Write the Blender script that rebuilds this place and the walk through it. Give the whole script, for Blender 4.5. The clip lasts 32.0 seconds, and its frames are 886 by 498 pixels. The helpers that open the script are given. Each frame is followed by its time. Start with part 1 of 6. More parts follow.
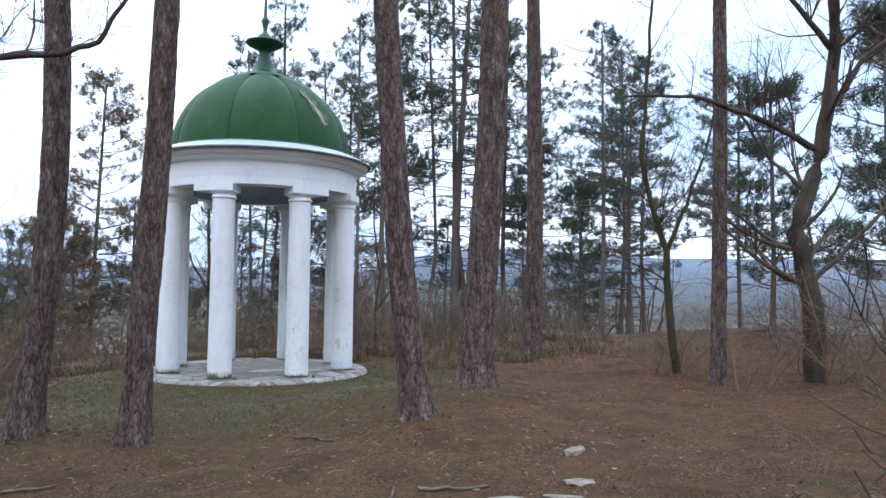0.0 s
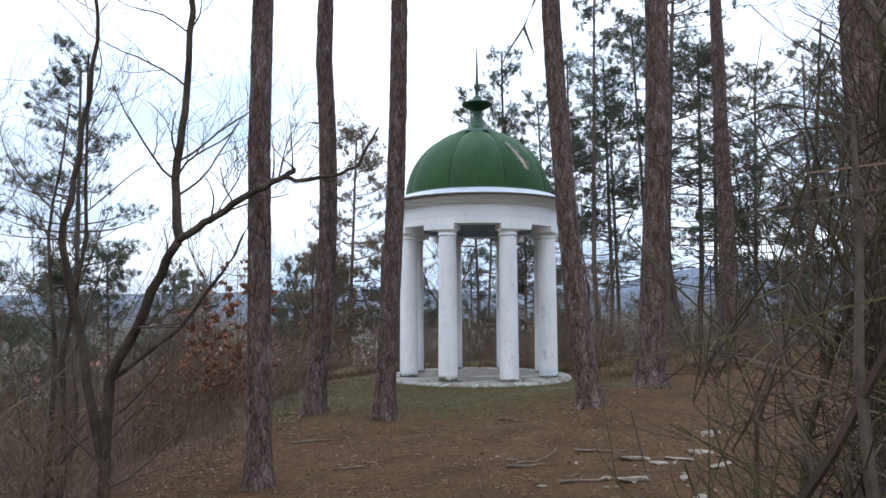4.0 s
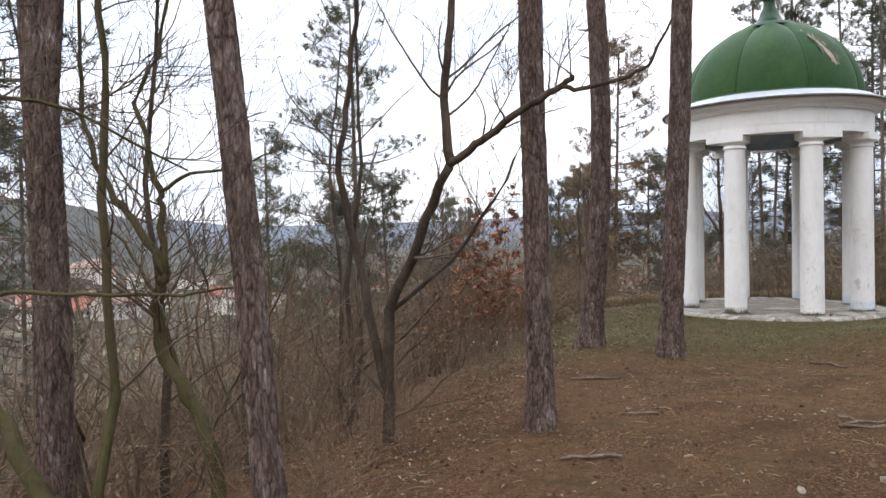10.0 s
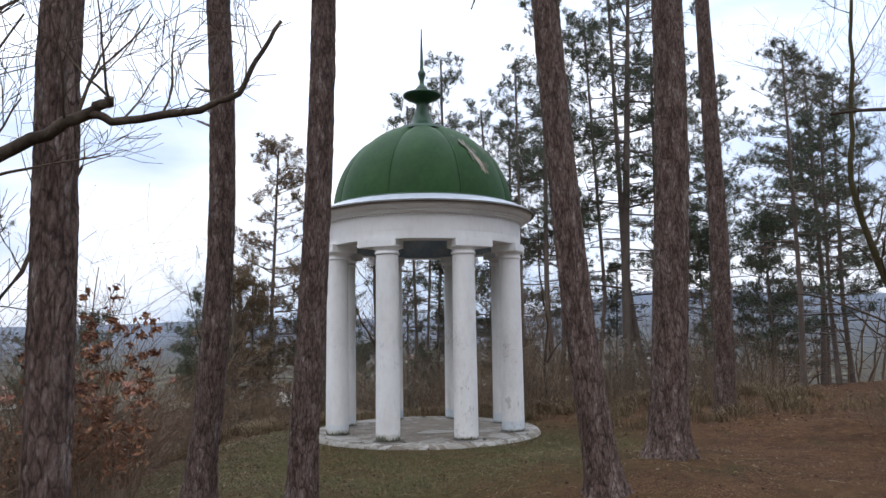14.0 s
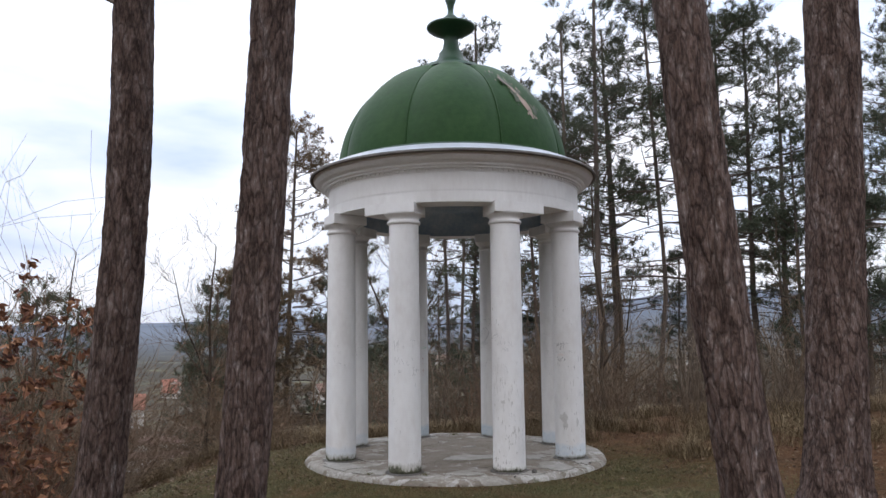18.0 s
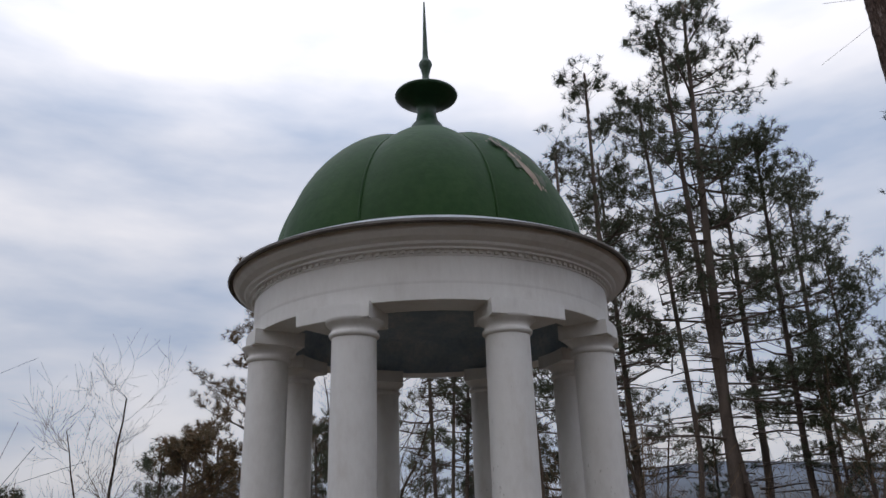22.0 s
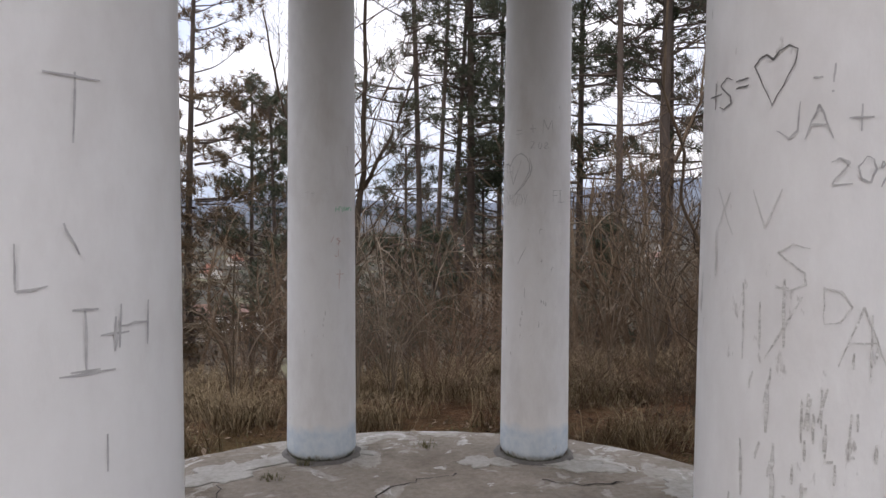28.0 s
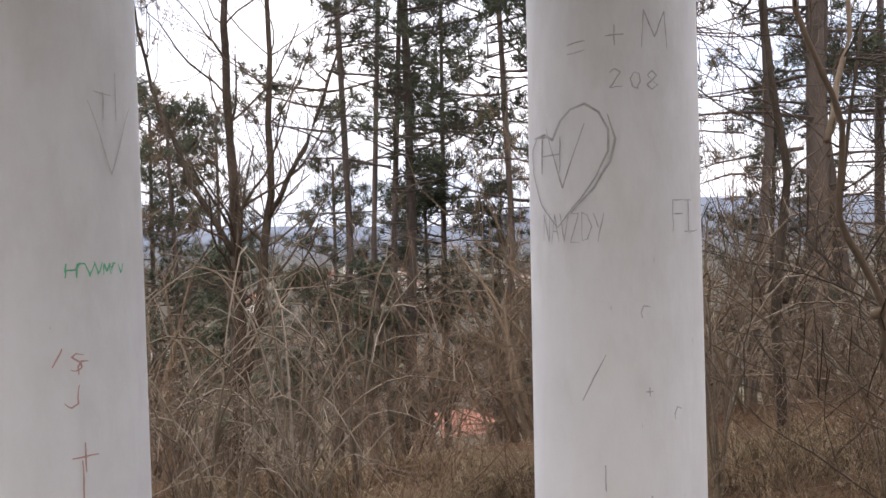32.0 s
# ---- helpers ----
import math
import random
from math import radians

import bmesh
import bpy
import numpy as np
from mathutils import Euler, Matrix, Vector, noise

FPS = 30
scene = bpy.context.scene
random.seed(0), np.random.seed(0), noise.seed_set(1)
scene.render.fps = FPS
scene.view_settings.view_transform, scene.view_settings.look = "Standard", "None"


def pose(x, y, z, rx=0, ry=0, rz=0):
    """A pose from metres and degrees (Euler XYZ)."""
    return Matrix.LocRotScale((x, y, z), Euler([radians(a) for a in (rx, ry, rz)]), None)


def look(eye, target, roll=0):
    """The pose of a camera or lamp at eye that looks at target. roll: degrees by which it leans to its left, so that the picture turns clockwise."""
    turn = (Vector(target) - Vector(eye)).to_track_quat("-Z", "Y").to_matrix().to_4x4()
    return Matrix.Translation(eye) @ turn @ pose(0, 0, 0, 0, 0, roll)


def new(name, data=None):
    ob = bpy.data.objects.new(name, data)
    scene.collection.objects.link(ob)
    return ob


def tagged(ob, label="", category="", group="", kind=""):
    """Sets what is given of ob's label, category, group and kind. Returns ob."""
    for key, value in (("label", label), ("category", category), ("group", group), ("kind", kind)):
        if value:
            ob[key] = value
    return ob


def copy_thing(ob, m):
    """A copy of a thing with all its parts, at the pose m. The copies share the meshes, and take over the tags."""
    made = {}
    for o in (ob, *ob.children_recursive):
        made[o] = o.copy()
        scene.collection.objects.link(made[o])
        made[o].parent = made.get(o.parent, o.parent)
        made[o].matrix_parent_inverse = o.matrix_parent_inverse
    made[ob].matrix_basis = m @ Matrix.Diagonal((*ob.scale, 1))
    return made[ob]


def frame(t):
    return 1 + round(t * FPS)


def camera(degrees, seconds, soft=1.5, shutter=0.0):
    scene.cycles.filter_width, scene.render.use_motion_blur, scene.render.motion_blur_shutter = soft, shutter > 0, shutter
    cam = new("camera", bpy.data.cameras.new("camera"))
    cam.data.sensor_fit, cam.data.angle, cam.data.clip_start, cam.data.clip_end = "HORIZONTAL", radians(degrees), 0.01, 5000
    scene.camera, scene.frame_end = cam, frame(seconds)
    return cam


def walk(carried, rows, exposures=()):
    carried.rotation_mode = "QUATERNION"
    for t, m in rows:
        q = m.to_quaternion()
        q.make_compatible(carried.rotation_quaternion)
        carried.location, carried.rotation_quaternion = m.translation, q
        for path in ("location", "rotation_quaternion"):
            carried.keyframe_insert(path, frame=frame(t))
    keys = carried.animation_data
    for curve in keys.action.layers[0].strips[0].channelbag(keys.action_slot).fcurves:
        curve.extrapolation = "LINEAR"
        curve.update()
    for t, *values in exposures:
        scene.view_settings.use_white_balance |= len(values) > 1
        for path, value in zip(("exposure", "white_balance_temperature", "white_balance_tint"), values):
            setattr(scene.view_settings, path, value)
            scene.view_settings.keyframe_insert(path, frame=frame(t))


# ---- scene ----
EXPOSURES = ((0, 0.4, 5700, 9), (1, 0.18, 5700, 9), (2, 0.2, 5850, 9), (3, 0.3, 6000, 10), (4, 0.1, 6030, 10), (6.5, 0.35, 6850, 13), (8, 0.28, 6900, 13), (9, 0.42, 7000, 13), (10, 0.46, 7000, 13), (11, 0.2, 6750, 13), (13, -0.06, 6500, 13), (15, -0.15, 6500, 13), (19, -0.12, 6800, 15), (20, -0.02, 6800, 15), (20.5, -0.4, 6900, 16), (21, -0.72, 6800, 15),
             (22, -0.98, 6800, 15), (23, -0.7, 6800, 15), (24, -0.3, 7000, 15), (26.5, -0.3, 7050, 17), (27, -0.27, 7050, 17), (28, -0.05, 7050, 18), (29, 0.52, 7100, 18), (30, 0.56, 7150, 18), (32, 0.56, 7200, 19))
cam = camera(62.0, 32.0)
PATH = [
    (0, (-0.252, -13.224, 1.451), (0.267, -11.295, 1.551), 0.7),
    (0.5, (-0.297, -13.614, 1.443), (-0.054, -11.632, 1.549), 0.4),
    (1, (-0.304, -14.004, 1.437), (-0.233, -12.01, 1.575), -1),
    (1.5, (-0.237, -14.369, 1.438), (-0.224, -12.376, 1.605), 0.5),
    (2, (-0.181, -14.71, 1.428), (-0.172, -12.717, 1.59), -2.4),
    (2.5, (-0.095, -14.918, 1.416), (-0.007, -12.92, 1.439), -5.3),
    (3, (0.02, -15.018, 1.421), (0.007, -13.018, 1.457), -2.4),
    (3.5, (0.074, -15.189, 1.438), (-0.055, -13.196, 1.538), -0.1),
    (4, (0.069, -15.465, 1.443), (-0.035, -13.473, 1.593), -0.2),
    (4.5, (0.082, -15.691, 1.432), (-0.03, -13.697, 1.532), 1.6),
    (6.5, (0.16, -15.938, 1.392), (-0.009, -13.945, 1.375), 1),
    (7, (0.154, -15.828, 1.407), (-0.106, -13.845, 1.453), 1),
    (7.5, (0.089, -15.643, 1.421), (-0.279, -13.678, 1.489), 1.8),
    (8, (-0.004, -15.44, 1.436), (-0.603, -13.532, 1.451), 0.9),
    (8.5, (-0.086, -15.215, 1.451), (-0.98, -13.426, 1.417), 1.4),
    (9, (-0.18, -15.059, 1.455), (-1.197, -13.338, 1.402), 1.9),
    (9.5, (-0.259, -14.925, 1.458), (-1.184, -13.153, 1.408), -0.2),
    (10, (-0.288, -14.759, 1.465), (-1.066, -12.917, 1.419), -1.1),
    (10.5, (-0.285, -14.56, 1.486), (-0.863, -12.645, 1.499), 0.6),
    (11, (-0.299, -14.381, 1.499), (-0.616, -12.409, 1.6), 1.7),
    (11.5, (-0.357, -14.167, 1.519), (-0.478, -12.176, 1.671), 0.5),
    (12, (-0.373, -13.91, 1.544), (-0.348, -11.919, 1.728), -0.4),
    (12.5, (-0.347, -13.59, 1.561), (-0.343, -11.6, 1.757), -0),
    (13, (-0.328, -13.25, 1.561), (-0.314, -11.263, 1.787), 0.1),
    (13.5, (-0.299, -12.897, 1.571), (-0.241, -10.914, 1.822), -0.3),
    (14, (-0.23, -12.511, 1.575), (-0.141, -10.526, 1.8), -0.8),
    (14.5, (-0.212, -12.146, 1.582), (-0.145, -10.156, 1.766), -0.8),
    (15, (-0.198, -11.776, 1.588), (-0.143, -9.785, 1.766), -1.4),
    (15.5, (-0.172, -11.424, 1.593), (-0.139, -9.433, 1.779), 0.3),
    (17.5, (-0.103, -10.108, 1.535), (-0.105, -8.122, 1.769), -0.1),
    (18, (-0.104, -9.753, 1.525), (-0.111, -7.766, 1.75), -0.6),
    (18.5, (-0.11, -9.345, 1.512), (-0.099, -7.353, 1.695), 1),
    (19, (-0.113, -8.902, 1.506), (-0.074, -6.907, 1.644), -0.6),
    (19.5, (-0.116, -8.472, 1.507), (-0.043, -6.478, 1.64), -2.2),
    (20, (-0.11, -8.041, 1.51), (-0.021, -6.058, 1.754), -0.5),
    (20.5, (-0.106, -7.684, 1.511), (-0.031, -5.726, 1.909), -1.02),
    (21, (-0.083, -7.369, 1.518), (-0.017, -5.441, 2.043), -1.64),
    (21.5, (-0.036, -7.1, 1.51), (0.032, -5.198, 2.124), -2.16),
    (22, (0.034, -6.856, 1.491), (0.06, -4.974, 2.168), -1.77),
    (22.5, (0.091, -6.621, 1.484), (0.095, -4.688, 1.999), -0.69),
    (23, (0.125, -6.371, 1.491), (0.096, -4.393, 1.785), -1.31),
    (23.5, (0.138, -6.058, 1.483), (0.069, -4.062, 1.588), -1.93),
    (24, (0.111, -5.709, 1.462), (0.011, -3.713, 1.408), -1.45),
    (24.5, (0.03, -5.311, 1.429), (-0.004, -3.315, 1.299), -1.37),
    (26.5, (-0.041, -3.606, 1.308), (-0.031, -1.608, 1.213), -0.67),
    (27, (-0.062, -3.208, 1.289), (-0.029, -1.209, 1.225), -1.19),
    (27.5, (-0.067, -2.873, 1.278), (-0.007, -0.874, 1.225), -1.16),
    (28, (-0.045, -2.509, 1.27), (0.019, -0.512, 1.181), 0.38),
    (28.5, (-0.076, -2.183, 1.246), (0.011, -0.189, 1.117), 0.29),
    (29, (-0.124, -1.866, 1.245), (0.039, 0.124, 1.133), -0),
    (29.5, (-0.058, -1.515, 1.256), (0.162, 0.47, 1.147), 0.51),
    (30, (-0.015, -1.189, 1.305), (0.248, 0.792, 1.211), 0.82),
    (30.5, (-0.025, -0.858, 1.32), (0.256, 1.121, 1.252), -0.34),
    (31, (-0.008, -0.563, 1.317), (0.239, 1.421, 1.27), -1.79),
    (31.5, (0.042, -0.279, 1.35), (0.216, 1.713, 1.315), -1.5),
    (32, (0.036, -0.106, 1.342), (0.27, 1.88, 1.314), -1.41),
]
walk(cam, [(t, look(e, g, r)) for t, e, g, r in PATH], EXPOSURES)

# ---- world and light ----
world = bpy.data.worlds.new("overcast_sky")
scene.world = world
world.use_nodes = True
wn, wl = world.node_tree.nodes, world.node_tree.links
wn.clear()
sky = wn.new("ShaderNodeTexSky")
sky.sky_type, sky.sun_disc = "NISHITA", False
sky.sun_elevation, sky.sun_rotation = radians(32), radians(200)
sky.air_density, sky.dust_density = 1.0, 2.0
wc = wn.new("ShaderNodeTexCoord")
wm = wn.new("ShaderNodeMapping")
wm.inputs["Scale"].default_value = (1.0, 1.0, 3.4)
wnoise = wn.new("ShaderNodeTexNoise")
wnoise.inputs["Scale"].default_value, wnoise.inputs["Detail"].default_value = 2.2, 6.0
wramp = wn.new("ShaderNodeValToRGB")
wramp.color_ramp.elements[0].position, wramp.color_ramp.elements[0].color = 0.36, (6.9, 8.6, 11.3, 1)
wramp.color_ramp.elements[1].position, wramp.color_ramp.elements[1].color = 0.61, (13.4, 14.1, 15.2, 1)
wmix = wn.new("ShaderNodeMix")
wmix.data_type = "RGBA"
wmix.inputs["Factor"].default_value = 0.86
wbg = wn.new("ShaderNodeBackground")
wbg.inputs["Strength"].default_value = 0.145
wout = wn.new("ShaderNodeOutputWorld")
wl.new(wc.outputs["Generated"], wm.inputs["Vector"])
wl.new(wm.outputs["Vector"], wnoise.inputs["Vector"])
wl.new(wnoise.outputs["Fac"], wramp.inputs["Fac"])
wl.new(sky.outputs["Color"], wmix.inputs["A"])
wl.new(wramp.outputs["Color"], wmix.inputs["B"])
wsep = wn.new("ShaderNodeSeparateXYZ")
wgrad = wn.new("ShaderNodeValToRGB")
wgrad.color_ramp.elements[0].position, wgrad.color_ramp.elements[0].color = 0.0, (0.66, 0.66, 0.66, 1)
wgrad.color_ramp.elements[1].position, wgrad.color_ramp.elements[1].color = 0.95, (2.1, 2.1, 2.1, 1)
wgrad.color_ramp.elements.new(0.45).color = (0.95, 0.95, 0.95, 1)
wmul = wn.new("ShaderNodeMix")
wmul.data_type, wmul.blend_type = "RGBA", "MULTIPLY"
wmul.inputs["Factor"].default_value = 1.0
wl.new(wc.outputs["Generated"], wsep.inputs["Vector"])
wl.new(wsep.outputs["Z"], wgrad.inputs["Fac"])
wl.new(wmix.outputs["Result"], wmul.inputs["A"])
wl.new(wgrad.outputs["Color"], wmul.inputs["B"])
wl.new(wmul.outputs["Result"], wbg.inputs["Color"])
wl.new(wbg.outputs["Background"], wout.inputs["Surface"])
sun_data = bpy.data.lights.new("sun", "SUN")
sun_data.energy, sun_data.angle, sun_data.color = 0.6, radians(40), (1.0, 0.97, 0.93)
sun = new("sun", sun_data)
sun.matrix_world = look((-6, -16, 12), (0, 0, 0))

# ---- helpers of this scene ----
TAU = 2 * math.pi


def surface(name, colors, scale=3.0, rough=0.8, bump=0.3, bump_scale=40.0, stretch=(1, 1, 1), fine=8.0, fine_mix=0.35,
            random_mix=0.0, metal=0.0, island=False):
    """A procedural material: a broad and a fine noise over a ramp of colours, and a noise bump."""
    m = bpy.data.materials.new(name)
    m.use_nodes = True
    n, l = m.node_tree.nodes, m.node_tree.links
    b = n["Principled BSDF"]
    b.inputs["Roughness"].default_value, b.inputs["Metallic"].default_value = rough, metal
    if rough >= 0.85:
        b.inputs["Specular IOR Level"].default_value = 0.15
    tc, mp = n.new("ShaderNodeTexCoord"), n.new("ShaderNodeMapping")
    mp.inputs["Scale"].default_value = stretch
    l.new(tc.outputs["Object"], mp.inputs["Vector"])
    big, small = n.new("ShaderNodeTexNoise"), n.new("ShaderNodeTexNoise")
    big.inputs["Scale"].default_value, big.inputs["Detail"].default_value = scale, 5
    small.inputs["Scale"].default_value, small.inputs["Detail"].default_value = scale * fine, 6
    small.inputs["Roughness"].default_value = 0.65
    for q in (big, small):
        l.new(mp.outputs["Vector"], q.inputs["Vector"])
    mx = n.new("ShaderNodeMix")
    mx.inputs["Factor"].default_value = fine_mix
    l.new(big.outputs["Fac"], mx.inputs["A"])
    l.new(small.outputs["Fac"], mx.inputs["B"])
    value = mx.outputs["Result"]
    if random_mix:
        src = n.new("ShaderNodeNewGeometry").outputs["Random Per Island"] if island else n.new("ShaderNodeObjectInfo").outputs["Random"]
        mr = n.new("ShaderNodeMix")
        mr.inputs["Factor"].default_value = random_mix
        l.new(value, mr.inputs["A"])
        l.new(src, mr.inputs["B"])
        value = mr.outputs["Result"]
    ramp = n.new("ShaderNodeValToRGB")
    e = ramp.color_ramp.elements
    lo, hi = (0.3, 0.7) if not random_mix else (0.2, 0.8)
    while len(e) < len(colors):
        e.new(0.5)
    for i, c in enumerate(colors):
        e[i].position, e[i].color = lo + (hi - lo) * i / (len(colors) - 1), (*c, 1)
    l.new(value, ramp.inputs["Fac"])
    l.new(ramp.outputs["Color"], b.inputs["Base Color"])
    if bump:
        bn, bp = n.new("ShaderNodeTexNoise"), n.new("ShaderNodeBump")
        bn.inputs["Scale"].default_value, bn.inputs["Detail"].default_value = bump_scale, 5
        bp.inputs["Strength"].default_value, bp.inputs["Distance"].default_value = bump, 0.02
        l.new(mp.outputs["Vector"], bn.inputs["Vector"])
        l.new(bn.outputs["Fac"], bp.inputs["Height"])
        l.new(bp.outputs["Normal"], b.inputs["Normal"])
    return m


class Soup:
    """Vertices and faces gathered for one mesh."""

    def __init__(self):
        self.v, self.f = [], []

    def tube(self, pts, radii, sides=6, cap=True):
        base = len(self.v)
        up = Vector((0.13, 0.27, 1)).normalized()
        for i, p in enumerate(pts):
            d = (pts[min(i + 1, len(pts) - 1)] - pts[max(i - 1, 0)])
            d = d.normalized() if d.length > 1e-9 else Vector((0, 0, 1))
            a = d.cross(up if abs(d.dot(up)) < 0.95 else Vector((1, 0, 0))).normalized()
            b = d.cross(a)
            for k in range(sides):
                w = TAU * k / sides
                self.v.append(p + (a * math.cos(w) + b * math.sin(w)) * radii[i])
        for i in range(len(pts) - 1):
            for k in range(sides):
                k2 = (k + 1) % sides
                self.f.append((base + i * sides + k, base + i * sides + k2, base + (i + 1) * sides + k2, base + (i + 1) * sides + k))
        if cap and sides > 2:
            self.f.append(tuple(base + (len(pts) - 1) * sides + k for k in range(sides)))
            self.f.append(tuple(base + k for k in reversed(range(sides))))

    def poly(self, pts):
        base = len(self.v)
        self.v.extend(pts)
        self.f.append(tuple(range(base, base + len(pts))))

    def lathe(self, profile, segs=64, a0=0.0, a1=TAU, closed_profile=False):
        """Turns (radius, z) points about the z axis."""
        base, full = len(self.v), abs(a1 - a0 - TAU) < 1e-6
        cols = segs if full else segs + 1
        n = len(profile)
        for k in range(cols):
            w = a0 + (a1 - a0) * k / segs
            for r, z in profile:
                self.v.append(Vector((r * math.cos(w), r * math.sin(w), z)))
        for k in range(segs):
            k2 = (k + 1) % cols
            for i in range(n if closed_profile else n - 1):
                i2 = (i + 1) % n
                self.f.append((base + k * n + i, base + k2 * n + i, base + k2 * n + i2, base + k * n + i2))
        if closed_profile and not full:
            self.f.append(tuple(base + i for i in range(n)))
            self.f.append(tuple(base + (cols - 1) * n + i for i in reversed(range(n))))

    def mesh(self, name, material, smooth=False):
        me = bpy.data.meshes.new(name)
        me.from_pydata([tuple(p) for p in self.v], [], self.f)
        me.update()
        if material:
            me.materials.append(material)
        if smooth:
            me.polygons.foreach_set("use_smooth", [True] * len(me.polygons))
        return me


def part(name, soup, material, parent=None, label="", smooth=False, m=None):
    me = soup if isinstance(soup, bpy.types.Mesh) else soup.mesh(name, material, smooth)
    ob = new(name, me)
    if parent:
        ob.parent = parent
    if m is not None:
        ob.matrix_basis = m
    if label:
        ob["label"] = label
    return ob


def thing(name, m, label, category, group="", kind=""):
    ob = new(name)
    ob.empty_display_size = 0.2
    ob.matrix_basis = m
    return tagged(ob, label, category, group, kind)


def smoothstep(a, b, x):
    t = min(1.0, max(0.0, (x - a) / (b - a)))
    return t * t * (3 - 2 * t)


def soft(x, w):
    return w * math.log1p(math.exp(min(40.0, x / w)))


RIDGE = ((-180, 3.0), (-110, 4.6), (-75, 5.6), (-62, 4.9), (-52, 2.5), (-45, 1.4), (-38, 0.7), (-30, 0.75), (-18, 0.95), (-8, 1.2), (2, 0.95), (8, 1.0), (14, 2.2), (20, 2.85), (26, 2.5), (32, 2.15), (45, 2.0), (90, 2.0), (180, 3.0))


def ground_z(x, y):
    """The height of the ground: a spur that falls off to the west and the north, a valley, and hills."""
    r = math.hypot(x, y)
    z = -0.06 + (0.05 if x > 0 else 0.02) * max(-3.0, min(x, 12.0)) * smoothstep(1.8, 4.0, r)
    z += 0.21 * math.exp(-((x - 1.9) / 1.5) ** 2 - ((y + 5.7) / 1.9) ** 2)
    z += 0.09 * math.exp(-((x + 1.8) / 1.2) ** 2 - ((y + 5.4) / 1.5) ** 2)
    z -= 0.42 * soft(-2.85 - x - 0.05 * (y + 9), 0.5)
    z -= 0.34 * soft(y - 5.0 - 0.12 * max(0.0, x), 1.4)
    z -= 0.25 * soft(x - 16, 2.0)
    z -= 0.05 * soft(-y - 22, 3.0)
    z = -34 + soft(z + 34, 5.0) if z < -10 else z
    if r > 1.0:
        z += (noise.noise(Vector((x * 0.35, y * 0.35, 3.0))) * 0.10 + noise.noise(Vector((x * 1.6, y * 1.6, 9.0))) * 0.02) * smoothstep(2.2, 5.0, r)
    if r > 250:
        az = math.degrees(math.atan2(x, y))
        for (a, e0), (b, e1) in zip(RIDGE, RIDGE[1:]):
            if a <= az <= b:
                elev = e0 + (e1 - e0) * smoothstep(a, b, az)
        elev += noise.noise(Vector((az * 0.16, 1.0, 0.0))) * 0.28
        crest = 2200 - 1400 * smoothstep(-38, -50, az)
        top = 1.5 + crest * math.tan(radians(elev))
        hill = -34 + (top + 34) * smoothstep(350, crest, r) * (1 - 0.6 * smoothstep(crest * 1.1, crest * 2.05, r))
        z = z + (hill - z) * smoothstep(250, 420, r)
    return z

# ---- materials ----
WHITE = surface("white_plaster_paint", ((0.61, 0.59, 0.565), (0.72, 0.71, 0.69), (0.775, 0.77, 0.755)), 2.2, 0.75, 0.10, 22, stretch=(1, 1, 0.45), fine=7, fine_mix=0.4)
GREEN = surface("green_sheet_metal_paint", ((0.010, 0.037, 0.007), (0.015, 0.055, 0.011), (0.026, 0.074, 0.017)), 2.2, 0.6, 0.2, 14, fine=6, fine_mix=0.4)
GREEN.node_tree.nodes["Principled BSDF"].inputs["Specular IOR Level"].default_value = 0.22
DARK_GREEN = surface("dark_green_metal", ((0.010, 0.035, 0.018), (0.02, 0.07, 0.03)), 4, 0.45, 0.15, 30)
ZINC = surface("zinc_flashing", ((0.34, 0.36, 0.39), (0.52, 0.55, 0.58)), 5, 0.5, 0.1, 30, metal=0.35)
RUST = surface("weathered_metal_edge", ((0.05, 0.045, 0.04), (0.14, 0.12, 0.10)), 6, 0.7, 0.3, 40)
BARE = surface("bare_weathered_metal", ((0.24, 0.18, 0.13), (0.40, 0.31, 0.24)), 12, 0.7, 0.3, 40)
BLUE = surface("blue_grey_ceiling_paint", ((0.17, 0.25, 0.34), (0.30, 0.37, 0.43), (0.48, 0.50, 0.51)), 2.5, 0.8, 0.3, 30)
def layer(m, mask, colour, vary=None):
    """Lays a colour over a material's base colour where the mask is high."""
    n, l = m.node_tree.nodes, m.node_tree.links
    b = n["Principled BSDF"]
    x = n.new("ShaderNodeMix")
    x.data_type = "RGBA"
    l.new(mask, x.inputs["Factor"])
    l.new(b.inputs["Base Color"].links[0].from_socket, x.inputs["A"])
    if vary:
        r = n.new("ShaderNodeValToRGB")
        r.color_ramp.elements[0].position, r.color_ramp.elements[0].color = 0.35, (*colour, 1)
        r.color_ramp.elements[1].position, r.color_ramp.elements[1].color = 0.65, (*vary, 1)
        l.new(blotch(m, 30, 6), r.inputs["Fac"])
        l.new(r.outputs["Color"], x.inputs["B"])
    else:
        x.inputs["B"].default_value = (*colour, 1)
    l.new(x.outputs["Result"], b.inputs["Base Color"])


def blotch(m, scale, detail=9, stretch=(1, 1, 1), rough=0.62, warp=0.0):
    n, l = m.node_tree.nodes, m.node_tree.links
    tc, mp, q = n.new("ShaderNodeTexCoord"), n.new("ShaderNodeMapping"), n.new("ShaderNodeTexNoise")
    mp.inputs["Scale"].default_value = stretch
    q.inputs["Scale"].default_value, q.inputs["Detail"].default_value = scale, detail
    q.inputs["Roughness"].default_value, q.inputs["Distortion"].default_value = rough, warp
    l.new(tc.outputs["Object"], mp.inputs["Vector"])
    l.new(mp.outputs["Vector"], q.inputs["Vector"])
    return q.outputs["Fac"]


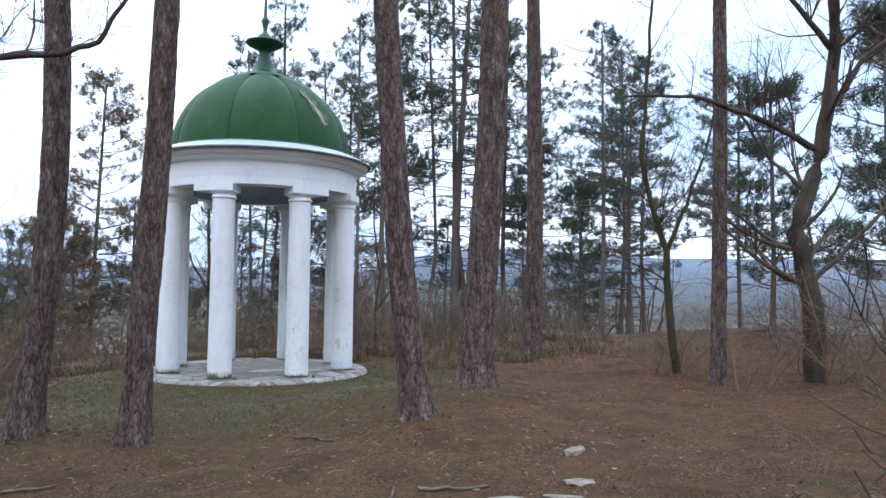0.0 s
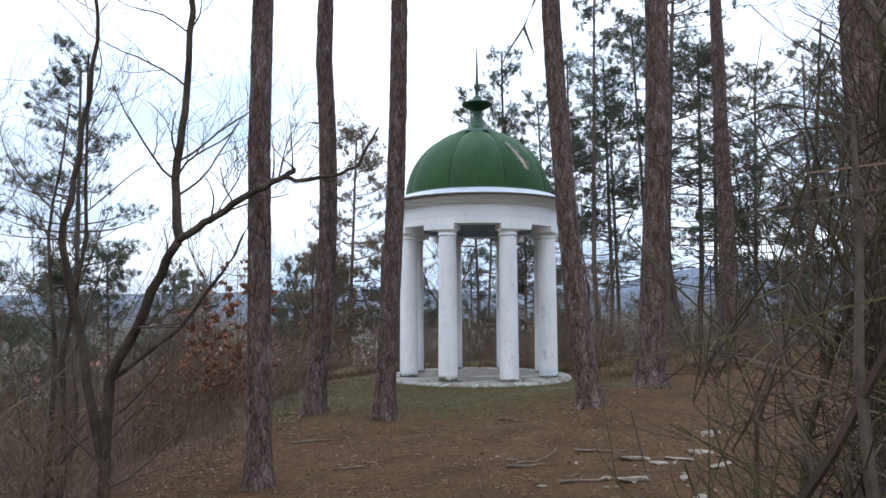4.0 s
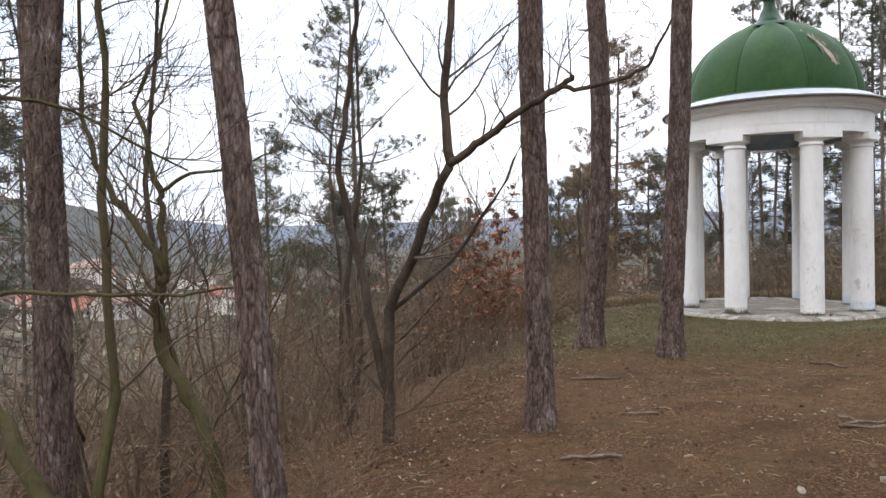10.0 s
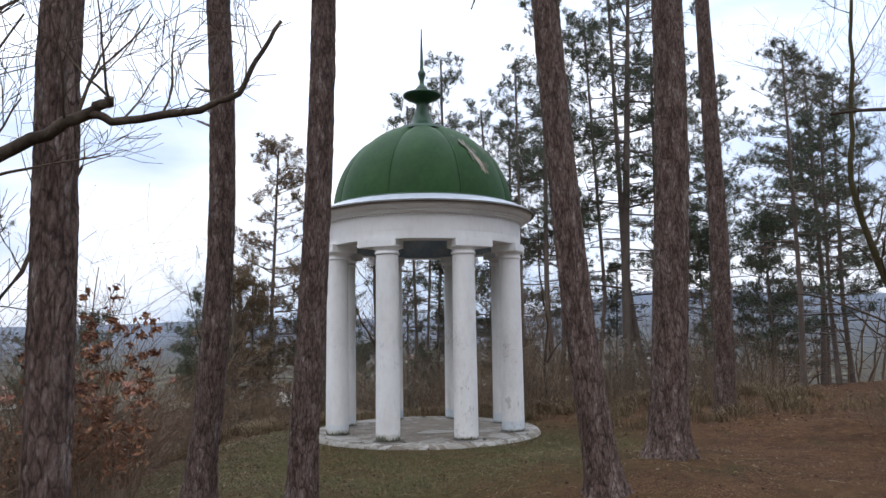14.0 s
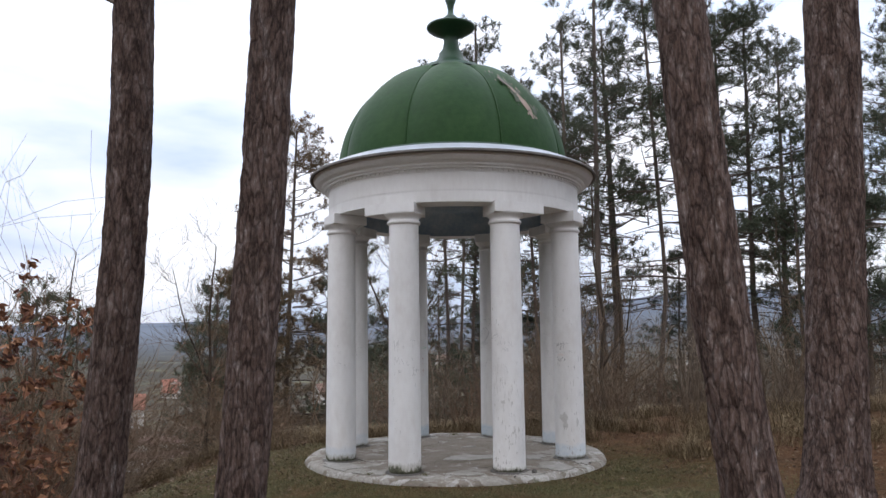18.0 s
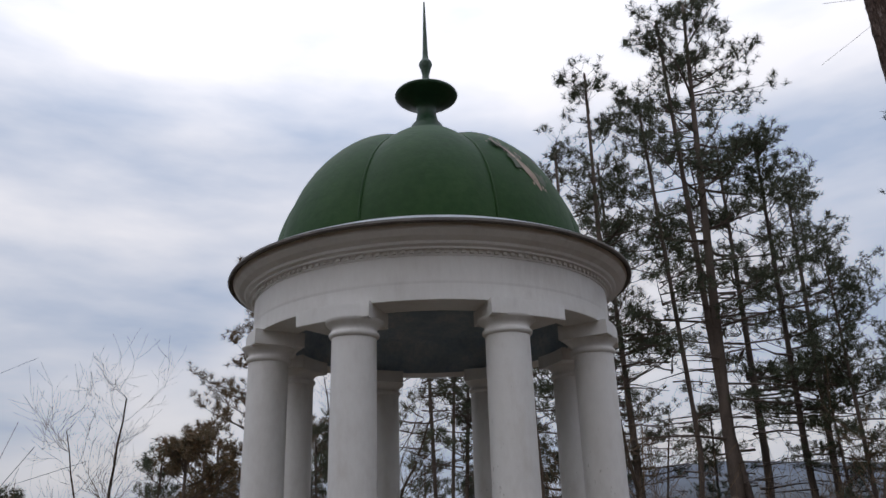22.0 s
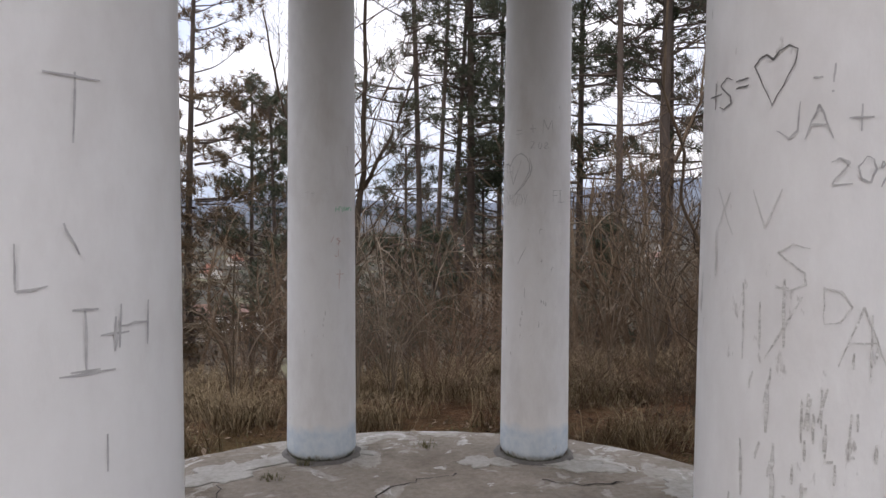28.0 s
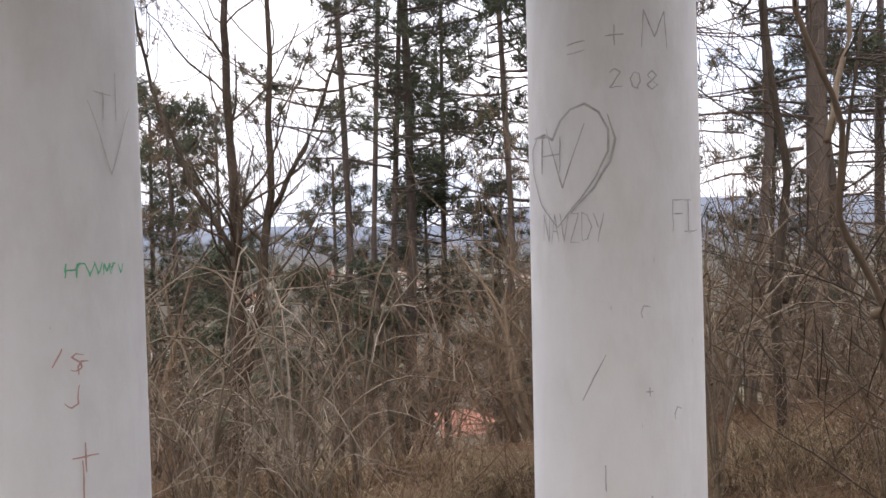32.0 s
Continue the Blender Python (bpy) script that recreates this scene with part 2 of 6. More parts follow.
def between(m, src, lo, hi, out=(0.0, 1.0)):
    n, l = m.node_tree.nodes, m.node_tree.links
    r = n.new("ShaderNodeMapRange")
    r.inputs["From Min"].default_value, r.inputs["From Max"].default_value = lo, hi
    r.inputs["To Min"].default_value, r.inputs["To Max"].default_value = out
    l.new(src, r.inputs["Value"])
    return r.outputs["Result"]


def combine(m, op, a, c):
    n, l = m.node_tree.nodes, m.node_tree.links
    q = n.new("ShaderNodeMath")
    q.operation = op
    for k, v in enumerate((a, c)):
        if isinstance(v, (int, float)):
            q.inputs[k].default_value = v
        else:
            l.new(v, q.inputs[k])
    return q.outputs[0]


def layered_floor():
    """Worn screed: brown-grey base, damp patches, remnants of a pale coat thickest along the rim, moss there."""
    m = surface("worn_concrete", ((0.12, 0.10, 0.078), (0.19, 0.163, 0.132), (0.26, 0.228, 0.19)), 3.2, 0.85, 0.9, 22, fine=9, fine_mix=0.5)
    n, l = m.node_tree.nodes, m.node_tree.links
    tc, d = n.new("ShaderNodeTexCoord"), n.new("ShaderNodeVectorMath")
    d.operation = "LENGTH"
    l.new(tc.outputs["Object"], d.inputs[0])
    rim = between(m, d.outputs["Value"], 1.0, 1.85, (0.0, 0.11))
    layer(m, between(m, blotch(m, 1.1, 10, warp=0.5), 0.52, 0.60, (0, 0.8)), (0.10, 0.080, 0.058), (0.15, 0.124, 0.095))
    layer(m, between(m, combine(m, "ADD", blotch(m, 2.4, 12, warp=0.9), combine(m, "MULTIPLY", rim, 0.7)), 0.565, 0.60, (0, 0.85)), (0.24, 0.222, 0.192), (0.33, 0.31, 0.275))
    layer(m, between(m, combine(m, "ADD", blotch(m, 3.6, 13, warp=1.3), rim), 0.655, 0.675, (0, 0.9)), (0.30, 0.285, 0.255), (0.43, 0.412, 0.38))
    layer(m, between(m, combine(m, "ADD", blotch(m, 5.0, 10), combine(m, "MULTIPLY", rim, 0.8)), 0.70, 0.78, (0, 0.8)), (0.05, 0.055, 0.022), (0.10, 0.10, 0.045))
    return m


def column_material(smudge, moss, blue):
    """Column paint with rubbed dark flecks, brownish bloom, a faded blue foot and moss."""
    m = surface("column_paint", ((0.61, 0.59, 0.565), (0.72, 0.71, 0.69), (0.775, 0.77, 0.755)), 2.2, 0.75, 0.10, 22, stretch=(1, 1, 0.45), fine=7, fine_mix=0.4)
    n, l = m.node_tree.nodes, m.node_tree.links
    tc, sp = n.new("ShaderNodeTexCoord"), n.new("ShaderNodeSeparateXYZ")
    l.new(tc.outputs["Object"], sp.inputs["Vector"])
    z = sp.outputs["Z"]
    layer(m, between(m, blotch(m, 3.5, 6, (1, 1, 0.35)), 0.56, 0.74, (0, 0.5)), (0.52, 0.475, 0.42))
    if blue:
        edge = combine(m, "ADD", z, combine(m, "MULTIPLY", blotch(m, 7, 6), 0.12))
        layer(m, between(m, edge, 0.255, 0.205, (0, blue)), (0.42, 0.52, 0.60), (0.56, 0.63, 0.67))
    if smudge:
        low = between(m, z, 1.25, 0.55, (-0.10, 0.03))
        patch = combine(m, "ADD", blotch(m, 3.0, 4), low)
        fleck = combine(m, "ADD", blotch(m, 42, 5, (1, 1, 0.35)), combine(m, "MULTIPLY", patch, 0.6))
        layer(m, between(m, fleck, 1.04 - 0.13 * smudge, 1.11 - 0.13 * smudge, (0, 0.8)), (0.28, 0.26, 0.235), (0.46, 0.44, 0.41))
    rag = combine(m, "ADD", combine(m, "MULTIPLY", combine(m, "ADD", combine(m, "MULTIPLY", blotch(m, 9, 8, (1, 1, 0.55)), 0.55), combine(m, "MULTIPLY", blotch(m, 46, 8, (1, 1, 0.4)), 0.45)), moss * 2.2), combine(m, "MULTIPLY", z, -1.0))
    layer(m, between(m, rag, moss * 0.30, moss * 0.62, (0, 0.7)), (0.23, 0.215, 0.16), (0.42, 0.40, 0.35))
    layer(m, between(m, rag, moss * 0.62, moss * 0.84, (0, 0.9)), (0.035, 0.04, 0.018), (0.11, 0.115, 0.055))
    return m


CONCRETE = layered_floor()
GREY_STAIN = surface("grey_scuffed_plaster", ((0.47, 0.455, 0.425), (0.62, 0.61, 0.585)), 14, 0.9, 0.4, 60)
PENCIL = surface("charcoal_marks", ((0.30, 0.292, 0.285), (0.56, 0.55, 0.535)), 60, 0.9, 0, 60)
PINK_STAIN = surface("rubbed_brick_dust", ((0.60, 0.525, 0.485), (0.68, 0.63, 0.60)), 14, 0.9, 0.2, 60)
GREEN_INK = surface("green_marker", ((0.08, 0.42, 0.22), (0.2, 0.55, 0.35)), 20, 0.8, 0)
RED_INK = surface("faded_red_marks", ((0.42, 0.22, 0.18), (0.55, 0.38, 0.33)), 20, 0.8, 0)
BARK = surface("pine_bark", ((0.018, 0.014, 0.012), (0.058, 0.042, 0.036), (0.12, 0.085, 0.071), (0.18, 0.148, 0.134), (0.40, 0.365, 0.35)), 16, 0.95, 1.0, 60, stretch=(1, 1, 0.3), fine=4.5, fine_mix=0.6)
plates = BARK.node_tree.nodes.new("ShaderNodeTexVoronoi")
plates.inputs["Scale"].default_value = 24
tint = BARK.node_tree.nodes.new("ShaderNodeMix")
tint.data_type, tint.blend_type = "RGBA", "OVERLAY"
tint.inputs["Factor"].default_value = 0.5
bsdf = BARK.node_tree.nodes["Principled BSDF"]
grey = BARK.node_tree.nodes.new("ShaderNodeValToRGB")
grey.color_ramp.elements[0].color, grey.color_ramp.elements[1].color = (0.30, 0.22, 0.19, 1), (0.70, 0.67, 0.66, 1)
edges = BARK.node_tree.nodes.new("ShaderNodeTexVoronoi")
edges.feature = "DISTANCE_TO_EDGE"
edges.inputs["Scale"].default_value = 24
cut = BARK.node_tree.nodes.new("ShaderNodeMapRange")
cut.inputs["From Max"].default_value = 0.16
relief = BARK.node_tree.nodes.new("ShaderNodeBump")
relief.inputs["Strength"].default_value, relief.inputs["Distance"].default_value = 0.6, 0.014
link = BARK.node_tree.links
warp = BARK.node_tree.nodes.new("ShaderNodeTexNoise")
warp.inputs["Scale"].default_value = 16
warp.inputs["Detail"].default_value = 5
shift = BARK.node_tree.nodes.new("ShaderNodeMix")
shift.data_type = "RGBA"
shift.inputs["Factor"].default_value = 0.06
link.new(BARK.node_tree.nodes["Mapping"].outputs["Vector"], warp.inputs["Vector"])
link.new(BARK.node_tree.nodes["Mapping"].outputs["Vector"], shift.inputs["A"])
link.new(warp.outputs["Color"], shift.inputs["B"])
link.new(shift.outputs["Result"], edges.inputs["Vector"])
link.new(edges.outputs["Distance"], cut.inputs["Value"])
link.new(cut.outputs["Result"], relief.inputs["Height"])
link.new(bsdf.inputs["Normal"].links[0].from_socket, relief.inputs["Normal"])
link.new(relief.outputs["Normal"], bsdf.inputs["Normal"])
link.new(shift.outputs["Result"], plates.inputs["Vector"])
link.new(plates.outputs["Color"], grey.inputs["Fac"])
link.new(bsdf.inputs["Base Color"].links[0].from_socket, tint.inputs["A"])
link.new(grey.outputs["Color"], tint.inputs["B"])
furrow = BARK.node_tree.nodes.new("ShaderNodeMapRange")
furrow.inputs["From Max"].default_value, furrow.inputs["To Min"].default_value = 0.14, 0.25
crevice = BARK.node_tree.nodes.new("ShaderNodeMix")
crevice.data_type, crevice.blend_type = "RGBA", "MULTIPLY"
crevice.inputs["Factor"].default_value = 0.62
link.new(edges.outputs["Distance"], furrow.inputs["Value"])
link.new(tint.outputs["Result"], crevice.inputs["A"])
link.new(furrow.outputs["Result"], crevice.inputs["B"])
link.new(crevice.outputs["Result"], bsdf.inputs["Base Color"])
BARK_FAR = surface("pine_bark_upper", ((0.045, 0.036, 0.031), (0.10, 0.080, 0.068), (0.16, 0.125, 0.104)), 6, 0.95, 0.6, 50, stretch=(1, 1, 0.3), random_mix=0.2)
TWIG = surface("grey_brown_twigs", ((0.065, 0.045, 0.029), (0.143, 0.102, 0.067), (0.22, 0.162, 0.112)), 6, 0.95, 0, random_mix=0.3)
LIMB = surface("dark_wet_branch_bark", ((0.02, 0.015, 0.011), (0.055, 0.041, 0.03), (0.1, 0.077, 0.056)), 7, 0.95, 0.5, 60, stretch=(1, 1, 0.4))
MOSSY = surface("mossy_bark", ((0.022, 0.019, 0.009), (0.056, 0.048, 0.02), (0.074, 0.054, 0.036)), 5, 0.95, 0.6, 60, stretch=(1, 1, 0.4))
NEEDLE = surface("pine_needles", ((0.022, 0.032, 0.018), (0.05, 0.065, 0.034), (0.085, 0.095, 0.05)), 2, 0.7, 0, random_mix=0.6, island=True)
NEEDLE_BROWN = surface("browned_pine_needles", ((0.05, 0.052, 0.024), (0.12, 0.082, 0.042), (0.20, 0.11, 0.055)), 1.2, 0.75, 0, random_mix=0.5, island=True)
OAK_LEAF = surface("dead_oak_leaves", ((0.07, 0.026, 0.016), (0.18, 0.070, 0.034), (0.29, 0.135, 0.062)), 3, 0.8, 0, random_mix=0.7, island=True)
LITTER = surface("fallen_leaves", ((0.035, 0.020, 0.012), (0.072, 0.043, 0.026), (0.118, 0.076, 0.048), (0.24, 0.18, 0.13)), 3, 0.85, 0, random_mix=0.75, island=True)
GRASS = surface("winter_grass", ((0.046, 0.052, 0.015), (0.088, 0.082, 0.026), (0.165, 0.12, 0.052)), 2, 0.8, 0, random_mix=0.6, island=True)
DRY_GRASS = surface("dry_grass", ((0.075, 0.048, 0.024), (0.14, 0.098, 0.052), (0.235, 0.18, 0.108)), 2, 0.85, 0, random_mix=0.7, island=True)
STONE = surface("pale_limestone", ((0.12, 0.098, 0.074), (0.22, 0.185, 0.145), (0.33, 0.285, 0.23)), 6, 0.9, 0.6, 40)
DEADWOOD = surface("barkless_dead_wood", ((0.10, 0.08, 0.065), (0.24, 0.20, 0.17), (0.38, 0.34, 0.3)), 8, 0.9, 0.5, 50)

DULL_GREEN = surface("faded_green_paint", ((0.022, 0.055, 0.016), (0.045, 0.062, 0.026), (0.085, 0.075, 0.042)), 9, 0.6, 0.2, 30)
DARK_CONCRETE = surface("damp_concrete", ((0.07, 0.062, 0.055), (0.13, 0.118, 0.105)), 5, 0.8, 0.4, 40)
CRACK = surface("crack_dirt", ((0.02, 0.018, 0.015), (0.05, 0.042, 0.036)), 10, 0.95, 0)

def ground_material():
    """Trodden earth and leaf litter, with grass round the temple, fields and woods in the valley, far hills in painted
    haze blue.
    """
    m = bpy.data.materials.new("ground")
    m.use_nodes = True
    n, l = m.node_tree.nodes, m.node_tree.links
    b = n["Principled BSDF"]
    b.inputs["Roughness"].default_value, b.inputs["Specular IOR Level"].default_value = 0.95, 0.1
    tc = n.new("ShaderNodeTexCoord")

    def nz(scale, detail=6, rough=0.6):
        q = n.new("ShaderNodeTexNoise")
        q.inputs["Scale"].default_value, q.inputs["Detail"].default_value, q.inputs["Roughness"].default_value = scale, detail, rough
        l.new(tc.outputs["Object"], q.inputs["Vector"])
        return q.outputs["Fac"]

    def ramp(src, stops):
        q = n.new("ShaderNodeValToRGB")
        e = q.color_ramp.elements
        while len(e) < len(stops):
            e.new(0.5)
        for i, (p, c) in enumerate(stops):
            e[i].position, e[i].color = p, (*c, 1)
        l.new(src, q.inputs["Fac"])
        return q.outputs["Color"]

    def mix(f, a, c):
        q = n.new("ShaderNodeMix")
        q.data_type = "RGBA"
        l.new(f, q.inputs["Factor"])
        l.new(a, q.inputs["A"])
        l.new(c, q.inputs["B"])
        return q.outputs["Result"]

    def calc(op, a, c):
        q = n.new("ShaderNodeMath")
        q.operation = op
        for i, s in enumerate((a, c)):
            if isinstance(s, (int, float)):
                q.inputs[i].default_value = s
            else:
                l.new(s, q.inputs[i])
        return q.outputs[0]

    def within(centre, radius, edge):
        q = n.new("ShaderNodeVectorMath")
        q.operation = "DISTANCE"
        q.inputs[1].default_value = centre
        l.new(tc.outputs["Object"], q.inputs[0])
        r = n.new("ShaderNodeMapRange")
        r.interpolation_type = "SMOOTHSTEP"
        r.inputs["From Min"].default_value, r.inputs["From Max"].default_value = radius, radius + edge
        r.inputs["To Min"].default_value, r.inputs["To Max"].default_value = 1, 0
        l.new(q.outputs["Value"], r.inputs["Value"])
        return r.outputs["Result"]

    soil = ramp(nz(9, 8, 0.7), ((0.3, (0.043, 0.0195, 0.009)), (0.5, (0.095, 0.048, 0.022)), (0.62, (0.143, 0.075, 0.036)), (0.75, (0.215, 0.123, 0.064))))
    path = ramp(nz(5, 8, 0.7), ((0.3, (0.06656, 0.03857, 0.01783)), (0.7, (0.128, 0.0798, 0.03875))))
    soil = mix(calc("MULTIPLY", within((1.6, -8.4, 0), 1.5, 4.0), 0.8), soil, path)
    grass = ramp(nz(14, 8, 0.7), ((0.3, (0.034, 0.033, 0.011)), (0.55, (0.066, 0.060, 0.020)), (0.75, (0.125, 0.09, 0.038))))
    gf = calc("MULTIPLY", within((-1.0, -2.0, 0), 2.7, 2.6), ramp(nz(1.3), ((0.35, (0.4, 0.4, 0.4)), (0.6, (0.95, 0.95, 0.95)))))
    soil = mix(ramp(nz(1.7, 6), ((0.38, (0.6, 0.6, 0.6)), (0.55, (0.0, 0.0, 0.0)))), soil, ramp(nz(22, 6), ((0.35, (0.02304, 0.01197, 0.0062)), (0.65, (0.06144, 0.03591, 0.01705)))))
    moss = ramp(nz(30, 6), ((0.35, (0.022, 0.028, 0.009)), (0.65, (0.055, 0.062, 0.022))))
    soil = mix(ramp(nz(1.15, 7, 0.68), ((0.56, (0.0, 0.0, 0.0)), (0.68, (0.65, 0.65, 0.65)))), soil, moss)
    near = mix(gf, soil, grass)
    cells = n.new("ShaderNodeTexVoronoi")
    cells.inputs["Scale"].default_value, cells.inputs["Randomness"].default_value = 85, 1.0
    l.new(tc.outputs["Object"], cells.inputs["Vector"])
    fleck = ramp(cells.outputs["Color"], ((0.25, (0.03072, 0.01463, 0.00775)), (0.5, (0.09472, 0.04655, 0.02325)), (0.7, (0.1472, 0.07315, 0.0372)), (0.85, (0.2432, 0.1463, 0.0899))))
    near = mix(calc("MULTIPLY", ramp(nz(2.2, 5), ((0.4, (0.1, 0.1, 0.1)), (0.6, (0.6, 0.6, 0.6)))), calc("SUBTRACT", 1.0, calc("MULTIPLY", gf, 0.75))), near, fleck)
    fields = ramp(nz(0.03, 8, 0.65), ((0.36, (0.036, 0.032, 0.026)), (0.47, (0.055, 0.047, 0.034)), (0.54, (0.045, 0.041, 0.032)), (0.60, (0.125, 0.118, 0.07)), (0.63, (0.07, 0.062, 0.045)), (0.67, (0.045, 0.041, 0.033))))
    high = n.new("ShaderNodeSeparateXYZ")
    l.new(tc.outputs["Object"], high.inputs["Vector"])
    up = n.new("ShaderNodeMapRange")
    up.inputs["From Min"].default_value, up.inputs["From Max"].default_value = -29, -14
    l.new(high.outputs["Z"], up.inputs["Value"])
    woods = ramp(nz(0.05, 8, 0.7), ((0.35, (0.040, 0.043, 0.042)), (0.65, (0.075, 0.074, 0.068))))
    fields = mix(calc("MULTIPLY", up.outputs["Result"], calc("SUBTRACT", 1.0, within((0, 0, 0), 200, 150))), fields, woods)
    # distance haze put into the base colour: blue-grey takes over far out
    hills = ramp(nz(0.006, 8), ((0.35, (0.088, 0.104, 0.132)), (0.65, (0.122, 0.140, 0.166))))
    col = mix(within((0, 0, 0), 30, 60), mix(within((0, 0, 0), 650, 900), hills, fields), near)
    l.new(col, b.inputs["Base Color"])
    bp = n.new("ShaderNodeBump")
    bp.inputs["Strength"].default_value, bp.inputs["Distance"].default_value = 1.0, 0.045
    l.new(nz(26, 8, 0.7), bp.inputs["Height"])
    l.new(bp.outputs["Normal"], b.inputs["Normal"])
    return m


GROUND = ground_material()

# ---- ground: one sheet to the horizon, fine near the walk ----
radii = [0.0]
while radii[-1] < 4500:
    radii.append(radii[-1] + max(0.16, radii[-1] * 0.035))
s = Soup()
SEG = 220
for i, r in enumerate(radii[1:]):
    for k in range(SEG):
        w = TAU * k / SEG
        x, y = r * math.cos(w), r * math.sin(w) - 6.0 * (1 - smoothstep(20, 200, r))
        s.v.append((x, y, ground_z(x, y)))
s.v.append((0, -6, ground_z(0, -6)))
for i in range(len(radii) - 2):
    for k in range(SEG):
        k2 = (k + 1) % SEG
        s.f.append((i * SEG + k, (i + 1) * SEG + k, (i + 1) * SEG + k2, i * SEG + k2))
for k in range(SEG):
    s.f.append((len(s.v) - 1, k, (k + 1) % SEG))
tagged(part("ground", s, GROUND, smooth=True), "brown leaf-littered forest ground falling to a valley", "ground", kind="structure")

# ---- temple ----
COL_R, COLS = 1.503, 8
# how far each column stands off the true circle
COLUMN_OFF = ((0.002, 0.006), (0.001, 0.008), (-0.008, 0.03), (0.002, 0.01), (0.013, 0.016), (0.017, -0.035), (-0.013, -0.01), (-0.003, -0.029))
temple = thing("round_temple", pose(0, 0, 0), "round white-plastered temple with eight columns and a green dome", "pavilion")
s = Soup()
SLAB = ((0.6, 0.0), (1.1, 0.0), (1.45, 0.0), (1.7, -0.003), (1.80, -0.006), (1.855, -0.014), (1.885, -0.03), (1.898, -0.055), (1.91, -0.09), (1.93, -0.30))
s.v.append(Vector((0, 0, 0)))
for k in range(256):
    a = TAU * k / 256
    chip = 0.022 * noise.noise(Vector((math.cos(a) * 4, math.sin(a) * 4, 1.0))) + 0.012 * noise.noise(Vector((math.cos(a) * 17, math.sin(a) * 17, 3.0)))
    for i, (r, z) in enumerate(SLAB):
        q = chip * smoothstep(1.5, 1.86, r)
        s.v.append(Vector(((r + q) * math.cos(a), (r + q) * math.sin(a), z - (0.006 * abs(noise.noise(Vector((r * 4 * math.cos(a), r * 4 * math.sin(a), 7.0)))) if i > 2 else 0))))
for k in range(256):
    a, b2 = 1 + k * len(SLAB), 1 + ((k + 1) % 256) * len(SLAB)
    s.f.append((0, a, b2))
    for i in range(len(SLAB) - 1):
        s.f.append((a + i, a + i + 1, b2 + i + 1, b2 + i))
platform = part("platform", s, CONCRETE, temple, "cracked grey concrete floor slab with worn pale coat", True)


def column_angle(k):
    return -math.pi / 2 + radians(22.5 + 45 * k)


def shaft_radius(z):
    return 0.1817 - 0.0132 * max(0.0, z) / 2.77


shaft = Soup()
shaft.lathe([(shaft_radius(z) - 0.022 * (1 - smoothstep(-0.005, 0.045, z)), z) for z in (-0.02, 0.0, 0.012, 0.024, 0.036, 0.05, *np.linspace(0.1, 2.765, 28))], 48)
capital = Soup()
capital.lathe(((0.167, 2.740), (0.182, 2.747), (0.189, 2.758), (0.191, 2.768), (0.187, 2.780), (0.174, 2.788), (0.171, 2.80), (0.175, 2.815), (0.192, 2.832), (0.212, 2.848), (0.222, 2.858), (0.224, 2.872)), 40)
shaft_me, capital_me = shaft.mesh("shaft", WHITE, True), capital.mesh("capital", WHITE, True)
column_parts = []
COLUMN_PAINTS = [column_material(*q) for q in ((1.0, 0.07, 0.0), (0.8, 0.06, 0.6), (0.45, 0.05, 0.6), (0.5, 0.05, 0.75), (0.4, 0.05, 0.75), (0.3, 0.07, 0.35), (0.3, 0.12, 0.35), (0.35, 0.15, 0.0))]
for k in range(COLS):
    a = column_angle(k)
    me = shaft_me.copy()
    me.materials[0] = COLUMN_PAINTS[k]
    c = part("column", me, None, temple, m=pose(COL_R * math.cos(a) + COLUMN_OFF[k][0], COL_R * math.sin(a) + COLUMN_OFF[k][1], 0, 0, 0, math.degrees(a)))
    column_parts.append(c)
    part("capital", capital_me, None, c)

# impost block over each column, architrave ring, cornice with dentils
block = Soup()
block.lathe(((1.27, 2.862), (1.700, 2.862), (1.704, 2.868), (1.704, 2.985), (1.27, 2.985)), 10, radians(-11), radians(11), True)
block_me = block.mesh("impost_block", WHITE)
for k in range(COLS):
    part("impost_block", block_me, None, temple, m=pose(0, 0, 0, 0, 0, math.degrees(column_angle(k)) + (3.8, 2.0, -2.0, -3.8)[k % 4]))
s = Soup()
s.lathe(((1.33, 2.975), (1.64, 2.975), (1.643, 2.98), (1.642, 3.10), (1.645, 3.12), (1.645, 3.32), (1.33, 3.32)), 128, closed_profile=True)
part("architrave", s, WHITE, temple)
s = Soup()
s.lathe(((1.60, 3.318), (1.652, 3.318), (1.652, 3.356), (1.698, 3.358), (1.702, 3.372), (1.73, 3.385), (1.74, 3.405), (1.79, 3.43), (1.83, 3.465), (1.85, 3.506), (1.60, 3.51)), 128, closed_profile=True)
part("cornice", s, WHITE, temple, smooth=False)
dentil = Soup()
dentil.lathe(((1.650, 3.333), (1.672, 3.333), (1.672, 3.3575), (1.650, 3.3575)), 1, radians(-0.55), radians(0.55), True)
dentil_me = dentil.mesh("dentil", WHITE)
for k in range(160):
    part("dentil", dentil_me, None, temple, m=pose(0, 0, 0, 0, 0, 360 * k / 160))
s = Soup()
s.lathe(((1.55, 3.505), (1.87, 3.502), (1.88, 3.488), (1.893, 3.505), (1.885, 3.528), (1.55, 3.575)), 128, closed_profile=True)
part("gutter_edge", s, RUST, temple, "dark weathered metal eave edge")
s = Soup()
s.lathe(((1.884, 3.53), (1.85, 3.55), (1.76, 3.592), (1.66, 3.64), (1.56, 3.668), (1.49, 3.675)), 128)
part("flashing", s, ZINC, temple, "pale zinc flashing round the dome foot", True)


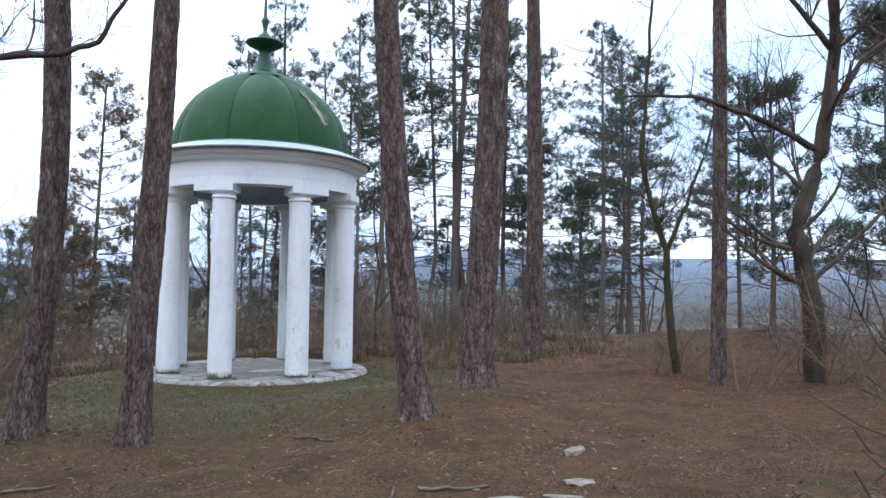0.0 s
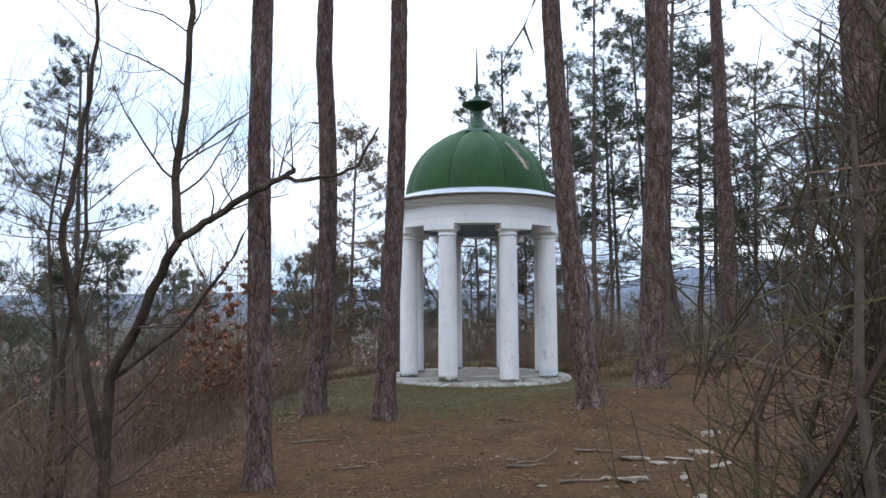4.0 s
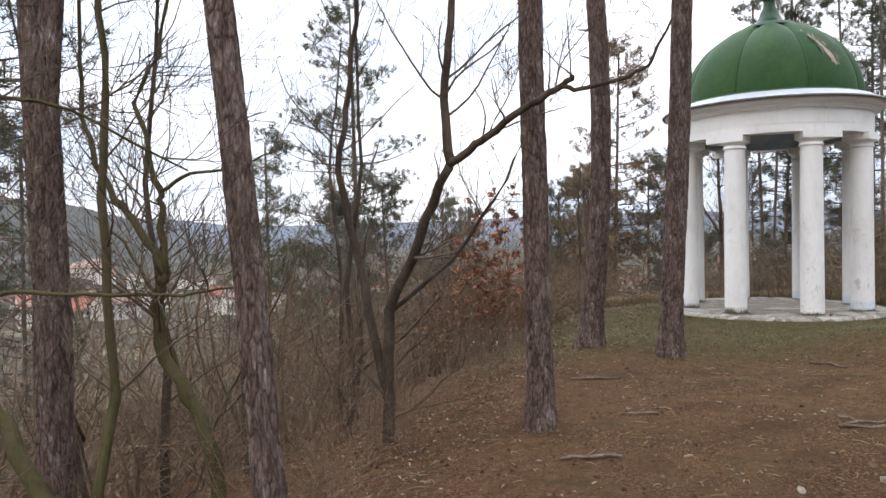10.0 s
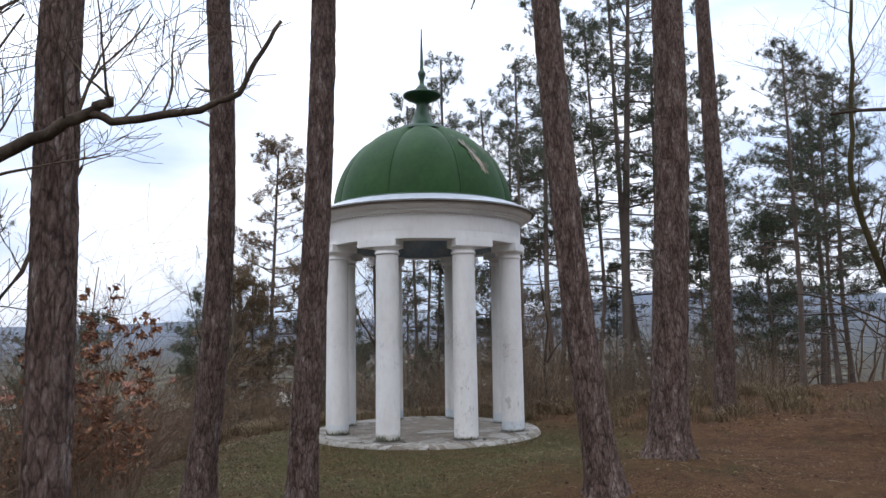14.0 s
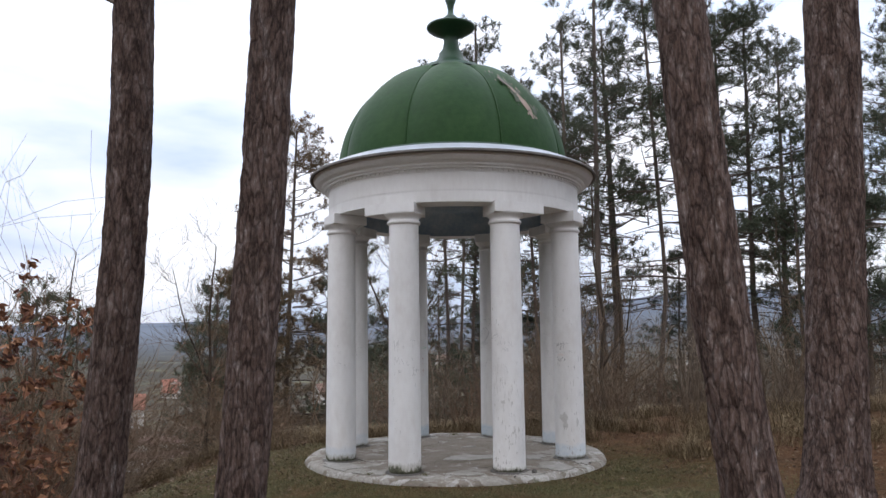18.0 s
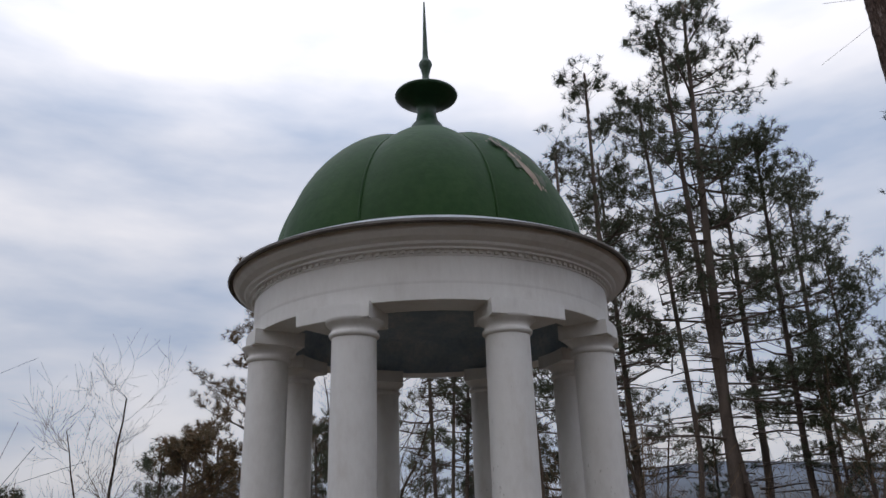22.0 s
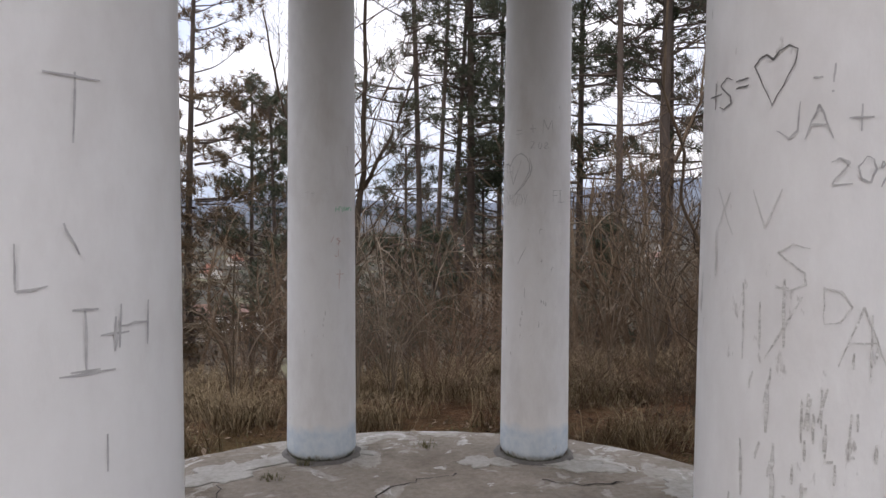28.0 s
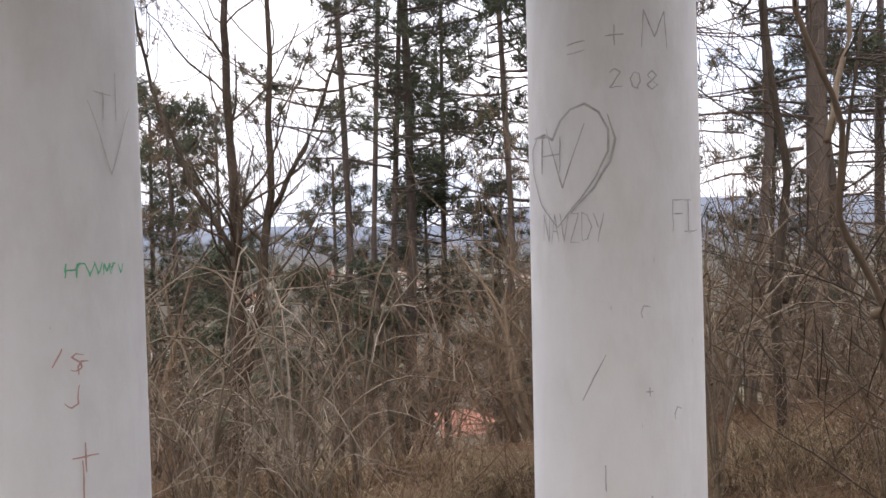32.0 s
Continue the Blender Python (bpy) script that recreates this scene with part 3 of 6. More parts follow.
def dome_point(u):
    """u from 0 at the foot to 1 at the crown."""
    w = u * radians(78)
    return 1.515 * math.cos(w) ** 0.9, 3.60 + 1.49 * math.sin(w)


prof = [dome_point(i / 24) for i in range(25)]
panel = Soup()
N = 14
for j in range(N + 1):
    w = radians(-22.5 + 45 * j / N)
    dip = abs(2 * j / N - 1) ** 2.4
    for i, (r, z) in enumerate(prof):
        bulge, sag = 1.010 - 0.042 * dip, 1 - 0.05 * dip * smoothstep(0.1, 0.7, i / 24)
        panel.v.append(Vector((r * bulge * math.cos(w), r * bulge * math.sin(w), 3.6 + (z - 3.6) * sag)))
for j in range(N):
    for i in range(24):
        q = len(prof)
        panel.f.append((j * q + i, (j + 1) * q + i, (j + 1) * q + i + 1, j * q + i + 1))
panel_me = panel.mesh("dome_panel", GREEN, True)
rib = Soup()
rib.tube([Vector((r * 0.968 + 0.002, 0, 3.6 + (z - 3.6) * (1 - 0.05 * smoothstep(0.1, 0.7, i / 24)))) for i, (r, z) in enumerate(prof)], [0.012] * 25, 8)
rib_me = rib.mesh("dome_rib", GREEN, True)
for k in range(COLS):
    part("dome_panel", panel_me, None, temple, m=pose(0, 0, 0, 0, 0, 45 * k - 90))
    part("dome_rib", rib_me, None, temple, m=pose(0, 0, 0, 0, 0, 45 * k - 67.5))
s = Soup()
s.lathe(((1.500, 3.66), (1.534, 3.664), (1.536, 3.675), (1.526, 3.695), (1.48, 3.70)), 96)
part("dome_hem", s, DARK_GREEN, temple, "dark lapped seam at the foot of the dome", True)
s = Soup()
s.lathe([(r * 0.94 - 0.02, 3.6 + (z - 3.6) * 0.92) for r, z in prof] + [(0.0, 4.96)], 48)
part("dome_lining", s, BLUE, temple, "blue-grey painted inside of the dome", True)
s = Soup()
s.lathe(((0.46, 5.03), (0.44, 5.075), (0.34, 5.11), (0.23, 5.15), (0.20, 5.22), (0.17, 5.27), (0.165, 5.32), (0.12, 5.38), (0.10, 5.47), (0.10, 5.53), (0.125, 5.56), (0.21, 5.605), (0.29, 5.645), (0.325, 5.672), (0.335, 5.69), (0.328, 5.704), (0.27, 5.716), (0.19, 5.735), (0.125, 5.765), (0.105, 5.79), (0.103, 5.82), (0.075, 5.855), (0.042, 5.885), (0.037, 5.95), (0.055, 6.03), (0.074, 6.085), (0.062, 6.12), (0.038, 6.15), (0.031, 6.2), (0.009, 6.9), (0.0, 6.93)), 32)
part("finial", s, DARK_GREEN, temple, "dark green urn finial with a spire", True)
s = Soup()
s.lathe(((1.322, 2.972), (1.322, 3.30), (1.20, 3.34), (0.9, 3.42), (0.5, 3.49), (0.0, 3.52)), 64)
part("ceiling", s, BLUE, temple, "mottled blue-grey painted ceiling", True)


# ---- trees ----
def rnd(a, b):
    return random.uniform(a, b)


def curve_at(pts, h):
    """The place at the height h on a list of (height, dx, dy)."""
    for (h0, x0, y0), (h1, x1, y1) in zip(pts, pts[1:]):
        if h <= h1:
            f = (h - h0) / (h1 - h0)
            return x0 + (x1 - x0) * f, y0 + (y1 - y0) * f
    return pts[-1][1], pts[-1][2]


def bark_trunk(lean, r0, r1, height, flare, seed, fine_to=6.5):
    """A trunk with plated, furrowed bark."""
    s, sides = Soup(), 72
    hs, h = [], -0.35
    while h < height:
        hs.append(h)
        h += 0.03 if h < fine_to else 0.4
    for h in hs:
        f = max(0.0, h / height)
        x, y = curve_at(lean, max(0.0, h))
        rr = (r0 + (r1 - r0) * f) * (1 + 1.25 * flare * math.exp(-max(0.0, h + 0.05) / 0.2))
        for k in range(sides):
            w = TAU * k / sides
            cx, cy = math.cos(w), math.sin(w)
            d = 0.0
            if h < fine_to:
                q = 0.5 * noise.noise(Vector((cx * 2, cy * 2, h * 2.2 + seed)))
                d = 0.017 * (0.5 - abs(noise.noise(Vector((cx * rr * 34 + seed * 7 + q, cy * rr * 34 + q, h * 2.6)))) * 1.7)
                d += 0.006 * noise.noise(Vector((cx * rr * 45, cy * rr * 45, h * 9 + seed))) + 0.0035 * noise.noise(Vector((cx * rr * 110, cy * rr * 110, h * 30 + seed)))
            lobe = 0.7 * flare * math.exp(-max(0.0, h + 0.05) / 0.17) * math.cos(5 * w + seed) * rr * 0.5
            R = rr + d * (rr / 0.14) ** 0.5 + lobe
            s.v.append((x + R * cx, y + R * cy, h))
    for i in range(len(hs) - 1):
        for k in range(sides):
            k2 = (k + 1) % sides
            s.f.append((i * sides + k, i * sides + k2, (i + 1) * sides + k2, (i + 1) * sides + k))
    return s


def tuft(s, p, d, size, n=9):
    """A tuft of needles round the end of a twig."""
    a = d.cross(Vector((0.3, 0.2, 1))).normalized()
    b = d.cross(a)
    for i in range(n):
        w, o = rnd(0, TAU), rnd(-0.25, 1.0)
        t = (a * math.cos(w) + b * math.sin(w)) * rnd(0.5, 1.0) + d * o
        t.normalize()
        side = t.cross(Vector((rnd(-1, 1), rnd(-1, 1), rnd(-1, 1)))).normalized() * size * 0.055
        q = p - d * size * rnd(0, 0.9)
        base = len(s.v)
        s.v.extend((q - side, q + side, q + t * size))
        s.f.append((base, base + 1, base + 2))


def pine_crown(seed, z0, z1, reach, density=1.0, dead=0.5, whorl=0.6, size=0.2):
    """Branches and needles of a pine between two heights; below z0 bare dead branches."""
    random.seed(seed)
    wood, needles = Soup(), Soup()
    h = z0 - (z1 - z0) * dead
    while h < z1:
        live = h >= z0
        f = max(0.0, (h - z0) / (z1 - z0))
        for j in range(random.randint(2, 4) if live else random.randint(1, 3)):
            w = rnd(0, TAU)
            length = reach * ((1 - f) ** 0.6 * 0.9 + 0.14) * rnd(0.5, 1.15) * (1 if live else rnd(0.3, 0.8))
            d = Vector((math.cos(w), math.sin(w), rnd(-0.12, 0.15) + 0.6 * f ** 2))
            p, pts, rad = Vector((0, 0, h + rnd(-0.25, 0.25))), [], []
            n = 6
            for i in range(n + 1):
                pts.append(p.copy())
                rad.append(max(0.005, 0.026 * (length / 2.0) * (1 - i / n) + 0.005))
                p = p + d.normalized() * length / n
                d += Vector((rnd(-0.16, 0.16), rnd(-0.16, 0.16), rnd(-0.12, 0.12) + (0.06 if live else -0.02)))
            wood.tube(pts, rad, 4, False)
            for i in range(1 if not live else 2, n + 1):
                if not live:
                    for q in range(2):
                        if random.random() < 0.6:
                            e = pts[i] + Vector((rnd(-1, 1), rnd(-1, 1), rnd(-0.4, 0.4))) * 0.4
                            wood.tube([pts[i], e], [0.005, 0.003], 3, False)
                    continue
                for q in range(2):
                    if random.random() > density:
                        continue
                    side = Vector((-d.y, d.x, 0)).normalized() * random.choice((-1, 1))
                    out = (d.normalized() * 0.6 + side * rnd(0.2, 1.0) + Vector((0, 0, rnd(0, 0.5)))).normalized()
                    e = pts[i] + out * rnd(0.2, 0.6) * (1.2 - 0.6 * i / n)
                    wood.tube([pts[i], e], [0.007, 0.004], 3, False)
                    for c in range(random.randint(2, 3)):
                        g = e + Vector((rnd(-1, 1), rnd(-1, 1), rnd(-0.2, 0.9))) * 0.19
                        tuft(needles, g, (out * 0.7 + Vector((rnd(-0.5, 0.5), rnd(-0.5, 0.5), 0.7))).normalized(), rnd(0.75, 1.2) * size, 20)
        h += whorl * rnd(0.6, 1.25)
    return wood, needles


def simple_trunk(lean, r0, r1, height, sides=14):
    s = Soup()
    n = 16
    pts, rad = [], []
    for i in range(n + 1):
        h = -0.4 + (height + 0.4) * i / n
        x, y = curve_at(lean, max(0.0, h))
        pts.append(Vector((x, y, h)))
        rad.append(r0 + (r1 - r0) * i / n + r0 * 0.35 * math.exp(-max(0, h) / 0.3))
    s.tube(pts, rad, sides)
    return s


def branchy(seed, p, d, length, radius, levels, spread=0.75, up=0.12, kids=(3, 5), wander=0.22, taper=0.45, minr=0.0028):
    """A bare branching stem as one soup."""
    random.seed(seed)
    s = Soup()

    def grow(p, d, length, radius, level):
        n = 7 if level == levels else (4 if level else 2)
        pts, rad, dirs = [], [], []
        for i in range(n + 1):
            pts.append(p.copy())
            dirs.append(d.copy())
            rad.append(max(minr, radius * (1 - (1 - taper) * i / n)))
            p = p + d * (length / n)
            d = (d + Vector((rnd(-1, 1), rnd(-1, 1), rnd(-1, 1))) * wander + Vector((0, 0, up * 0.4))).normalized()
        s.tube(pts, rad, 8 if level == levels and radius > 0.03 else (5 if level > 1 else 3), False)
        if level == 0:
            return
        for j in range(random.randint(*kids)):
            i = random.randint(2 if level == levels else 1, n)
            side = Vector((rnd(-1, 1), rnd(-1, 1), rnd(-0.5, 0.9)))
            side = (side - dirs[i] * side.dot(dirs[i])).normalized()
            nd = (dirs[i] * rnd(0.5, 1.0) + side * spread + Vector((0, 0, up))).normalized()
            grow(pts[i], nd, length * rnd(0.45, 0.75), max(minr, rad[i] * rnd(0.45, 0.65)), level - 1)

    grow(Vector(p), Vector(d).normalized(), length, radius, levels)
    return s


# near pines: trunks that the walk passes
NEAR_PINES = (
    (-2.28, -5.2, ((0, 0, 0), (0.8, 0.09, 0), (1.5, 0.14, 0), (2.3, 0.18, 0), (3, 0.19, 0), (4, 0.17, 0), (5, 0.11, 0), (14, 0.3, 0)), 0.135, 0.07, 14.0, 0.55, 11),
    (-1.21, -5.83, ((0, 0, 0), (0.8, 0.04, 0), (1.5, 0.08, 0), (2.3, 0.12, 0), (3, 0.15, 0), (4, 0.18, 0), (5, 0.19, 0), (14, 0.35, 0.2)), 0.128, 0.07, 14.5, 0.45, 12),
    (1.42, -6.12, ((0, 0, 0), (0.8, -0.11, 0), (1.5, -0.19, 0), (2.3, -0.26, 0), (3, -0.31, 0), (4, -0.38, 0), (5, -0.43, 0), (14, -0.6, 0)), 0.135, 0.075, 14.5, 0.5, 13),
    (2.43, -4.75, ((0, 0, 0), (0.8, 0.06, 0), (1.5, 0.1, 0), (2.3, 0.15, 0), (3, 0.19, 0), (4, 0.22, 0), (5, 0.23, 0), (14, 0.35, 0)), 0.188, 0.10, 15.5, 0.5, 14),
    (-1.9, -8.95, ((0, 0, 0), (2, -0.02, 0), (3, -0.04, 0), (4, -0.03, 0.0), (13, 0.1, 0)), 0.105, 0.06, 13.0, 0.35, 15),
    (5.03, -0.1, ((0, 0, 0), (0.8, 0.05, 0), (3, 0.07, 0), (5, 0.03, 0), (14, -0.1, 0)), 0.165, 0.08, 14.0, 0.3, 16),
    (-2.6, -11.6, ((0, 0, 0), (0.9, -0.08, 0), (1.6, -0.14, 0), (2.4, -0.22, 0), (3.1, -0.30, 0), (4.1, -0.43, 0), (5.1, -0.6, 0), (13, -1.2, 0)), 0.082, 0.05, 12.5, 0.3, 17),
    (-4.79, -11.12, ((0, 0, 0), (2, 0.02, 0), (4.2, -0.06, 0), (6.5, -0.2, 0), (13, -0.35, 0)), 0.125, 0.07, 13.5, 0.3, 18),
    (5.9, -4.6, ((0, 0, 0), (3, 0.05, 0), (14, 0.1, 0)), 0.10, 0.06, 14.0, 0.3, 19),
    (2.5, -10.85, ((0, 0, 0), (3, -0.05, 0), (14, 0.1, 0)), 0.135, 0.07, 14.0, 0.35, 20),
)
# dead branches and snags, from the foot of their pine
STUBS = {11: (((0.1, 0.0, 3.71), (-0.06, -0.06, 3.76)), ((0.07, 0.0, 4.08), (-0.1, -0.04, 4.1)), ((0.1, 0.0, 5.16), (0.25, -0.05, 5.08))),
         13: (((-0.5, 0, 5.72), (-0.62, 0, 5.22), (-0.78, 0, 4.82), (-1.02, -0.05, 4.44), (-1.08, -0.05, 4.27)), ((-0.78, 0, 4.82), (-0.7, -0.05, 4.57), (-0.66, -0.08, 4.44))),
         14: (((0.1, 0, 5.4), (0.5, -0.1, 5.6), (0.9, -0.2, 5.9)),)}
for x, y, lean, r0, r1, hgt, flare, seed in NEAR_PINES:
    t = thing("pine_tree", pose(x, y, ground_z(x, y)), "tall pine with a bare furrowed grey-brown trunk", "tree", "near pines")
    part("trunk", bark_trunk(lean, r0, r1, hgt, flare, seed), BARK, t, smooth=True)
    wood, needles = pine_crown(seed, hgt * 0.66, hgt, 2.4, 0.9, 0.12)
    for pts in STUBS.get(seed, ()):
        st = Soup()
        st.tube([Vector(p) for p in pts], [0.02 - 0.014 * i / (len(pts) - 1) for i in range(len(pts))], 8)
        part("dead_branch", st, DEADWOOD if len(pts) == 2 else BARK_FAR, t)
    if seed == 18:
        leader = bark_trunk(((0, 0.0, 0), (3.4, 0.02, 0), (4.2, 0.09, 0.02), (6.5, 0.2, 0.05), (12, 0.45, 0.1)), 0.085, 0.05, 12.0, 0.0, 27)
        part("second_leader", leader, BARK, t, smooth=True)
    tx, ty = lean[-1][1], lean[-1][2]
    tagged(part("crown_wood", wood, BARK_FAR, t, m=pose(tx, ty, 0)), kind="stuff")
    tagged(part("foliage", needles, NEEDLE, t, m=pose(tx, ty, 0)), kind="stuff")

# pines behind and beside the temple
VARIANTS = []
for i, (hgt, z0, reach, r0, dens, sp) in enumerate(((13, 5.5, 2.6, 0.13, 0.56, 0), (11.5, 4.0, 2.2, 0.10, 0.5, 0), (14, 7.0, 2.9, 0.16, 0.66, 0), (9, 2.8, 1.9, 0.08, 0.6, 0), (6, 1.2, 1.6, 0.07, 0.75, 0), (12, 5.0, 2.4, 0.11, 0.48, 0), (8, 1.5, 2.2, 0.08, 0.7, 0), (13, 5.6, 1.7, 0.10, 0.30, 0), (12, 5.0, 1.5, 0.07, 0.30, 0))):
    wood, needles = pine_crown(40 + i, z0, hgt, reach, min(1.0, dens * 1.25), 0.75, 0.46, 0.16 + sp)
    lean = ((0, 0, 0), (hgt * 0.3, 0.09 * (i - 3), 0.05), (hgt, 0.05, 0))
    VARIANTS.append((simple_trunk(lean, r0, 0.03, hgt).mesh("trunk", BARK_FAR, True), wood.mesh("crown_wood", BARK_FAR), needles.mesh("foliage", NEEDLE), hgt))


def far_pine(v, x, y, scale=1.0, turn=0.0, tilt=0.0, label="slender pine with thin tiers of dark needles", needles=None, dz=0.0):
    tr, wd, nd, _ = VARIANTS[v]
    t = thing("pine_tree", pose(x, y, ground_z(x, y) + dz, 0, tilt, turn) @ Matrix.Scale(scale, 4), label, "tree", "pine wood")
    part("trunk", tr, None, t)
    tagged(part("crown_wood", wd, None, t), kind="stuff")
    ob = tagged(part("foliage", nd, None, t), kind="stuff")
    if needles:
        me = nd.copy()
        me.materials[0] = needles
        ob.data = me
    return t


FAR_PINES = (
    (2, 6.1, 9.0, 1.05, 0, 2), (7, 6.75, 9.1, 1.1, 180, 3), (0, 7.7, 12.0, 1.0, 200, -3), (8, 5.1, 9.0, 1.0, 10, 0),
    (7, 4.0, 9.2, 1.0, 220, 0), (1, 7.8, 9.0, 0.9, 300, 0), (7, 0.88, 12.5, 1.05, 60, 0), (8, 0.66, 12.4, 0.9, 140, 0), (8, 1.1, 12.8, 0.95, 180, 0), (8, -0.32, 10.5, 0.9, 40, 0),
    (8, 2.1, 11.0, 0.9, 20, 0), (8, 3.0, 9.0, 0.9, 260, 0), (7, 4.6, 11.5, 0.95, 40, 0), (1, 3.3, 12.8, 0.95, 90, 0), (5, 8.2, 3.2, 0.62, 250, 0), (5, 10.5, 6.5, 0.72, 310, 0),
    (1, 12.5, 8.5, 0.8, 20, 0), (6, 9.8, 4.6, 0.8, 70, 0), (3, 12.0, 4.0, 0.75, 150, 0), (5, 14.3, 13.0, 0.85, 10, 0),
    (0, 11.0, 14.0, 1.0, 30, 0), (3, 15.0, 7.0, 0.9, 50, 0), (4, 13.0, -1.0, 1.1, 50, 0), (4, 10.5, -3.0, 1.0, 170, 0), (4, 10.5, 0.0, 0.9, 230, 0),
    (6, -7.2, 13.2, 0.9, 120, 0), (6, -10.5, 11.0, 0.9, 70, 0), (4, -13.0, 14.0, 1.2, 150, 0), (4, -8.5, 20.0, 1.2, 10, 0),
    (3, -3.2, 18.0, 1.0, 260, 0), (6, -3.3, 13.5, 0.85, 33, 0), (3, 1.9, 15.5, 1.1, 15, 0), (5, -8.3, -0.8, 0.72, 50, 0),
    (3, -14.0, 4.0, 1.0, 200, 0), (5, -9.0, -10.5, 1.0, 130, 0), (2, -8.0, -13.0, 0.9, 10, 0), (5, -12.0, -7.0, 1.1, 80, 0),
    (3, -17.0, -2.0, 1.1, 80, 0), (4, -16.0, 9.0, 1.3, 45, 0), (1, 16.0, -8.0, 1.0, 45, 0), (0, 12.0, -12.0, 1.0, 45, 0), (2, 8.0, -17.0, 1.0, 45, 0),
    (1, 8.5, 8.2, 0.6, 75, 0), (6, 8.2, 8.7, 0.62, 20, 0), (6, 6.2, 10.0, 0.6, 140, 0), (4, 9.6, 7.4, 0.8, 250, 0), (6, 10.9, 10.2, 0.75, 330, 0), (6, -8.7, 1.3, 0.62, 40, 0), (4, -1.6, 9.6, 0.5, 290, 0), (4, 0.2, 10.6, 0.5, 20, 0), (4, -0.7, 11.9, 0.55, 130, 0), (4, 3.3, 10.6, 0.5, 200, 0), (4, 2.7, 8.6, 0.38, 80, 0), (6, -0.35, 13.2, 0.7, 75, 0), (4, 1.35, 14.2, 0.9, 310, 0), (6, 3.1, 15.0, 0.7, 160, 0), (1, 5.2, 13.5, 1.0, 200, 0), (0, 3.0, -22.0, 1.0, 45, 0), (2, -3.0, -24.0, 1.0, 145, 0), (5, -6.5, -19.0, 1.0, 205, 0), (1, 18.0, 2.0, 1.0, 45, 0))
for v, x, y, sc, turn, tilt in FAR_PINES:
    far_pine(v, x, y, sc, turn, tilt)
far_pine(1, -5.1, 14.35, 1.05, 30, 0, "half-browned pine with pale orange trunk", NEEDLE_BROWN)
far_pine(6, -6.0, 13.2, 0.95, 200, 0, "bushy pine with browning needles", NEEDLE_BROWN)
far_pine(6, -4.2, 16.0, 1.0, 100, 0, "bushy pine with browning needles", NEEDLE_BROWN)
far_pine(4, -6.8, 11.5, 0.9, 10, 0, "low bushy pine on the slope")
for v, x, y, sc, turn in ((6, -5.45, 12.0, 0.8, 60), (4, -5.6, 10.4, 1.0, 220)):
    far_pine(v, x, y, sc, turn, 0, "bushy pine with browning needles", NEEDLE_BROWN)
for v, x, y, sc, turn in ((6, -9.6, 7.4, 0.75, 140), (4, -10.4, 2.6, 0.9, 200), (6, -11.8, 4.2, 0.8, 20)):
    far_pine(v, x, y, sc, turn, 0, "low bushy pine on the slope")


# ---- bare trees ----
BARE_LABEL = "leafless grey-brown tree with fine twigs"


def join(*soups):
    s = Soup()
    for q in soups:
        o = len(s.v)
        s.v.extend(q.v)
        s.f.extend(tuple(o + a for a in f) for f in q.f)
    return s


def limb(pts, r0, r1, twigs, seed, length=0.7, sides=8, levels=2, up=0.15):
    """A limb through given places, roughened a little, and its twigs."""
    random.seed(seed)
    pts = [Vector(p) for p in pts]
    fine = []
    for a, b in zip(pts, pts[1:]):
        for i in range(4):
            fine.append(a.lerp(b, i / 4) + Vector((rnd(-1, 1), rnd(-1, 1), rnd(-1, 1))) * (0.016 if r0 > 0.02 else 0.007))
    fine.append(pts[-1])
    n = len(fine) - 1
    rad = [r0 + (r1 - r0) * i / n for i in range(n + 1)]
    main = Soup()
    main.tube(fine, rad, sides)
    tw = []
    for j in range(twigs):
        i = random.randint(n // 5, n)
        d = (fine[min(i + 1, n)] - fine[max(i - 1, 0)]).normalized()
        side = Vector((rnd(-1, 1), rnd(-1, 1), rnd(-0.2, 1.0)))
        side = (side - d * side.dot(d)).normalized()
        tw.append(branchy(seed * 31 + j, fine[i], d * 0.6 + side * 0.9, length * rnd(0.5, 1.2), max(0.0035, rad[i] * 0.3), levels, 0.75, up, (3, 5), 0.22, 0.4, 0.0017))
        random.seed(seed * 77 + j)
    return main, join(*tw)


TWIG_DARK = surface("dark_fine_twigs", ((0.032, 0.023, 0.016), (0.082, 0.060, 0.043), (0.14, 0.107, 0.079)), 6, 0.95, 0, random_mix=0.3)


def limb_tree(x, y, limbs, label, material, group="bare trees", dz=0.0):
    """limbs: places relative to the foot, radii, number of twigs, seed; dz: how deep the foot is sunk."""
    t = thing("bare_tree", pose(x, y, ground_z(x, y) + dz), label, "tree", group)
    for pts, r0, r1, n, seed, length in limbs:
        main, tw = limb(pts, r0, r1, n, seed, length)
        m = part("limb", main, material, t, smooth=True)
        tagged(part("twig_spray", tw, TWIG_DARK, m), kind="stuff")
    return t


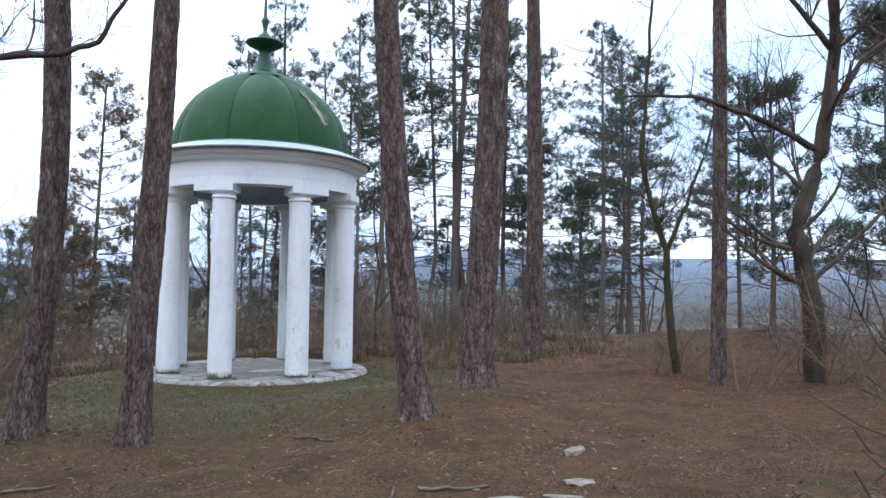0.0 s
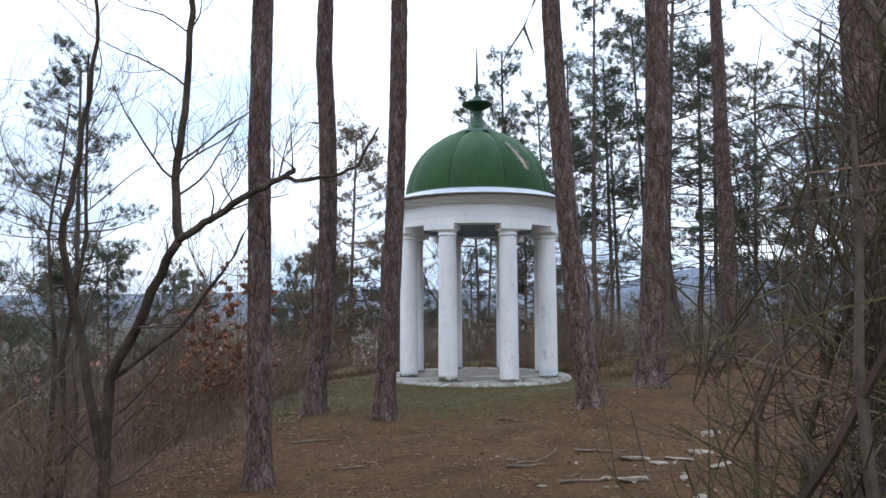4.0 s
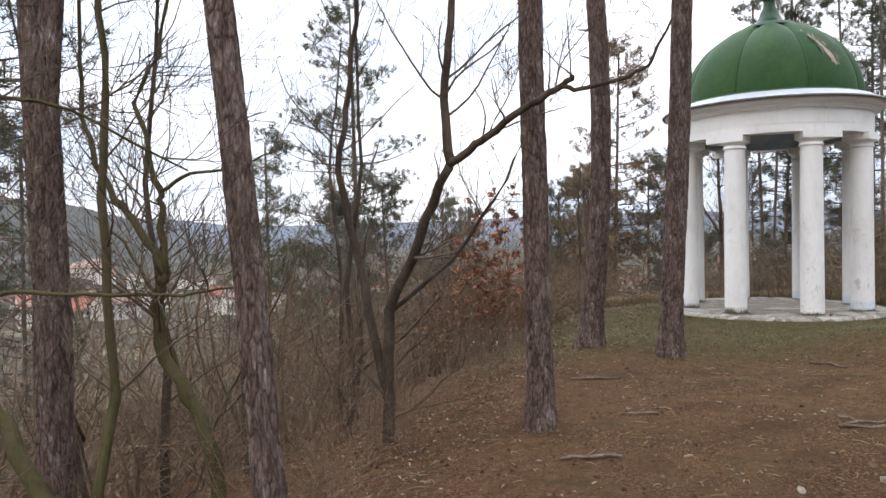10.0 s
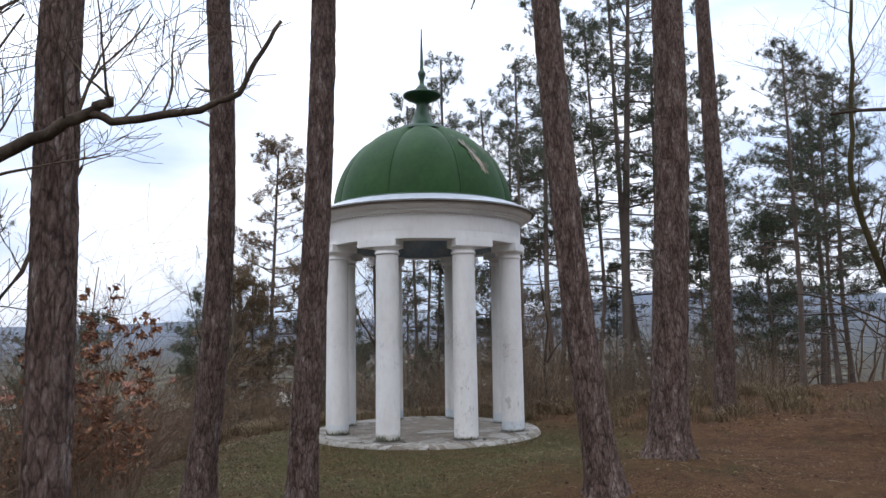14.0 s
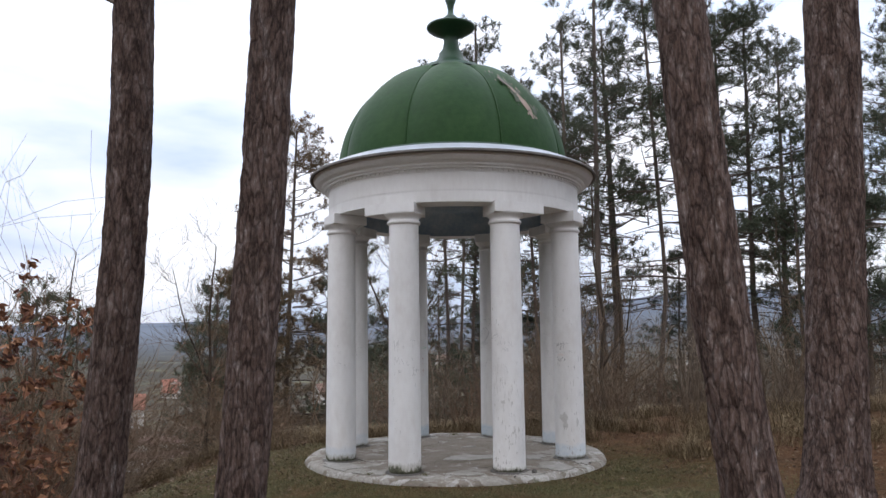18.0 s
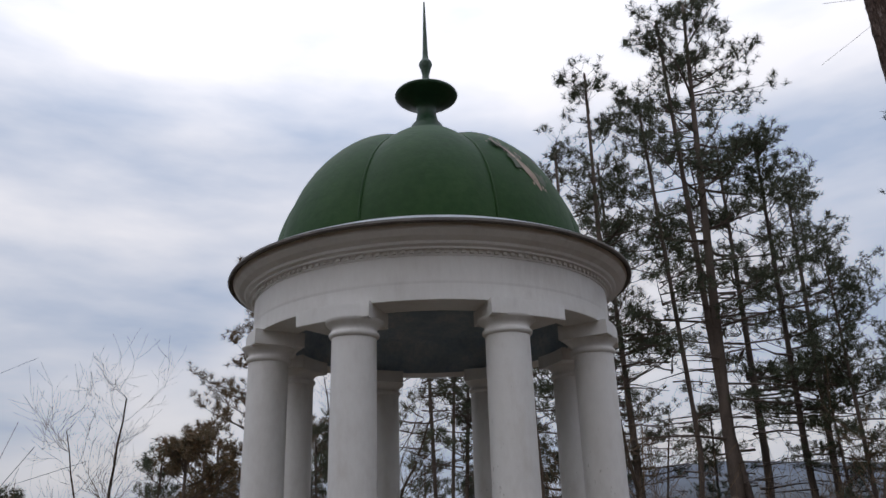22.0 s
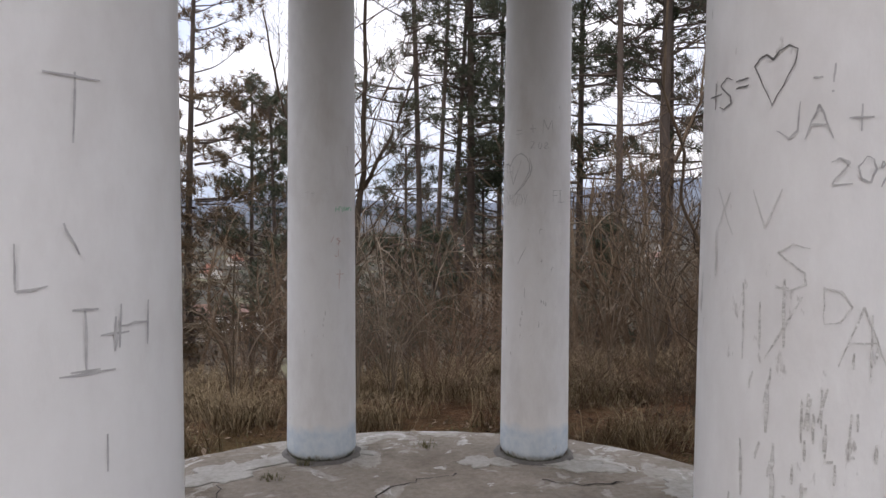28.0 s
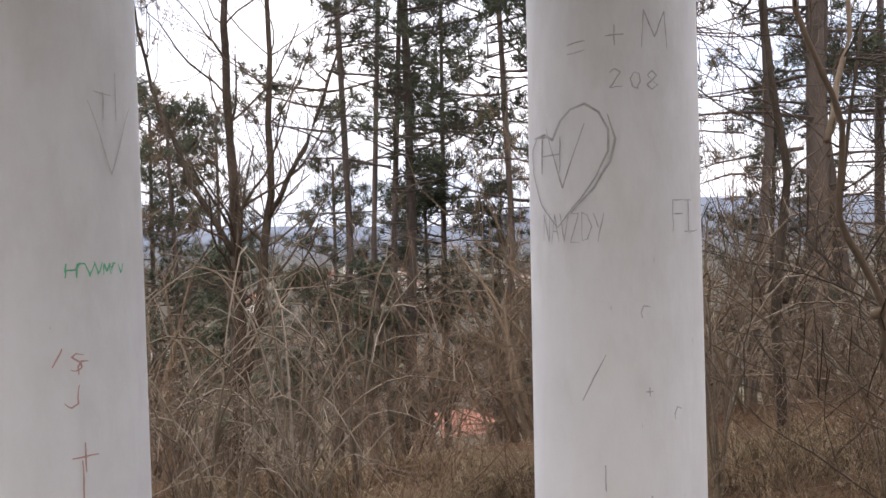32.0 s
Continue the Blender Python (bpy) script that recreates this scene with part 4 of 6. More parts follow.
# the forked tree at the slope's edge, one long branch reaching across the pines
limb_tree(-3.3, -9.0, (
    (((0, 0, -0.2), (0.05, -0.03, 0.6), (0.1, -0.1, 1.35), (0.45, -0.2, 2.0), (0.8, -0.35, 2.56)), 0.06, 0.038, 6, 301, 0.8),
    (((0.8, -0.35, 2.56), (0.74, -0.3, 3.1), (0.8, -0.3, 3.7), (0.86, -0.3, 4.6), (0.80, -0.25, 5.3)), 0.042, 0.022, 12, 302, 0.9),
    (((0.8, -0.25, 5.3), (0.95, -0.3, 5.8), (1.2, -0.35, 6.4)), 0.02, 0.008, 8, 303, 0.8),
    (((0.8, -0.25, 5.3), (0.6, -0.2, 5.7), (0.3, -0.1, 6.3)), 0.02, 0.008, 8, 304, 0.8),
    (((0.8, -0.35, 2.56), (0.97, -0.38, 2.66), (1.2, -0.4, 2.82), (1.5, -0.42, 2.98), (1.73, -0.42, 3.1), (1.8, -0.42, 3.16)), 0.034, 0.022, 9, 305, 0.6),
    (((1.72, -0.42, 3.09), (1.85, -0.42, 3.05), (2.18, -0.42, 3.1), (2.34, -0.42, 3.18), (2.42, -0.42, 3.32), (2.52, -0.42, 3.5)), 0.02, 0.008, 8, 306, 0.4),
    (((0.05, 0, 0.5), (-0.2, 0, 1.6), (-0.48, 0.1, 2.6), (-0.36, 0.1, 3.4), (-0.2, 0.1, 4.5), (-0.3, 0.1, 5.6)), 0.045, 0.012, 16, 307, 1.0),
    (((0.1, -0.1, 1.35), (0.6, 0.2, 1.8), (1.0, 0.5, 2.5), (1.25, 0.6, 3.1)), 0.022, 0.008, 10, 308, 0.7),
), "leafless forked tree with a long bent branch", LIMB, dz=-0.17)

# mossy saplings on the west slope
limb_tree(-2.3, -13.68, ((((0, 0, -0.3), (-0.02, 0, 1), (-0.07, -0.02, 1.7), (-0.12, -0.03, 2.2), (-0.15, -0.03, 2.6), (-0.2, 0, 4.8)), 0.045, 0.022, 11, 311, 0.6),
                         (((-0.12, 0, 2.25), (0.0, 0.1, 2.33), (0.2, 0.2, 2.4), (0.4, 0.3, 2.5)), 0.010, 0.003, 4, 312, 0.3),
                         (((-0.1, 0, 2.15), (0.02, 0.2, 2.2), (0.22, 0.45, 2.15), (0.42, 0.7, 1.98)), 0.009, 0.003, 4, 309, 0.3)), "leafless sapling with green mossy bark", MOSSY, dz=-0.15)
limb_tree(-3.45, -10.98, ((((0, 0, -0.2), (-0.04, 0, 0.65), (-0.2, 0, 1.0), (-0.48, 0, 1.33), (-0.52, 0, 1.66), (-0.42, 0, 1.9)), 0.055, 0.036, 4, 313, 0.6),
                          (((-0.42, 0, 1.9), (-0.62, 0, 2.18), (-0.86, 0, 2.4), (-1.02, 0, 2.65), (-1.18, 0.05, 3.0), (-1.26, 0.1, 3.5), (-1.2, 0.1, 4.8)), 0.032, 0.010, 14, 314, 0.8),
                          (((-0.42, 0, 1.9), (-0.45, 0, 2.3), (-0.46, 0, 2.45), (-0.55, 0, 2.7), (-0.7, 0.05, 3.05), (-0.55, 0.1, 3.35), (-0.4, 0.1, 3.9), (-0.3, 0.1, 5.2)), 0.026, 0.009, 14, 315, 0.8),
                          (((-0.46, 0, 2.43), (-0.25, 0.05, 2.55), (0.05, 0.1, 2.56), (0.35, 0.15, 2.66)), 0.014, 0.006, 4, 325, 0.5),
                          (((-0.3, 0, 1.1), (-0.7, 0.2, 1.7), (-1.1, 0.3, 2.1), (-1.5, 0.4, 2.3)), 0.02, 0.007, 5, 326, 0.7)), "crooked leafless sapling with green mossy bark", MOSSY, dz=-0.16)
limb_tree(-3.2, -12.3, ((((0, 0, -0.3), (-0.1, 0, 0.55), (-0.35, 0, 0.95), (-0.52, 0, 1.15), (-0.75, 0, 1.35), (-1.05, 0, 1.5), (-1.5, 0, 1.8), (-2.1, 0, 1.95)), 0.052, 0.02, 5, 316, 0.7),
                        (((-1.05, 0, 1.55), (-0.72, 0.02, 1.65), (-0.5, 0.05, 1.75), (0.05, 0.05, 1.74), (0.6, 0.08, 1.74), (0.85, 0.1, 1.78)), 0.016, 0.005, 12, 317, 0.45),
                        (((-0.02, 0, 0.3), (-0.06, 0.3, 1.2), (-0.1, 0.3, 2.2), (-0.06, 0.3, 2.9), (-0.15, 0.3, 3.8), (-0.1, 0.3, 5.4)), 0.03, 0.010, 14, 318, 0.8),
                        (((-0.75, 0, 1.35), (-0.95, 0.1, 2.1), (-0.8, 0.2, 2.9), (-1.05, 0.3, 3.8)), 0.024, 0.007, 12, 327, 0.8)), "leafless sapling with green mossy low boughs", MOSSY, dz=-0.17)
for i, (x, y, hgt, mossy) in enumerate(((-4.9, -13.1, 4.5, 1), (-5.3, -10.3, 5.0, 0), (-5.6, -8.0, 4.0, 0), (-6.2, -12.6, 5.5, 1), (-7.2, -10.4, 5.5, 0), (-5.0, -6.8, 3.0, 0))):
    random.seed(450 + i)
    a, b2 = rnd(-0.5, 0.5), rnd(-0.4, 0.4)
    limb_tree(x, y, ((((0, 0, -0.2), (a * 0.5, b2 * 0.4, hgt * 0.3), (a * 0.2, b2, hgt * 0.6), (a, b2 * 1.3, hgt)), 0.034, 0.007, 9, 460 + i, 1.0),
                     (((a * 0.2, b2 * 0.2, hgt * 0.2), (a + 0.5, b2 - 0.3, hgt * 0.4), (a + 1.0, b2 - 0.5, hgt * 0.55)), 0.02, 0.005, 5, 480 + i, 0.9),
                     (((0, 0, 0.3), (-0.5, 0.1, hgt * 0.3), (-0.8, 0.3, hgt * 0.55)), 0.018, 0.005, 5, 500 + i, 0.9)), "tangled leafless sapling on the slope" if not mossy else "leafless sapling with green mossy bark", MOSSY if mossy else LIMB, "slope saplings")
limb_tree(-5.4, -9.5, ((((0, 0, -0.3), (0.1, 0, 1.6), (-0.1, 0, 3.2), (0.2, 0, 5.5)), 0.05, 0.012, 18, 319, 1.1),), BARE_LABEL, LIMB)
limb_tree(-5.2, -6.2, ((((0, 0, -0.3), (-0.1, 0, 1.8), (0.15, 0, 3.4), (0.1, 0, 5.8)), 0.05, 0.012, 18, 320, 1.1),), BARE_LABEL, LIMB)
limb_tree(-6.8, -4.0, ((((0, 0, -0.3), (0.1, 0, 2.2), (-0.1, 0, 4.2), (0.2, 0, 6.4)), 0.05, 0.012, 20, 321, 1.3),), BARE_LABEL, LIMB)
limb_tree(-4.3, 3.3, ((((0, 0, -0.3), (0.05, 0, 1.4), (0.0, 0, 2.5), (0.1, 0, 3.7)), 0.04, 0.01, 30, 322, 0.85),
                      (((0.03, 0, 1.3), (-0.4, 0.1, 2.2), (-0.7, 0.1, 3.3)), 0.022, 0.006, 16, 323, 0.9)), BARE_LABEL, LIMB)
limb_tree(-7.5, 4.5, ((((0, 0, -0.3), (0.1, 0, 1.8), (0.0, 0, 3.2), (0.2, 0, 5.2)), 0.045, 0.01, 20, 324, 1.2),), BARE_LABEL, LIMB)

# trees at the east edge
limb_tree(6.0, -3.5, ((((0, 0, -0.2), (-0.15, 0, 0.9), (-0.2, 0, 1.8), (-0.45, 0, 2.5), (-0.6, 0, 3.2), (-0.5, 0, 4.4), (-0.4, 0, 5.8)), 0.065, 0.02, 22, 331, 1.3),
                      (((-0.2, 0, 1.8), (0.15, 0, 2.5), (0.5, 0, 3.4), (0.9, 0, 4.6)), 0.035, 0.012, 14, 332, 1.2)), "leafless sapling with a crooked mossy stem", MOSSY)
limb_tree(6.95, -5.2, ((((0, 0, -0.3), (-0.05, 0, 1.0), (-0.3, 0, 1.9), (0.1, 0, 3.0), (0.35, 0, 4.4), (0.3, 0, 6.5)), 0.15, 0.06, 16, 333, 1.6),
                      (((0.1, 0, 3.0), (-0.6, 0.2, 3.4), (-1.6, 0.3, 3.7), (-2.6, 0.3, 3.6)), 0.05, 0.014, 14, 334, 1.1),
                      (((0.2, 0, 3.5), (0.8, 0, 4.3), (1.7, 0, 5.0)), 0.05, 0.015, 12, 335, 1.2),
                      (((0.3, 0, 4.4), (-0.3, 0.1, 5.1), (-1.3, 0.2, 5.6)), 0.045, 0.014, 12, 336, 1.2)), "dark crooked leafless oak with spreading boughs", LIMB)
limb_tree(1.86, 2.06, ((((0, 0, -0.2), (0.03, 0, 0.25), (-0.04, 0, 0.45), (-0.01, 0.02, 0.75), (-0.13, 0.05, 1.0), (-0.12, 0.05, 1.15), (-0.24, 0.1, 1.45), (-0.22, 0.1, 1.75), (-0.34, 0.15, 2.15), (-0.26, 0.35, 3.0), (-0.35, 0.6, 4.2)), 0.017, 0.007, 16, 338, 0.6),
                      (((-0.15, 0.05, 1.12), (0.1, 0.1, 1.28), (0.4, 0.2, 1.4), (0.6, 0.3, 1.75), (0.7, 0.4, 2.5)), 0.014, 0.006, 10, 339, 0.6),
                      (((-0.28, 0.1, 1.7), (-0.05, 0.3, 2.1), (0.1, 0.5, 2.9)), 0.012, 0.005, 9, 340, 0.6)), "leafless sapling with thin crooked stems", TWIG)
limb_tree(2.9, 4.6, ((((0, 0, -0.2), (-0.05, 0, 0.9), (0.05, 0, 1.9), (-0.1, 0, 3.0), (-0.1, 0, 4.6)), 0.045, 0.012, 14, 344, 0.9),
                     (((0, 0, 1.0), (0.5, 0.1, 1.7), (0.7, 0.1, 3.0)), 0.025, 0.008, 9, 345, 0.8)), BARE_LABEL, LIMB)

# two-stemmed tree among the pines north of the temple
limb_tree(-1.17, 7.4, ((((0, 0, -0.3), (0.03, 0, 1.4), (0.02, 0.05, 2.6), (-0.05, 0.05, 3.8), (-0.02, 0.1, 5.2), (0.05, 0.1, 7.0)), 0.075, 0.018, 26, 351, 1.3),
                       (((0.04, 0, 0.9), (0.25, 0, 1.7), (0.36, 0.05, 2.8), (0.38, 0.05, 4.2), (0.42, 0.1, 6.4)), 0.06, 0.015, 24, 352, 1.2),
                       (((0.02, 0, 2.2), (-0.4, 0.1, 2.9), (-0.8, 0.2, 3.9), (-1.0, 0.2, 5.0)), 0.035, 0.01, 16, 353, 1.1),
                       (((0.36, 0, 2.6), (0.75, 0, 3.3), (1.1, 0.1, 4.3)), 0.03, 0.01, 14, 354, 1.0)), "leafless two-stemmed tree with upswept twigs", LIMB)

# tangled saplings on the east side of the start of the walk
for i, (x, y, hgt) in enumerate(((2.5, -13.4, 3.6),)):
    random.seed(350 + i)
    a, b2 = rnd(-0.35, 0.35), rnd(-0.3, 0.3)
    limb_tree(x, y, ((((0, 0, -0.2), (a * 0.4, b2 * 0.4, hgt * 0.3), (a * 0.3, b2, hgt * 0.6), (a, b2 * 1.3, hgt)), 0.024, 0.006, 13, 360 + i, 1.0),
                     (((a * 0.2, b2 * 0.2, hgt * 0.16), (a + 0.3, b2 - 0.2, hgt * 0.45), (a + 0.6, b2 - 0.3, hgt * 0.75)), 0.016, 0.005, 9, 380 + i, 0.9),
                     (((0, 0, 0.1), (-0.35, 0.1, hgt * 0.3), (-0.55, 0.2, hgt * 0.62)), 0.014, 0.005, 9, 400 + i, 0.9)), "tangled leafless sapling with reddish-brown twigs", LIMB, "thicket saplings")

limb_tree(1.55, -12.75, ((((0, 0, -0.2), (0.1, 0.05, 0.5), (0.32, 0.1, 1.15), (0.45, 0.1, 1.9), (0.85, 0.1, 2.7), (1.3, 0.2, 3.9)), 0.058, 0.016, 14, 341, 0.6),
                        (((0.1, 0.05, 0.5), (-0.05, 0.1, 1.2), (0.05, 0.1, 2.1), (-0.05, 0.0, 3.0)), 0.022, 0.006, 10, 342, 0.5),
                        (((0.32, 0.1, 1.15), (0.9, 0.0, 1.3), (1.5, 0.0, 1.25)), 0.02, 0.006, 10, 343, 0.7)), "leafless sapling with a leaning mossy stem", MOSSY)

limb_tree(1.95, -12.35, ((((0, 0, -0.2), (-0.12, 0, 0.5), (0.05, 0.05, 1.0), (0.3, 0.1, 1.5), (0.2, 0.15, 2.2), (0.5, 0.2, 3.2)), 0.045, 0.012, 14, 346, 0.6),
                        (((0.05, 0.05, 1.0), (-0.15, 0.1, 1.5), (-0.05, 0.2, 2.3), (-0.2, 0.3, 3.3)), 0.028, 0.007, 12, 347, 0.5),
                        (((-0.1, 0, 0.55), (0.3, -0.1, 0.8), (0.8, -0.1, 0.85), (1.2, 0, 1.1)), 0.03, 0.008, 9, 348, 0.5)), "leafless sapling with crooked mossy stems", MOSSY)

# ---- brushwood ----
def brush(seed, stems, spread, height, radius=0.009, levels=2, kids=(4, 6), lean=0.55):
    random.seed(seed)
    picks = [(rnd(0, TAU), rnd(0, spread), rnd(0.6, 1.15) * height, rnd(0.2, 1.0) * lean) for _ in range(stems)]
    return [branchy(seed * 50 + j, (r * math.cos(w), r * math.sin(w), 0), (l * math.cos(w), l * math.sin(w), 1), h, radius * (0.6 + 0.4 * h / height), levels, 0.8, 0.05, kids, 0.25, 0.3, 0.0018)
            for j, (w, r, h, l) in enumerate(picks)]


TWIG_RED = surface("reddish_twigs", ((0.06, 0.037, 0.024), (0.133, 0.084, 0.054), (0.205, 0.138, 0.092)), 6, 0.95, 0, random_mix=0.3)
BRUSH = [[q.mesh("stem", (TWIG, TWIG_RED, TWIG_DARK, TWIG_RED, TWIG)[i]) for q in brush(60 + i, 8, 0.35, 1.0 + 0.12 * i, 0.008, 2, (4, 5), 0.95)] for i in range(5)]
BRUSH_FAR = [join(*brush(80 + i, 6, 0.4, 1.0, 0.016, 2, (3, 4))) for i in range(3)]


def shrub(me, x, y, sc, label, turn, dz=-0.05, group="undergrowth"):
    t = thing("shrub", pose(x, y, ground_z(x, y) + dz, 0, 0, turn) @ Matrix.Diagonal((sc * 1.15, sc * 1.15, sc, 1)), label, "shrub", group)
    for q in me:
        part("stem", q, None, t)


def clear_of_gap(x, y):
    """Keeps growth out of the thin place north of the temple through which the valley shows."""
    d = x - 0.14 * (y + 1.5)
    return x if abs(d) > 0.7 else x + math.copysign(0.75, d)


class Thicket(Soup):
    """Far shrubs that nobody could count, gathered in one mesh."""

    def add(self, soup, m):
        o = len(self.v)
        self.v.extend(m @ Vector(p) for p in soup.v)
        self.f.extend(tuple(o + a for a in f) for f in soup.f)


CANE = surface("pale_dry_canes", ((0.075, 0.058, 0.038), (0.14, 0.108, 0.075), (0.24, 0.19, 0.145)), 6, 0.9, 0, random_mix=0.4)


def arching(seed):
    """Long thin canes that rise, arch over and hang, one soup each."""
    random.seed(seed)
    canes = []
    for j in range(7):
        s = Soup()
        w, reach, top = rnd(0, TAU), rnd(0.35, 0.95), rnd(0.55, 1.15)
        pts = []
        for i in range(11):
            f = i / 10
            q = reach * f ** 1.3
            pts.append(Vector((q * math.cos(w + 0.3 * f), q * math.sin(w + 0.3 * f), top * math.sin(min(1.0, f * 1.05) ** 0.8 * 2.3) + rnd(-0.012, 0.012))))
        s.tube(pts, [0.0055 - 0.0035 * i / 10 for i in range(11)], 4, False)
        for i in (3, 4, 5, 6, 7, 8, 9):
            if random.random() < 0.75:
                d = Vector((rnd(-1, 1), rnd(-1, 1), rnd(-0.3, 1))).normalized()
                m = pts[i] + d * rnd(0.08, 0.22)
                s.tube([pts[i], m, m + (d + Vector((0, 0, -0.3))) * rnd(0.05, 0.16)], [0.003, 0.0022, 0.0016], 3, False)
        canes.append(s)
    return canes


CANES = [[q.mesh("cane", CANE) for q in arching(95 + i)] for i in range(4)]
random.seed(9)
for i in range(32):
    x, y = rnd(-2.0, 6.5), rnd(2.7, 5.2)
    x = clear_of_gap(x, y)
    far = math.hypot(x, y)
    t = thing("bramble", pose(x, y, ground_z(x, y) - 0.03, 0, 0, rnd(0, 360)) @ Matrix.Scale(min(rnd(0.7, 1.5), 0.75 * (far - 1.95)), 4), "leafless bramble with pale arching canes", "bramble", "undergrowth")
    for q in random.choice(CANES):
        tagged(part("cane", q, None, t), kind="stuff")

random.seed(14)
for i in range(9):
    x, y = rnd(-6.4, -4.6), rnd(-1.6, -0.1)
    shrub(random.choice(BRUSH), x, y, rnd(1.1, 1.75), "tall bare shrub of thin brown twigs on the slope", rnd(0, 360))
random.seed(17)
for i in range(14):
    shrub(random.choice(BRUSH), rnd(-6.5, -3.0), rnd(1.4, 5.2), rnd(0.6, 1.05), "bare tangled shrub of thin brown twigs", rnd(0, 360))
random.seed(15)
for i in range(18):
    x, y = rnd(3.2, 6.5), rnd(0.8, 4.2)
    shrub(random.choice(BRUSH), x, y, rnd(0.4, 0.8), "low bare shrub of thin brown twigs", rnd(0, 360))
random.seed(10)
for i in range(30):
    w, far = radians(rnd(20, 160)), rnd(2.75, 4.2)
    x, y = far * math.cos(w), far * math.sin(w)
    shrub(random.choice(BRUSH), x, y, min(rnd(0.3, 0.62), 0.42 * (far - 1.95)), "low bare shrub of thin brown twigs", rnd(0, 360))
random.seed(8)
for i in range(42):
    y = 3.1 + 6.0 * random.random() ** 1.2
    x = clear_of_gap(rnd(-7.0, 9.0), y)
    if 5.0 < x and y < 4:
        y += 1.5
    far = math.hypot(x, y)
    shrub(random.choice(BRUSH), x, y, min(rnd(0.6, 1.2), 0.36 * (far - 1.9)) * (1 - 0.45 * smoothstep(1.5, 4.5, x)) * (1 - 0.45 * smoothstep(-1.0, -2.2, x)), "bare tangled shrub of thin brown twigs", rnd(0, 360))
for i in range(54):
    y = rnd(-15, 3.0)
    edge = -3.3 - 0.25 * math.sin(y) - (0.4 if y > -4 else 0)
    x = edge - 0.7 - 5.0 * random.random() ** 0.8
    shrub(random.choice(BRUSH), x, y, min(rnd(0.6, 1.4), 0.35 + 0.5 * (edge - x)), "bare tangled shrub of thin brown twigs", rnd(0, 360))
for i in range(30):
    x, y = rnd(5.0, 11.0), rnd(-10, 2)
    shrub(random.choice(BRUSH), x, y, rnd(0.5, 0.95), "bare tangled shrub of thin brown twigs", rnd(0, 360))
random.seed(16)
for i in range(34):
    y = rnd(-13.5, -2.5)
    shrub(random.choice(BRUSH), -2.75 - 0.05 * (y + 9) - rnd(0.0, 0.9), y, rnd(0.22, 0.5), "low bare shrub of thin brown twigs", rnd(0, 360))
far_thicket = Thicket()
for i in range(110):
    w, r = radians(rnd(-80, 50)), rnd(11, 60)
    x, y = r * math.sin(w), r * math.cos(w)
    if w < radians(-45):
        y -= 10
    far_thicket.add(random.choice(BRUSH_FAR), pose(x, y, ground_z(x, y) - 0.2, 0, 0, rnd(0, 360)) @ Matrix.Scale(rnd(2.0, 3.8) * (1 - 0.5 * smoothstep(-2, 4, x) * smoothstep(45, 20, r)), 4))
for i in range(30):
    x, y = rnd(-13, -5.5), rnd(-13, 1)
    far_thicket.add(random.choice(BRUSH_FAR), pose(x, y, ground_z(x, y) - 0.1, 0, 0, rnd(0, 360)) @ Matrix.Scale(rnd(1.3, 2.4), 4))
for i in range(120):
    w, r = radians(rnd(-62, 14)), rnd(55, 190)
    far_thicket.add(random.choice(BRUSH_FAR), pose(r * math.sin(w), r * math.cos(w), ground_z(r * math.sin(w), r * math.cos(w)) - 0.5, 0, 0, rnd(0, 360)) @ Matrix.Diagonal((rnd(4, 7), rnd(4, 7), rnd(3, 6), 1)))
for i in range(90):
    x, y = rnd(-34, -8), rnd(-18, 12)
    far_thicket.add(random.choice(BRUSH_FAR), pose(x, y, ground_z(x, y) - 0.2, 0, 0, rnd(0, 360)) @ Matrix.Scale(rnd(1.8, 3.6), 4))
for i in range(46):
    y = rnd(6.5, 14)
    x = clear_of_gap(rnd(1.5, 12), y)
    far_thicket.add(random.choice(BRUSH_FAR), pose(x, y, ground_z(x, y) - 0.2, 0, 0, rnd(0, 360)) @ Matrix.Diagonal((rnd(1.6, 2.4), rnd(1.6, 2.4), rnd(1.7, 2.9), 1)))
tagged(part("thicket", far_thicket, TWIG), "grey leafless thicket covering the slope below", "thicket", kind="stuff")
# the big shrubs beside the start of the walk
for x, y, sc in ((1.95, -12.6, 0.75), (2.15, -12.0, 0.8), (1.65, -13.1, 0.65), (2.5, -11.6, 0.9), (2.9, -12.4, 0.9)):
    shrub(random.choice(BRUSH), x, y, sc, "bare tangled shrub of thin brown twigs", rnd(0, 360))
for x, y, sc, i in ((1.6, -12.7, 1.3, 3), (2.4, -13.2, 1.45, 5), (1.85, -12.15, 1.25, 6), (2.2, -12.6, 1.5, 8), (2.2, -11.7, 1.3, 9)):
    random.seed(900 + i)
    t = thing("shrub", pose(x, y, ground_z(x, y) - 0.03) @ Matrix.Scale(sc, 4), "large bare shrub of red-brown stems", "shrub", "large shrubs")
    picks = [(rnd(0, TAU), rnd(0, 0.25), rnd(0.7, 1.5), rnd(0.2, 0.85)) for _ in range(8)]
    for j, (w, r, h, l) in enumerate(picks):
        for k in range(12):
            q = branchy(i * 977 + j + 40 * k, (r * math.cos(w), r * math.sin(w), 0), (l * math.cos(w), l * math.sin(w), 1), h, 0.012, 3, 0.95, 0.02, (3, 4), 0.42, 0.3, 0.002)
            if x + sc * min(p.x for p in q.v) > 0.5 and x - 0.62 * y + sc * min(p.x - 0.62 * p.y for p in q.v) > 8.35:
                tagged(part("cane", q, (LIMB, TWIG_RED, MOSSY, TWIG_DARK)[j % 4], t), kind="stuff")
                break
